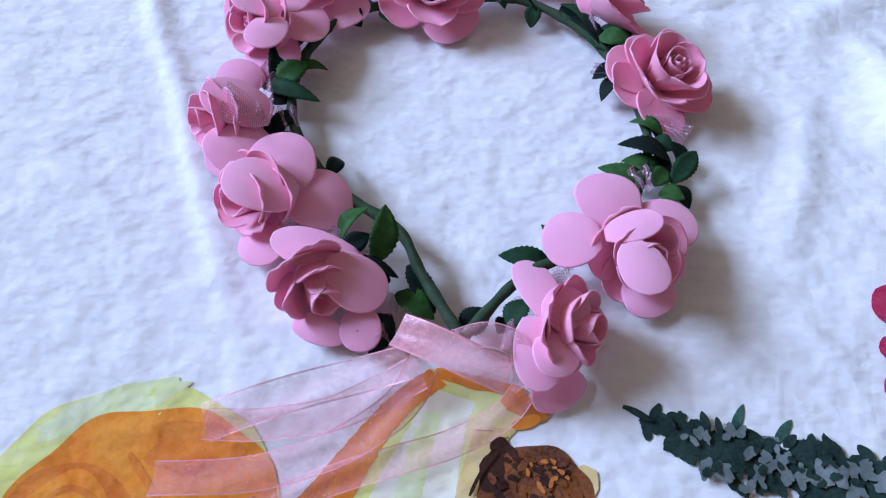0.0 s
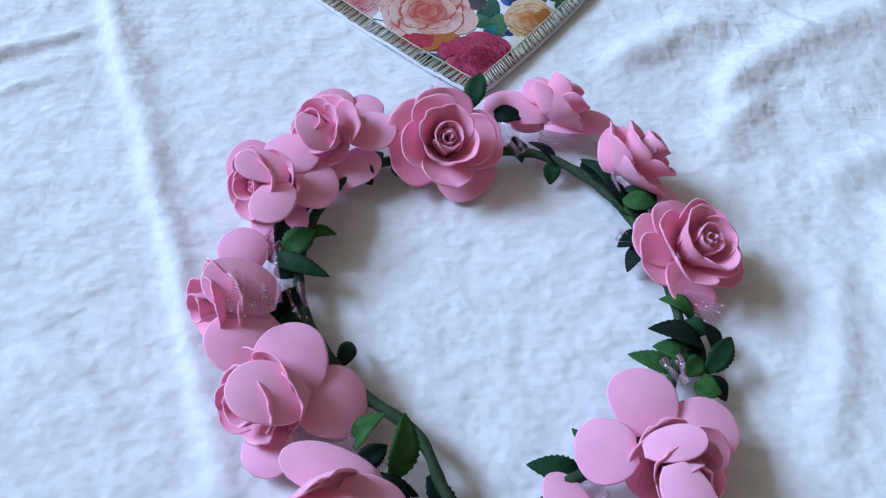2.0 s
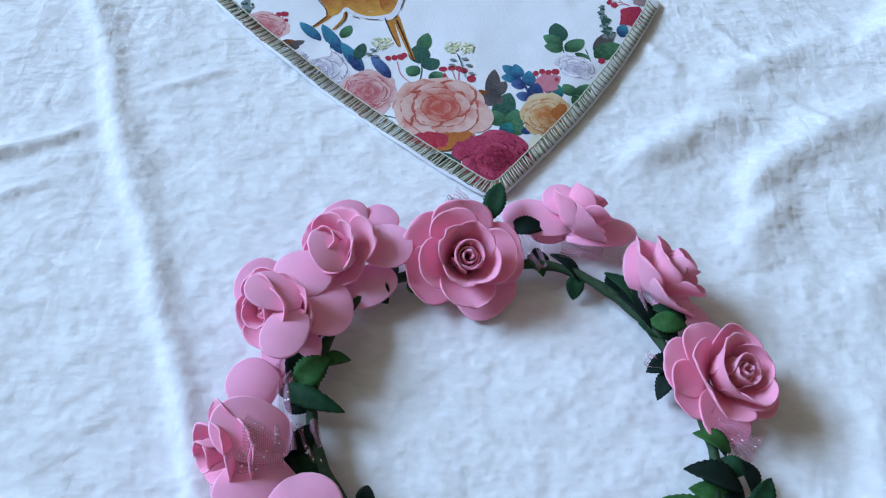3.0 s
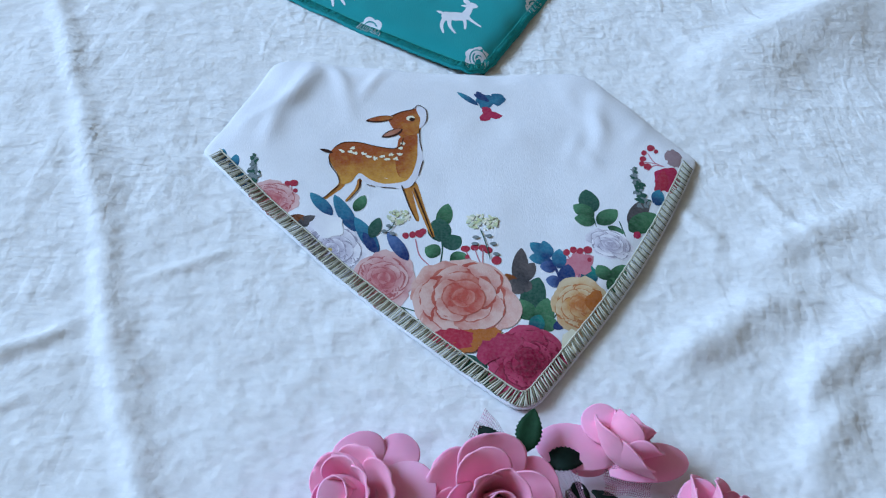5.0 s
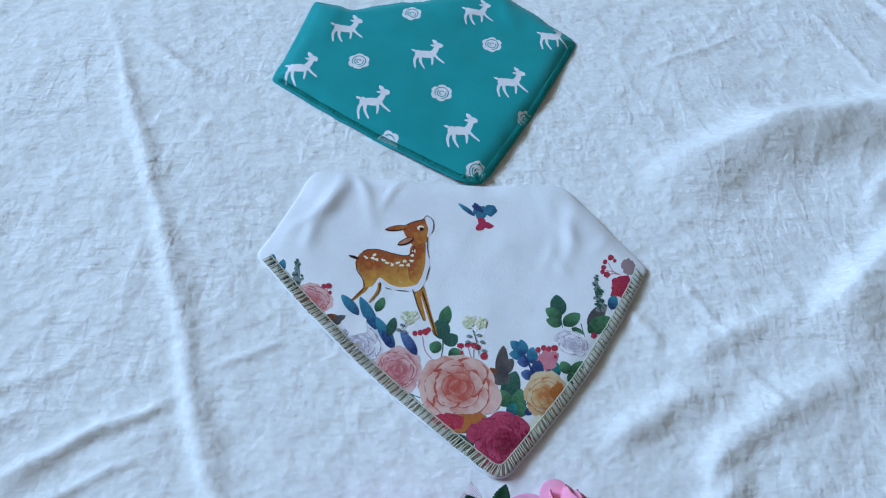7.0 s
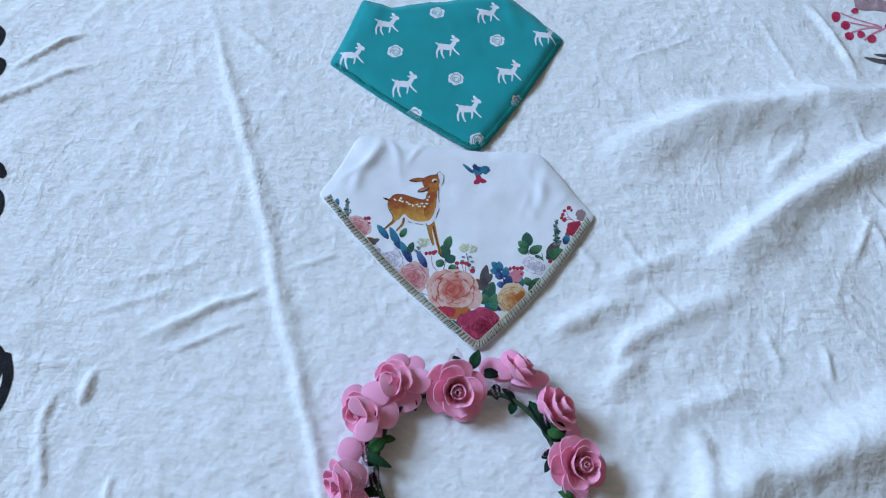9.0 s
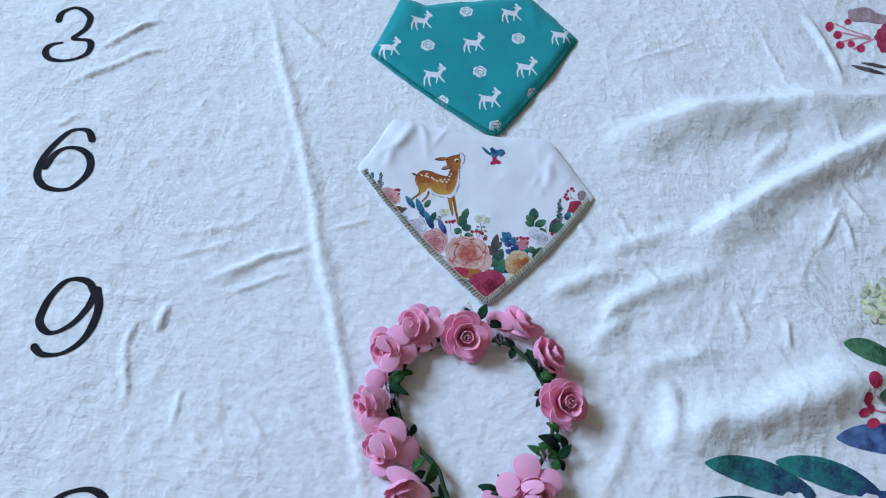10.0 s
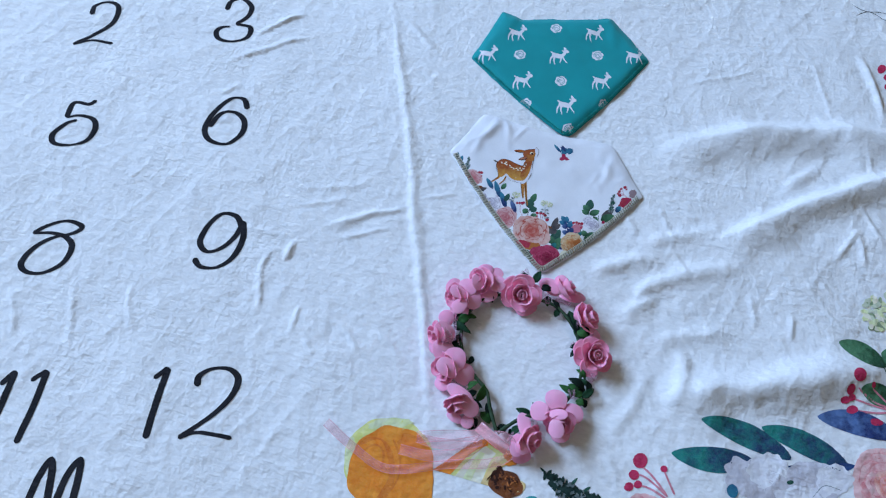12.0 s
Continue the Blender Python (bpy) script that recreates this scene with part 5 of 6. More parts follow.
blanket_print.sheet("peach", ((0.0340, 0.0851), (0.0364, 0.0990), (0.0392, 0.1095), (0.0415, 0.1160)), ((0.0442, 0.0857), (0.0483, 0.1014), (0.0528, 0.1114), (0.0573, 0.1170)))
blanket_print.sheet("orange", ((-0.0265, 0.0814), (-0.0092, 0.1040), (0.0058, 0.1236), (0.0228, 0.1384)), ((-0.0044, 0.0828), (0.0052, 0.1040), (0.0153, 0.1196), (0.0294, 0.1321)))
blanket_print.sheet("orangedeep", ((-0.0265, 0.0814), (-0.0092, 0.1040), (0.0058, 0.1236), (0.0228, 0.1384)), ((-0.0175, 0.0820), (-0.0044, 0.1030), (0.0087, 0.1214), (0.0252, 0.1365)))
blanket_print.stroke("orange", 0.0050, 0.0050, (0.0247, 0.1373), (0.0382, 0.1345), (0.0516, 0.1322), (0.0605, 0.1305))
blanket_print.stroke("orangedeep", 0.0025, 0.0020, (0.0315, 0.1350), (0.0406, 0.1319), (0.0494, 0.1321))
blanket_print.blob("orange", (0.0594, 0.1255), (0.0082, -0.0025), (0.0015, 0.0043), 0.06)
blanket_print.blob("rust", (0.0645, 0.1236), (0.0050, 0.0021), (-0.0015, 0.0041), 0.06)
blanket_print.blob("orange", (0.0605, 0.1194), (0.0053, 0.0023), (-0.0009, 0.0024), 0.06)
blanket_print.motif("printed_acorn", 22)
blanket_print.blob("peach", (0.0805, 0.0973), (0.0065, -0.0007), (0.0017, 0.0077), 0.04)
blanket_print.blob("brown", (0.0634, 0.0950), (0.0213, -0.0016), (0.0024, 0.0160), 0.03)
blanket_print.blob("darkbrown", (0.0504, 0.1019), (0.0067, -0.0020), (0.0031, 0.0088), 0.08)
blanket_print.blob("darkbrown", (0.0507, 0.1102), (0.0038, 0.0002), (-0.0000, 0.0030), 0.08)
blanket_print.cluster(("brown", "brown", "darkbrown"), (0.0640, 0.0965), (0.0165, -0.0010), (0.0018, 0.0110), 70, 0.0026)
blanket_print.cluster(("rust",), (0.0690, 0.0985), (0.0100, -0.0005), (0.0010, 0.0075), 12, 0.0013)
blanket_print.stroke("darkbrown", 0.0015, 0.0010, (0.0399, 0.0912), (0.0437, 0.0995), (0.0499, 0.1081))
blanket_print.motif("printed_sprig", 0)
blanket_print.stroke("spruce", 0.0025, 0.0030, (0.0980, 0.1280), (0.1190, 0.1188), (0.1455, 0.1077), (0.1789, 0.0957))
blanket_print.cluster(("spruce",), (0.1128, 0.1216), (0.0088, 0.0006), (0.0005, 0.0049), 24, 0.0032)
blanket_print.cluster(("spruce",), (0.1251, 0.1149), (0.0109, 0.0007), (0.0009, 0.0078), 34, 0.0040)
blanket_print.cluster(("spruce",), (0.1415, 0.1096), (0.0151, 0.0009), (0.0013, 0.0090), 44, 0.0044)
blanket_print.cluster(("spruce",), (0.1646, 0.1079), (0.0172, 0.0011), (0.0018, 0.0093), 44, 0.0046)
blanket_print.cluster(("spruce",), (0.1854, 0.1061), (0.0151, 0.0009), (0.0025, 0.0106), 40, 0.0046)
blanket_print.leaf("spruce", (0.1085, 0.1224), (0.0976, 0.1279), 0.0030)
blanket_print.leaf("spruce", (0.1170, 0.1204), (0.1115, 0.1259), 0.0030)
blanket_print.leaf("spruce", (0.1295, 0.1194), (0.1279, 0.1276), 0.0040)
blanket_print.leaf("spruce", (0.1342, 0.1186), (0.1334, 0.1258), 0.0030)
blanket_print.leaf("spruce", (0.1575, 0.1158), (0.1632, 0.1207), 0.0040)
blanket_print.cluster(("sage",), (0.1237, 0.1178), (0.0052, 0.0003), (0.0003, 0.0026), 6, 0.0024)
blanket_print.cluster(("sage",), (0.1386, 0.1189), (0.0039, 0.0002), (0.0004, 0.0026), 5, 0.0024)
blanket_print.cluster(("sage",), (0.1308, 0.1058), (0.0073, 0.0004), (0.0004, 0.0033), 11, 0.0026)
blanket_print.cluster(("sage",), (0.1448, 0.1036), (0.0085, 0.0005), (0.0007, 0.0046), 11, 0.0026)
blanket_print.cluster(("sage",), (0.1515, 0.1119), (0.0087, 0.0005), (0.0006, 0.0034), 11, 0.0026)
blanket_print.cluster(("sage",), (0.1666, 0.1074), (0.0129, 0.0008), (0.0011, 0.0055), 20, 0.0026)
blanket_print.cluster(("sage",), (0.1833, 0.1060), (0.0129, 0.0008), (0.0015, 0.0067), 20, 0.0026)
blanket_print.cluster(("spruce",), (0.1414, 0.1092), (0.0194, 0.0012), (0.0009, 0.0059), 12, 0.0020)
blanket_print.cluster(("spruce",), (0.1686, 0.1067), (0.0194, 0.0012), (0.0013, 0.0063), 14, 0.0020)
blanket_print.motif("printed_sprig", 0)
blanket_print.leaf("dgreen", (0.1391, 0.1185), (0.1457, 0.1322), 0.0040)
blanket_print.leaf("dgreen", (0.1554, 0.1173), (0.1637, 0.1272), 0.0040)
blanket_print.blob("sage", (0.1481, 0.1175), (0.0095, 0.0000), (0.0003, 0.0034), 0.30)
blanket_print.blob("teal", (0.0982, 0.0886), (0.0066, 0.0023), (-0.0011, 0.0038), 0.10)
blanket_print.motif("printed_berries", 4)
blanket_print.stroke("rose", 0.0022, 0.0030, (0.2066, 0.1763), (0.2305, 0.1667), (0.2560, 0.1474))
blanket_print.stroke("rose", 0.0020, 0.0030, (0.2050, 0.1576), (0.2245, 0.1610), (0.2560, 0.1474))
blanket_print.stroke("rose", 0.0020, 0.0030, (0.2443, 0.1774), (0.2521, 0.1672), (0.2635, 0.1529))
blanket_print.stroke("rose", 0.0020, 0.0030, (0.2056, 0.1422), (0.2269, 0.1497), (0.2567, 0.1441))
blanket_print.blob("crimson", (0.2149, 0.1786), (0.0088, 0.0031), (-0.0019, 0.0089))
blanket_print.blob("crimson", (0.2112, 0.1591), (0.0060, 0.0022), (-0.0013, 0.0060))
blanket_print.blob("crimson", (0.2083, 0.1431), (0.0053, 0.0019), (-0.0012, 0.0053))
blanket_print.blob("crimson", (0.2183, 0.1495), (0.0047, 0.0017), (-0.0010, 0.0046))
blanket_print.blob("crimson", (0.2448, 0.1783), (0.0041, 0.0014), (-0.0008, 0.0041))
blanket_print.rose(PINK_SOFT, (0.2350, 0.1150), (0.0300, 0.0000), (0.0000, 0.0280))
blanket_print.motif("printed_leaf_spray", 4)
blanket_print.stroke("navy", 0.0030, 0.0022, (0.3955, 0.2357), (0.4263, 0.2482), (0.4676, 0.2644))
blanket_print.leaf("tealleaf", (0.3499, 0.2275), (0.2505, 0.2009), 0.0320, 0.04)
blanket_print.leaf("tealleaf", (0.3978, 0.2469), (0.2780, 0.2553), 0.0320, -0.05)
blanket_print.leaf("tealleaf", (0.4716, 0.2600), (0.3565, 0.2735), 0.0320, -0.05)
blanket_print.leaf("navy", (0.4407, 0.2475), (0.4781, 0.2667), 0.0120)
blanket_print.leaf("indigo", (0.5283, 0.3214), (0.4247, 0.3127), 0.0320, -0.05)
blanket_print.blob("tealblue", (0.3311, 0.1811), (0.0067, 0.0024), (-0.0013, 0.0081))
blanket_print.motif("printed_white_flower", 14)
blanket_print.blob("greywhite", (0.3534, 0.2033), (0.0306, 0.0109), (-0.0042, 0.0291), 0.08)
blanket_print.blob("white", (0.3740, 0.2193), (0.0268, -0.0003), (0.0054, 0.0267), 0.08)
blanket_print.blob("greywhite", (0.3920, 0.2063), (0.0203, 0.0072), (-0.0017, 0.0137), 0.10)
blanket_print.blob("greywhite", (0.4288, 0.2244), (0.0344, 0.0187), (-0.0077, 0.0259), 0.08)
blanket_print.blob("white", (0.4541, 0.2406), (0.0233, 0.0040), (0.0015, 0.0192), 0.08)
blanket_print.blob("white", (0.4169, 0.2045), (0.0304, 0.0108), (-0.0015, 0.0137), 0.08)
blanket_print.stroke("slate", 0.0010, 0.0006, (0.4304, 0.2093), (0.4426, 0.2279), (0.4636, 0.2296))
blanket_print.blob("dgreen", (0.4006, 0.2173), (0.0041, 0.0015), (-0.0003, 0.0028))
blanket_print.motif("printed_rose", 22)
blanket_print.rose(PINK_SOFT, (0.5200, 0.2560), (0.0470, 0.0000), (0.0000, 0.0480))
blanket_print.motif("printed_leaf", 0)
blanket_print.leaf("leafgreen", (0.5053, 0.4129), (0.4402, 0.4249), 0.0320, -0.06)
blanket_print.stroke("dgreen", 0.0022, 0.0016, (0.4975, 0.4168), (0.5075, 0.4013))
blanket_print.leaf("leafgreen", (0.5226, 0.4276), (0.4996, 0.4311), 0.0300)
blanket_print.leaf("leafgreen", (0.5254, 0.3752), (0.4723, 0.3681), 0.0320, 0.04)
blanket_print.motif("printed_berries", 8)
blanket_print.stroke("rose", 0.0025, 0.0030, (0.4680, 0.3665), (0.4932, 0.3579), (0.5190, 0.3569))
blanket_print.stroke("rose", 0.0025, 0.0030, (0.4603, 0.3516), (0.4899, 0.3520), (0.5192, 0.3546))
blanket_print.stroke("rose", 0.0025, 0.0030, (0.4689, 0.3365), (0.4978, 0.3438), (0.5193, 0.3531))
blanket_print.stroke("rose", 0.0025, 0.0030, (0.4883, 0.3739), (0.5036, 0.3673), (0.5190, 0.3577))
blanket_print.blob("crimson", (0.4658, 0.3837), (0.0095, 0.0035), (-0.0008, 0.0096))
blanket_print.blob("crimson", (0.4580, 0.3605), (0.0058, 0.0021), (-0.0006, 0.0071))
blanket_print.blob("crimson", (0.4625, 0.3517), (0.0051, 0.0018), (-0.0004, 0.0047))
blanket_print.blob("crimson", (0.4548, 0.3457), (0.0065, 0.0023), (-0.0004, 0.0047))
blanket_print.blob("crimson", (0.4659, 0.3370), (0.0072, 0.0026), (-0.0004, 0.0054))
blanket_print.blob("crimson", (0.4887, 0.3789), (0.0036, 0.0013), (-0.0003, 0.0040))
blanket_print.blob("crimson", (0.4986, 0.3315), (0.0085, 0.0014), (0.0004, 0.0048))
blanket_print.motif("printed_hydrangea", 0)
blanket_print.cluster(('hydra', 'limelight', 'cream', 'hydra2'), (0.4939, 0.4956), (0.0215, 0.0079), (-0.0020, 0.0303), 70, 0.0060)
blanket_print.motif("printed_berries", 2)
blanket_print.stroke("rose", 0.0022, 0.0030, (0.4765, 0.9424), (0.5010, 0.9403), (0.5294, 0.9381))
blanket_print.stroke("rose", 0.0022, 0.0030, (0.4821, 0.9209), (0.5085, 0.9353), (0.5294, 0.9381))
blanket_print.stroke("rose", 0.0022, 0.0030, (0.5011, 0.9109), (0.5153, 0.9256), (0.5337, 0.9391))
blanket_print.stroke("rose", 0.0022, 0.0030, (0.4742, 0.9569), (0.4940, 0.9501), (0.5298, 0.9405))
blanket_print.blob("crimson", (0.4674, 0.9482), (0.0068, 0.0017), (0.0011, 0.0096))
blanket_print.blob("crimson", (0.4789, 0.9349), (0.0068, 0.0017), (0.0010, 0.0083))
blanket_print.blob("crimson", (0.4813, 0.9151), (0.0067, 0.0016), (0.0010, 0.0081))
blanket_print.blob("crimson", (0.4984, 0.9215), (0.0059, 0.0014), (0.0009, 0.0070))
blanket_print.blob("crimson", (0.5123, 0.9159), (0.0067, 0.0016), (0.0012, 0.0081))
blanket_print.blob("crimson", (0.4959, 0.9646), (0.0052, 0.0013), (0.0008, 0.0061))
blanket_print.blob("mauve", (0.5283, 0.9868), (0.0325, 0.0041), (0.0036, 0.0177), 0.12)
blanket_print.blob("magenta", (0.5647, 0.9524), (0.0294, 0.0072), (0.0056, 0.0341), 0.10)
blanket_print.leaf("darkleaf", (0.5436, 0.8731), (0.4939, 0.8764), 0.0090)
blanket_print.leaf("darkleaf", (0.5500, 0.8875), (0.5097, 0.8866), 0.0070)
blanket_print.flush()

# ---- the flower crown ----
CROWN_AT = (0.030, 0.245, 0.0)
crown = holder("flower_crown", CROWN_AT)
tagged(crown, "crown of pink foam roses and green leaves with sheer ribbon", "flower crown")


def clear_of_blanket(v, gap=0.0012):
    v = np.asarray(v, float)
    low = ground(v[:, 0], v[:, 1]) + gap
    d = v[:, 2] - low
    v[:, 2] = low + np.where(d > 0.004, d, 0.004 * np.exp(np.minimum(d, 0.004) / 0.004 - 1))
    return v


def petal_shape(L, W, open0, open1, wrap, rbase, zbase, curl, thick, wave):
    """A rounded petal that starts near the flower's axis and leans out from open0 to open1 degrees."""
    nu, nv = 10, 11
    t = 1 - (1 - np.linspace(0, 1, nv)) ** 1.7
    t[-1] = 0.992
    fine = np.linspace(0, 1, 60)
    ang = np.radians(open0 + (open1 - open0) * fine + curl * fine ** 4)
    rr, zz = rbase + np.cumsum(np.sin(ang)) * L / 60, zbase + np.cumsum(np.cos(ang)) * L / 60
    s = np.sin(np.linspace(-1, 1, nu) * math.pi / 2)
    top, under = [], []
    phase = rng.random() * 6.3
    for k in t:
        r, z, th = np.interp(k, fine, rr), np.interp(k, fine, zz), math.radians(open0 + (open1 - open0) * k + curl * k ** 4)
        half = W / 2 * max(0.0, 1 - (abs(k - 0.6) / (0.63 if k < 0.6 else 0.4)) ** 2.3) ** 0.46
        nr, nz = -math.cos(th), math.sin(th)
        for q in s:
            x = q * half
            phi = x / wrap
            inn = wrap * (1 - math.cos(phi)) + wave * k * math.sin(2.2 * q + phase) * 0.001
            p = np.array([r + nr * inn, wrap * math.sin(phi), z + nz * inn])
            top.append(p)
            under.append(p - np.array([nr, 0, nz]) * thick)
    return thicken(top, under, nu, nv, thick)


def thicken(top, under, nu, nv, thick):
    """Closes two sheets of nu by nv points into a solid with a rounded rim."""
    n = nu * nv
    f = quads(nv, nu) + [tuple(i + n for i in q)[::-1] for q in quads(nv, nu)]
    rim = [*range(nu), *range(2 * nu - 1, n, nu), *range(n - 2, n - nu - 1, -1), *range(n - 2 * nu, 0, -nu)]
    m = len(rim)
    mid = [(top[i] + under[i]) / 2 for i in rim]
    cen = np.mean(top, 0)
    mid = [p + (p - cen) / (np.linalg.norm(p - cen) + 1e-9) * thick * 0.45 for p in mid]
    v = list(top) + list(under) + mid
    for k in range(m):
        a, b = rim[k], rim[(k + 1) % m]
        c, d = 2 * n + k, 2 * n + (k + 1) % m
        f += [(b, a, c, d), (d, c, a + n, b + n)]
    return np.array(v), f


def flat_petal(rose, root, tip, width, thick=0.0009):
    """An opened petal: a rounded, slightly domed disc of foam from its root to its tip."""
    root, tip = np.array(root), np.array(tip)
    d = tip - root
    L = np.linalg.norm(d)
    d = d / L
    s = np.cross(d, (0, 0, 1.0))
    s /= np.linalg.norm(s)
    n = np.cross(s, d)
    nu, nv = 12, 13
    t = 1 - (1 - np.linspace(0, 1, nv)) ** 1.8
    t[-1] = 0.994
    lean, dome, sag = rng.normal() * 0.10, 0.05 + 0.05 * rng.random(), 0.04 + 0.05 * rng.random()
    top, under = [], []
    for k in t:
        half = width / 2 * max(0.02, 1 - (abs(k - 0.56) / (0.62 if k < 0.56 else 0.44)) ** 2.1) ** 0.5
        for q in np.sin(np.linspace(-1, 1, nu) * math.pi / 2):
            h = -dome * L * (2 * k - 0.9) ** 2 - sag * width * (q * half / (width / 2)) ** 2 + lean * q * half
            p = root + d * L * k + s * q * half + n * h
            top.append(p)
            under.append(p - n * thick)
    v, f = thicken(top, under, nu, nv, thick)
    # open petals take the paler foam, which carries their lit look in its colour
    part("petal", clear_of_blanket(v), [q[::-1] for q in f], LIT_FOAM, rose)


def cup_rose(root, heart, spin, scale):
    """A half-open rose whose cup points from its root towards its heart."""
    root, heart = np.array(root), np.array(heart)
    z = (heart - root) / np.linalg.norm(heart - root)
    x = np.cross((0, 0, 1.0), z)
    x /= np.linalg.norm(x)
    ax = np.stack([x, np.cross(z, x), z], 1)
    v, f = spiral_heart(scale)
    rose = part("rose", clear_of_blanket(v @ ax.T + root), f, PINK_FOAM, crown)
    layers = [(spin + 120 * k, 0.0185, 0.0225, 12, 2, 0.0080, 0.0040, 0.0105, 14) for k in range(3)]
    layers += [(spin + 40 + 90 * k, 0.0215, 0.0265, 46, 18, 0.0135, 0.0046, 0.0060, 22) for k in range(4)]
    layers += [(spin + 90 + 72 * k, 0.0230, 0.0275, 72, 46, 0.0210, 0.0036, 0.0022, 20) for k in range(5)]
    for a, L, W, o0, o1, wrap, rb, zb, curl in layers:
        a += rng.normal() * 9
        k = scale * (1 + 0.05 * rng.normal())
        v, f = petal_shape(L * k, W * k, o0, o1 + rng.normal() * 4, wrap * scale, rb * scale, zb * scale, curl * (0.5 + 0.8 * rng.random()), 0.0009, rng.random())
        ca, sa = math.cos(radians(a)), math.sin(radians(a))
        v = v @ np.array([[ca, sa, 0], [-sa, ca, 0], [0, 0, 1]])
        part("petal", clear_of_blanket(v @ ax.T + root), f, PINK_FOAM, rose)
    return rose


def spiral_heart(scale):
    """The rolled strip in the middle of the rose."""
    n, v = 44, []
    for k in range(n):
        t = k / (n - 1)
        a, r = t * 2.3 * 2 * math.pi, (0.0010 + 0.0042 * t) * scale
        hgt = (0.0235 - 0.005 * t + 0.0008 * math.sin(3 * a)) * scale
        for dr, z in ((0, 0.005 * scale), (-0.0002, hgt * 0.7), (0.0002 * scale, hgt), (0.0011 * scale, hgt - 0.0003), (0.0009 * scale, hgt * 0.7), (0.0011 * scale, 0.005 * scale)):
            v.append(((r + dr) * math.cos(a), (r + dr) * math.sin(a), z))
    f = quads(n, 6, close=True) + [tuple(range(6)), tuple(range((n - 1) * 6, n * 6))[::-1]]
    return np.array(v), [q[::-1] for q in f]


def foam_rose(at, tilt, az, scale, spin, outer, label=""):
    """One rose, its axis tilted towards az; outer: (angle from the downhill side, lean) of the widest petals."""
    ax = np.array(Euler((0, radians(tilt), radians(az))).to_matrix())
    at = np.array(at)
    v, f = spiral_heart(scale)
    rose = part("rose", clear_of_blanket(v @ ax.T + at), f, PINK_FOAM, crown, label)
    layers = []
    for k in range(3):
        layers.append((spin + 120 * k, 0.0175, 0.0220, 10, 2, 0.0078, 0.0040, 0.0060, 16))
    for k in range(4):
        layers.append((spin + 40 + 90 * k, 0.0225, 0.0265, 38, 12, 0.0125, 0.0048, 0.0030, 26))
    for k in range(4):
        layers.append((spin + 85 + 90 * k, 0.0250, 0.0285, 62, 40, 0.020, 0.0040, 0.0008, 24))
    for a, lean in outer:
        layers.append((a, 0.0280, 0.0305, min(lean, 100), lean - 4, 0.075, 0.0030, -0.0010, 5))
    for i, (a, L, W, o0, o1, wrap, rb, zb, curl) in enumerate(layers):
        a = a + rng.normal() * 7
        down = max(0.0, math.cos(radians(a))) * max(0, tilt - 25) * (0.9 if i > 6 else 0.2)
        k = scale * (1 + 0.05 * rng.normal())
        o0, o1 = o0 - 0.5 * down, o1 - down + rng.normal() * 4
        v, f = petal_shape(L * k, W * k, o0, o1, wrap * scale, rb * scale, zb * scale, curl * (0.6 + 0.6 * rng.random()), 0.0009, rng.random())
        ca, sa = math.cos(radians(a)), math.sin(radians(a))
        v = v @ np.array([[ca, sa, 0], [-sa, ca, 0], [0, 0, 1]])
        part("petal", clear_of_blanket(v @ ax.T + at), f, PINK_FOAM, rose)


foam_rose((0.009, 0.338, 0.011), 24, -75, 0.93, 10, [(100, 80), (165, 72), (225, 80), (20, 84), (290, 78)])
foam_rose((0.122, 0.286, 0.011), 20, -15, 0.89, 0, [(180, 88), (230, 86), (290, 86), (130, 80), (20, 74)])
rose = cup_rose((-0.0483, 0.2088, 0.011), (-0.0643, 0.1923, 0.029), 15, 0.84)
flat_petal(rose, (-0.0393, 0.2038, 0.024), (-0.0512, 0.2312, 0.027), 0.0280)
flat_petal(rose, (-0.0407, 0.2015, 0.023), (-0.0141, 0.2061, 0.016), 0.0280)
flat_petal(rose, (-0.0358, 0.1993, 0.027), (-0.0642, 0.2033, 0.036), 0.0230)
flat_petal(rose, (-0.0500, 0.1940, 0.014), (-0.0523, 0.1757, 0.009), 0.0200)
rose = cup_rose((-0.0709, 0.2465, 0.014), (-0.0885, 0.2350, 0.024), 60, 0.76)
flat_petal(rose, (-0.0551, 0.2460, 0.020), (-0.0834, 0.2485, 0.033), 0.0250)
flat_petal(rose, (-0.0545, 0.2375, 0.018), (-0.0734, 0.2148, 0.030), 0.0280)
flat_petal(rose, (-0.0650, 0.2654, 0.016), (-0.0841, 0.2733, 0.020), 0.0210)
flat_petal(rose, (-0.0681, 0.2338, 0.010), (-0.0848, 0.2261, 0.006), 0.0200)
rose = cup_rose((-0.0669, 0.3081, 0.011), (-0.0795, 0.2939, 0.028), 5, 0.82)
flat_petal(rose, (-0.0601, 0.3088, 0.022), (-0.0628, 0.3322, 0.022), 0.0260)
flat_petal(rose, (-0.0630, 0.3049, 0.022), (-0.0379, 0.3064, 0.018), 0.0290)
flat_petal(rose, (-0.0579, 0.2979, 0.016), (-0.0669, 0.2734, 0.012), 0.0240)
flat_petal(rose, (-0.0691, 0.3113, 0.018), (-0.0895, 0.3170, 0.022), 0.0240)
flat_petal(rose, (-0.0589, 0.3037, 0.028), (-0.0820, 0.3059, 0.034), 0.0170)
flat_petal(rose, (-0.0607, 0.3004, 0.027), (-0.0660, 0.2757, 0.032), 0.0180)
rose = cup_rose((-0.0453, 0.3398, 0.011), (-0.0544, 0.3315, 0.030), 35, 0.78)
flat_petal(rose, (-0.0385, 0.3377, 0.021), (-0.0144, 0.3396, 0.022), 0.0230)
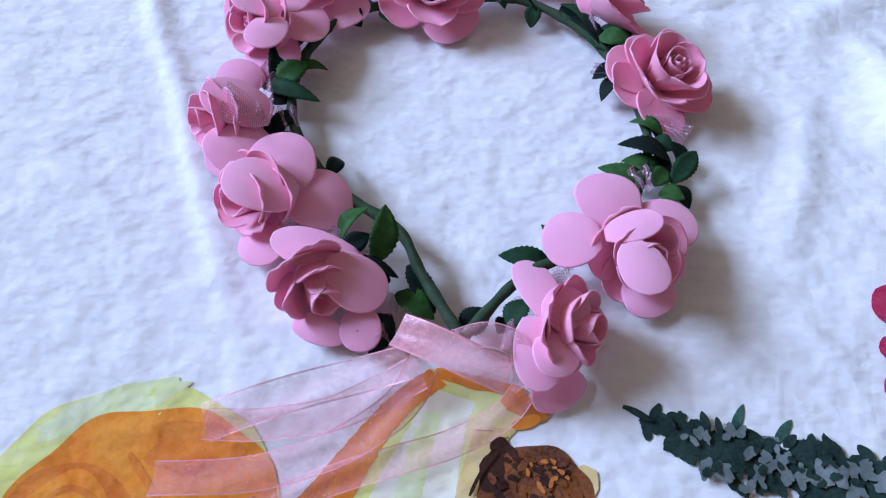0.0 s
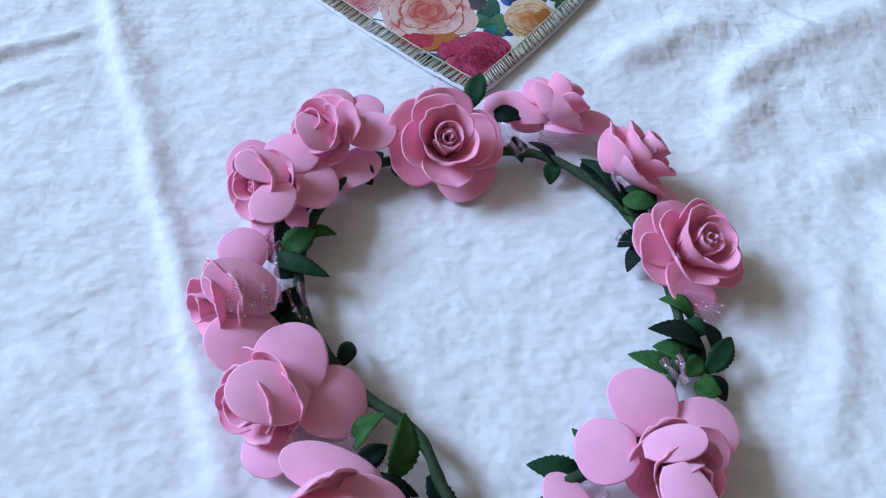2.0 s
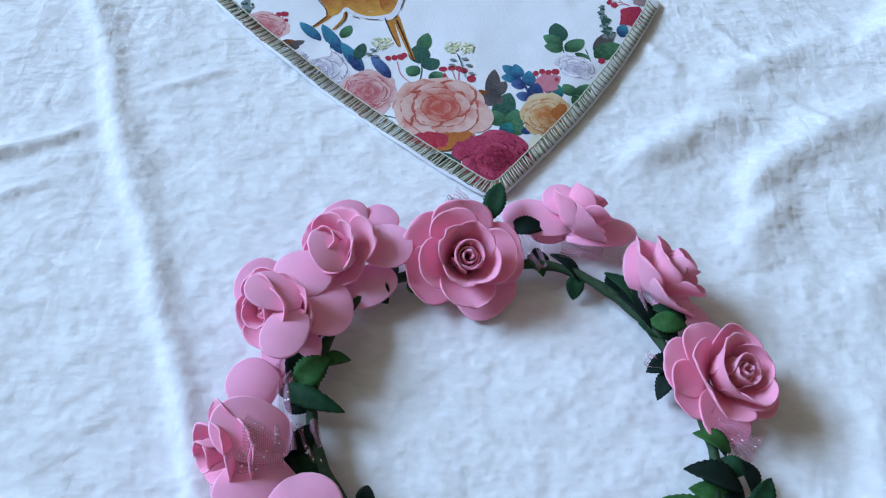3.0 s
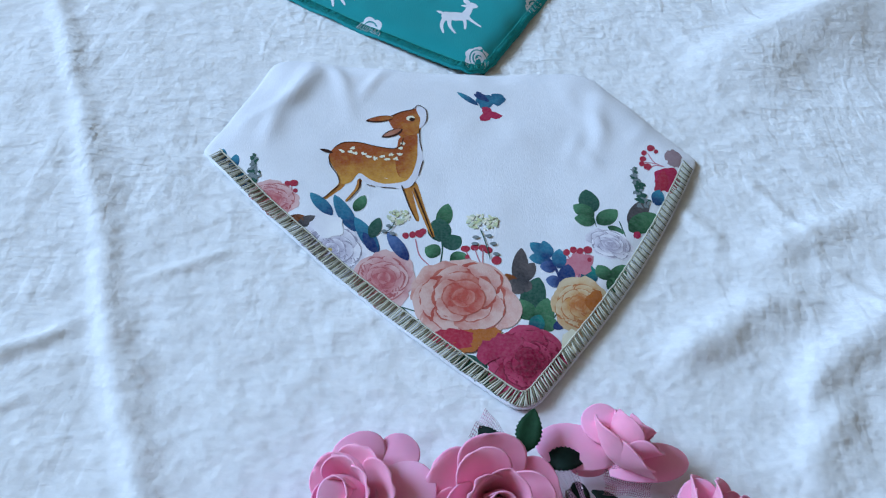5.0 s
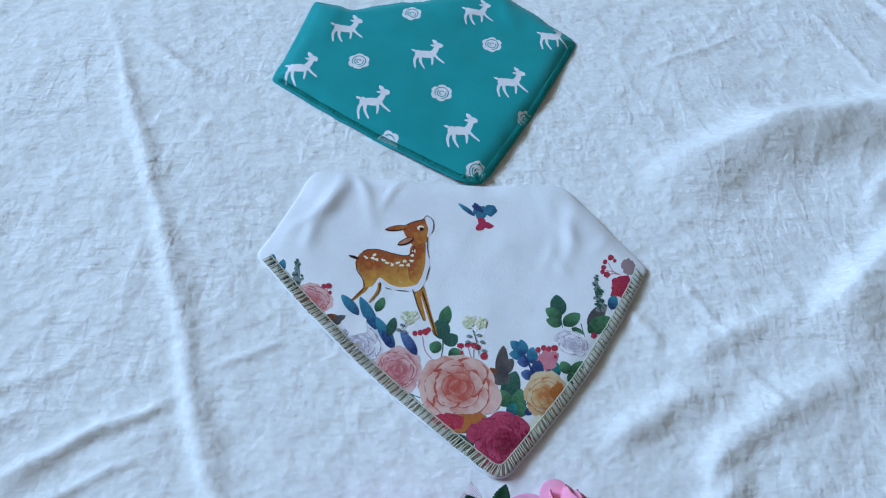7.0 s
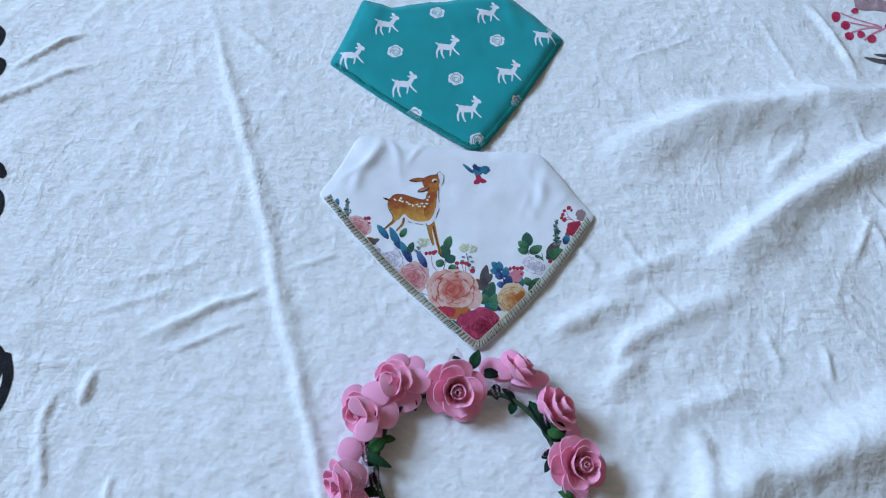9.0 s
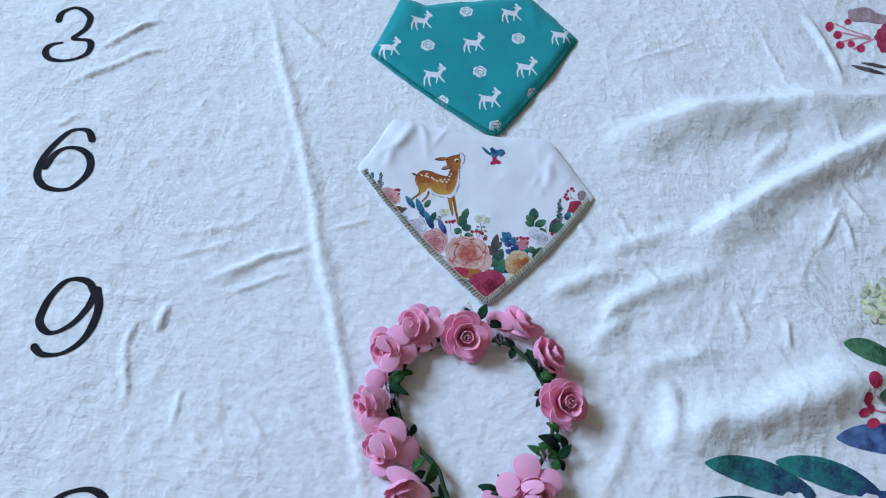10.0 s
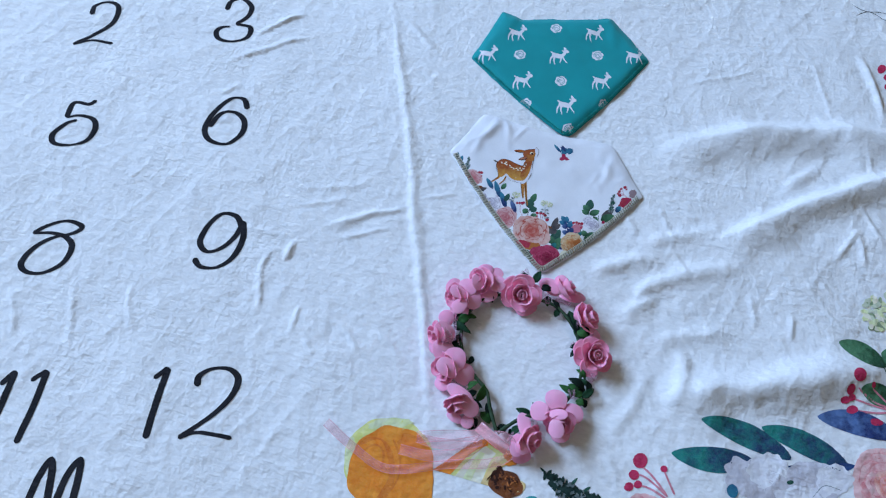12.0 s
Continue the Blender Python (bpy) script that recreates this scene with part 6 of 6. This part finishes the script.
flat_petal(rose, (-0.0381, 0.3455, 0.020), (-0.0247, 0.3601, 0.020), 0.0170)
flat_petal(rose, (-0.0378, 0.3289, 0.014), (-0.0278, 0.3131, 0.012), 0.0260)
flat_petal(rose, (-0.0429, 0.3437, 0.020), (-0.0501, 0.3583, 0.025), 0.0220)
flat_petal(rose, (-0.0405, 0.3331, 0.024), (-0.0582, 0.3263, 0.034), 0.0220)
rose = cup_rose((0.0596, 0.3579, 0.015), (0.0743, 0.3725, 0.027), 30, 0.78)
flat_petal(rose, (0.0618, 0.3609, 0.018), (0.0281, 0.3636, 0.020), 0.0190)
flat_petal(rose, (0.0592, 0.3557, 0.016), (0.0951, 0.3623, 0.015), 0.0170)
flat_petal(rose, (0.0511, 0.3600, 0.018), (0.0519, 0.3514, 0.012), 0.0180)
flat_petal(rose, (0.0617, 0.3658, 0.020), (0.0514, 0.3796, 0.022), 0.0180)
rose = cup_rose((0.0950, 0.3270, 0.013), (0.1080, 0.3340, 0.027), 50, 0.90)
flat_petal(rose, (0.0998, 0.3199, 0.014), (0.1292, 0.3164, 0.008), 0.0160)
flat_petal(rose, (0.0916, 0.3270, 0.015), (0.0956, 0.3496, 0.024), 0.0180)
rose = cup_rose((0.1035, 0.1938, 0.010), (0.1060, 0.1770, 0.031), 20, 0.86)
flat_petal(rose, (0.0953, 0.1983, 0.022), (0.0905, 0.2243, 0.023), 0.0280)
flat_petal(rose, (0.0875, 0.1915, 0.024), (0.0649, 0.1895, 0.020), 0.0240)
flat_petal(rose, (0.1024, 0.1989, 0.020), (0.1311, 0.2063, 0.018), 0.0250)
flat_petal(rose, (0.0883, 0.1900, 0.028), (0.1085, 0.1930, 0.038), 0.0130)
flat_petal(rose, (0.0975, 0.1839, 0.034), (0.1046, 0.1618, 0.036), 0.0190)
flat_petal(rose, (0.1063, 0.1833, 0.010), (0.1157, 0.1657, 0.008), 0.0240)
rose = cup_rose((0.0664, 0.1549, 0.014), (0.0863, 0.1493, 0.027), 70, 0.80)
flat_petal(rose, (0.0680, 0.1548, 0.024), (0.0575, 0.1840, 0.016), 0.0170)
flat_petal(rose, (0.0603, 0.1529, 0.026), (0.0644, 0.1264, 0.020), 0.0180)
flat_petal(rose, (0.0662, 0.1502, 0.028), (0.0783, 0.1637, 0.028), 0.0170)
flat_petal(rose, (0.0644, 0.1464, 0.026), (0.0737, 0.1325, 0.024), 0.0180)
flat_petal(rose, (0.0700, 0.1370, 0.010), (0.0760, 0.1247, 0.005), 0.0240)
rose = cup_rose((-0.0304, 0.1749, 0.015), (-0.0154, 0.1504, 0.022), 45, 0.84)
flat_petal(rose, (-0.0068, 0.1729, 0.022), (-0.0426, 0.1805, 0.028), 0.0170)
flat_petal(rose, (-0.0202, 0.1694, 0.027), (0.0037, 0.1592, 0.020), 0.0210)
flat_petal(rose, (-0.0054, 0.1563, 0.016), (-0.0052, 0.1406, 0.010), 0.0160)
flat_petal(rose, (-0.0209, 0.1534, 0.012), (-0.0233, 0.1434, 0.008), 0.0220)
# the taped wire ring, its two ends meeting at the ribbon
ring_line = curve([(0.033, 0.149, 0.014), (0.017, 0.174, 0.012), (0.005, 0.195, 0.012), (-0.022, 0.214, 0.010), (-0.047, 0.247, 0.009), (-0.050, 0.288, 0.009), (-0.030, 0.322, 0.009),
                   (0.008, 0.335, 0.009), (0.055, 0.340, 0.009), (0.090, 0.318, 0.010), (0.108, 0.285, 0.010), (0.116, 0.250, 0.010), (0.103, 0.212, 0.011), (0.080, 0.190, 0.012), (0.057, 0.175, 0.013), (0.035, 0.148, 0.014)], 0.003)
bend = 1 + 0.10 * np.sin(np.arange(len(ring_line)) * 1.3) + 0.06 * np.sin(np.arange(len(ring_line)) * 0.37)
part("wire_ring", *tube(ring_line, 0.0024 * bend, 10), STEM, crown, "green taped wire ring")


def crown_leaf(kind, a, b, width):
    """A cloth leaf with a toothed edge and a folded midrib."""
    a, b = np.array(a), np.array(b)
    d = b - a
    L = np.linalg.norm(d)
    d = d / L
    s = np.cross(d, (0, 0, 1.0))
    s /= np.linalg.norm(s)
    tip = rng.normal() * 0.25
    up = np.cross(s, d)
    s, up = s * math.cos(tip) + up * math.sin(tip), up * math.cos(tip) - s * math.sin(tip)
    v, n = [], 22
    arch, fold = 0.10 + 0.1 * rng.random(), 0.16 + 0.12 * rng.random()
    for k in range(n):
        t = k / (n - 1)
        half = width / 2 * math.sin(math.pi * min(0.995, max(0.02, t)) ** 0.85) ** 0.8 * (1.06 if k % 2 else 0.93)
        mid = a + d * L * t + up * L * arch * math.sin(math.pi * t)
        for q in (-1, -0.5, 0, 0.5, 1):
            v.append(mid + s * half * q + up * (fold * half * abs(q) + 0.0002))
    m = len(v)
    v += [p - up * 0.0004 for p in v]
    f = quads(n, 5)
    f = [q[::-1] for q in f] + [tuple(i + m for i in q) for q in f]
    edge = [*range(5), *range(9, m, 5), *range(m - 2, m - 6, -1), *range(m - 10, 0, -5)]
    f += [(edge[k], edge[(k + 1) % len(edge)], edge[(k + 1) % len(edge)] + m, edge[k] + m) for k in range(len(edge))]
    part("leaf", clear_of_blanket(v, 0.0008), f, LEAF[kind], crown)


def small_leaves():
    """Short leaves that stick out along the ring between the roses."""
    n = len(ring_line)
    for k in range(16):
        i = int(n * (0.16 + 0.68 * (k + 0.6 * rng.random()) / 16))
        p, d = ring_line[i], ring_line[min(n - 1, i + 2)] - ring_line[i - 2]
        a = math.atan2(d[1], d[0]) + (1 if k % 3 else -1) * (0.5 + 0.9 * rng.random())
        L = 0.011 + 0.006 * rng.random()
        q = p + np.array((math.cos(a) * L, math.sin(a) * L, -0.004 - 0.002 * rng.random()))
        crown_leaf(("dark", "green", "dark", "green2")[k % 4], tuple(p), tuple(q), 0.007 + 0.003 * rng.random())


def net_patch(a, b, width):
    """A scrap of glitter net, gathered at one end and ruffled."""
    a, b = np.array(a), np.array(b)
    d = b - a
    L = np.linalg.norm(d)
    s = np.cross(d / L, (0, 0, 1.0))
    s /= np.linalg.norm(s)
    v, uv, n, m = [], [], 14, 15
    ph = rng.random() * 6.3
    for k in range(n):
        t = k / (n - 1)
        for j in range(m):
            q = 2 * j / (m - 1) - 1
            w = width / 2 * (0.45 + 0.55 * t)
            z = 0.0022 * (0.4 + t) * math.sin(5.5 * q + ph) + 0.001 * math.sin(9 * t + 3 * q)
            v.append(a + d * t + s * w * q + np.array((0, 0, z + 0.001)))
            uv.append((width * q * 0.6 + 0.05, L * t * 1.2 + 0.05))
    part("net_scrap", clear_of_blanket(v), [f[::-1] for f in quads(n, m)], NET, crown, "pinkish net with glitter", uvs=uv)


def ribbon(name, width, *points):
    """A sheer ribbon along the points, slightly curled across, lying on what is under it."""
    line = curve(points, 0.0025)
    d = np.gradient(line, axis=0)
    d /= np.linalg.norm(d, axis=1)[:, None]
    s = np.cross(d, (0, 0, 1.0))
    s /= np.linalg.norm(s, axis=1)[:, None]
    v, uv, m, far = [], [], 9, 0.0
    ph = rng.random() * 6
    for k in range(len(line)):
        far += 0.0025
        roll = 0.35 * math.sin(far * 32 + ph)
        for j in range(m):
            q = 2 * j / (m - 1) - 1
            side = s[k] * math.cos(roll) + np.array((0, 0, 1.0)) * math.sin(roll)
            v.append(line[k] + side * width / 2 * q + np.array((0, 0, 0.0012 * math.sin(3 * q + far * 90 + ph))))
            uv.append(((q + 1) / 2, far))
    part(name, clear_of_blanket(v, 0.0010), [f[::-1] for f in quads(len(line), m)], ORGANZA_FOLDED if name == "ribbon_knot" else ORGANZA, crown, "sheer pink organza ribbon", uvs=uv)


# leaves and net of the crown
small_leaves()
crown_leaf("green", (-0.0672, 0.2706, 0.010), (-0.0367, 0.2609, 0.012), 0.0090)
crown_leaf("green2", (-0.0595, 0.2722, 0.009), (-0.0463, 0.2851, 0.011), 0.0130)
crown_leaf("dark", (-0.0569, 0.2419, 0.009), (-0.0482, 0.2563, 0.010), 0.0090)
crown_leaf("green2", (-0.0179, 0.1869, 0.014), (-0.0072, 0.1996, 0.020), 0.0100)
crown_leaf("green2", (-0.0026, 0.1756, 0.016), (0.0001, 0.1992, 0.024), 0.0120)
crown_leaf("dark", (-0.0162, 0.1806, 0.016), (-0.0054, 0.1882, 0.018), 0.0090)
crown_leaf("dark", (-0.0152, 0.1744, 0.018), (0.0076, 0.1712, 0.014), 0.0080)
crown_leaf("green2", (0.0067, 0.1665, 0.009), (0.0229, 0.1566, 0.008), 0.0120)
crown_leaf("dark", (0.0106, 0.1802, 0.008), (0.0232, 0.1598, 0.007), 0.0100)
crown_leaf("dark", (0.0053, 0.1572, 0.010), (-0.0019, 0.1412, 0.004), 0.0100)
crown_leaf("dark", (0.0338, 0.1511, 0.008), (0.0446, 0.1621, 0.009), 0.0120)
crown_leaf("green", (0.0707, 0.1844, 0.009), (0.0478, 0.1860, 0.011), 0.0100)
crown_leaf("green", (0.0534, 0.1524, 0.012), (0.0601, 0.1663, 0.012), 0.0110)
crown_leaf("green2", (0.0777, 0.1828, 0.012), (0.0654, 0.2003, 0.014), 0.0080)
crown_leaf("dark", (0.1242, 0.2394, 0.012), (0.1009, 0.2460, 0.013), 0.0120)
crown_leaf("green2", (0.1205, 0.2343, 0.010), (0.1030, 0.2392, 0.010), 0.0110)
crown_leaf("green2", (0.1155, 0.2291, 0.008), (0.0922, 0.2353, 0.009), 0.0090)
crown_leaf("green", (0.1245, 0.2284, 0.010), (0.1361, 0.2442, 0.014), 0.0100)
crown_leaf("green2", (0.1181, 0.2219, 0.010), (0.1289, 0.2194, 0.012), 0.0120)
crown_leaf("dark", (0.1252, 0.2277, 0.009), (0.1328, 0.2182, 0.006), 0.0090)
crown_leaf("green2", (0.1227, 0.2544, 0.011), (0.1083, 0.2621, 0.010), 0.0090)
crown_leaf("dark", (0.1057, 0.2960, 0.009), (0.0925, 0.2892, 0.008), 0.0090)
crown_leaf("dark", (0.1008, 0.3070, 0.009), (0.0801, 0.3297, 0.009), 0.0100)
crown_leaf("green", (0.1138, 0.3136, 0.010), (0.0965, 0.3199, 0.012), 0.0100)
crown_leaf("green", (0.0990, 0.3047, 0.010), (0.0917, 0.3217, 0.008), 0.0080)
crown_leaf("green", (0.0222, 0.3576, 0.020), (0.0254, 0.3738, 0.028), 0.0110)
crown_leaf("dark", (0.0117, 0.3579, 0.016), (0.0027, 0.3677, 0.020), 0.0100)
crown_leaf("dark", (0.0305, 0.3561, 0.014), (0.0492, 0.3573, 0.016), 0.0100)
crown_leaf("dark", (0.0520, 0.3465, 0.010), (0.0666, 0.3318, 0.008), 0.0090)
crown_leaf("dark", (0.0789, 0.3369, 0.010), (0.0852, 0.3233, 0.007), 0.0100)
crown_leaf("green", (0.0913, 0.3130, 0.010), (0.1100, 0.3067, 0.008), 0.0120)
crown_leaf("green2", (0.0956, 0.3125, 0.012), (0.1120, 0.3102, 0.014), 0.0100)
crown_leaf("green2", (-0.0139, 0.3295, 0.008), (-0.0075, 0.3207, 0.006), 0.0100)
crown_leaf("dark", (-0.0223, 0.3297, 0.008), (-0.0275, 0.3193, 0.006), 0.0100)
crown_leaf("green2", (0.0421, 0.3473, 0.007), (0.0491, 0.3361, 0.006), 0.0100)
crown_leaf("green", (0.0781, 0.3388, 0.009), (0.0960, 0.3142, 0.008), 0.0090)
net_patch((0.0782, 0.3496, 0.008), (0.0573, 0.3533, 0.012), 0.0180)
net_patch((0.0952, 0.3133, 0.010), (0.0900, 0.3462, 0.016), 0.0160)
net_patch((0.0476, 0.3374, 0.010), (0.0367, 0.3580, 0.009), 0.0140)
net_patch((0.1043, 0.2902, 0.009), (0.0928, 0.2955, 0.008), 0.0100)
net_patch((0.0146, 0.3625, 0.014), (0.0020, 0.3699, 0.018), 0.0140)
net_patch((-0.0559, 0.2992, 0.008), (-0.0661, 0.2725, 0.010), 0.0130)
net_patch((-0.0449, 0.2396, 0.009), (-0.0524, 0.2555, 0.011), 0.0110)
net_patch((-0.0183, 0.1868, 0.014), (-0.0422, 0.1920, 0.016), 0.0200)
net_patch((0.0043, 0.1668, 0.008), (0.0008, 0.1462, 0.010), 0.0160)
net_patch((0.0581, 0.1670, 0.010), (0.0565, 0.1426, 0.014), 0.0160)
net_patch((0.1137, 0.2218, 0.012), (0.1097, 0.2336, 0.012), 0.0120)
net_patch((0.1182, 0.2666, 0.010), (0.1351, 0.2561, 0.008), 0.0140)
net_patch((0.0775, 0.1789, 0.012), (0.0716, 0.1746, 0.012), 0.0140)
net_patch((-0.0658, 0.2779, 0.010), (-0.0578, 0.2394, 0.022), 0.0120)
net_patch((-0.0566, 0.2395, 0.022), (-0.0704, 0.2391, 0.036), 0.0220)
net_patch((-0.0175, 0.1833, 0.018), (-0.0080, 0.1768, 0.012), 0.0160)
net_patch((0.0800, 0.1830, 0.012), (0.0723, 0.1875, 0.010), 0.0140)
crown_leaf("dark", (-0.0621, 0.2572, 0.010), (-0.0552, 0.2349, 0.009), 0.0080)
crown_leaf("dark", (-0.0543, 0.2926, 0.011), (-0.0398, 0.3050, 0.012), 0.0080)
crown_leaf("dark", (-0.0611, 0.2987, 0.010), (-0.0622, 0.2719, 0.009), 0.0100)
crown_leaf("dark", (-0.0306, 0.3241, 0.009), (-0.0237, 0.3145, 0.008), 0.0100)
crown_leaf("dark", (0.0043, 0.1690, 0.014), (-0.0048, 0.1780, 0.010), 0.0090)
crown_leaf("dark", (0.0055, 0.1552, 0.012), (-0.0049, 0.1466, 0.008), 0.0100)
crown_leaf("dark", (0.0536, 0.1569, 0.010), (0.0483, 0.1525, 0.008), 0.0100)
crown_leaf("green", (0.1262, 0.2458, 0.012), (0.1169, 0.2515, 0.010), 0.0090)
crown_leaf("dark", (0.1261, 0.2522, 0.010), (0.1301, 0.2373, 0.009), 0.0100)
crown_leaf("green2", (0.1229, 0.2353, 0.011), (0.1151, 0.2269, 0.009), 0.0090)

# the ribbon tied round the ends of the ring
ribbon("ribbon_knot", 0.0135, (0.0095, 0.1465, 0.0200), (0.0220, 0.1405, 0.0240), (0.0367, 0.1350, 0.0240), (0.0520, 0.1310, 0.0200))
ribbon("ribbon_loop", 0.0100, (0.0304, 0.1430, 0.0200), (0.0428, 0.1445, 0.0250), (0.0534, 0.1415, 0.0240), (0.0570, 0.1350, 0.0180), (0.0520, 0.1300, 0.0140))
ribbon("ribbon_loop", 0.0140, (0.0139, 0.1357, 0.0160), (-0.0031, 0.1317, 0.0100), (-0.0236, 0.1245, 0.0090), (-0.0434, 0.1163, 0.0090), (-0.0586, 0.1102, 0.0080))
ribbon("ribbon_loop", 0.0140, (-0.0585, 0.1101, 0.0084), (-0.0392, 0.1115, 0.0045), (-0.0145, 0.1165, 0.0050), (0.0060, 0.1264, 0.0090), (0.0194, 0.1330, 0.0150))
ribbon("ribbon_tail", 0.0140, (0.0202, 0.1364, 0.0150), (0.0151, 0.1248, 0.0090), (0.0050, 0.1141, 0.0070), (-0.0126, 0.1030, 0.0055), (-0.0399, 0.0938, 0.0050), (-0.0735, 0.0896, 0.0060))
ribbon("ribbon_tail", 0.0110, (0.0580, 0.1397, 0.0160), (0.0595, 0.1324, 0.0080), (0.0512, 0.1204, 0.0060), (0.0326, 0.1090, 0.0050), (0.0103, 0.1005, 0.0050), (-0.0152, 0.0911, 0.0045), (-0.0788, 0.0630, 0.0045), (-0.1275, 0.0722, 0.0045), (-0.1731, 0.0898, 0.0045))
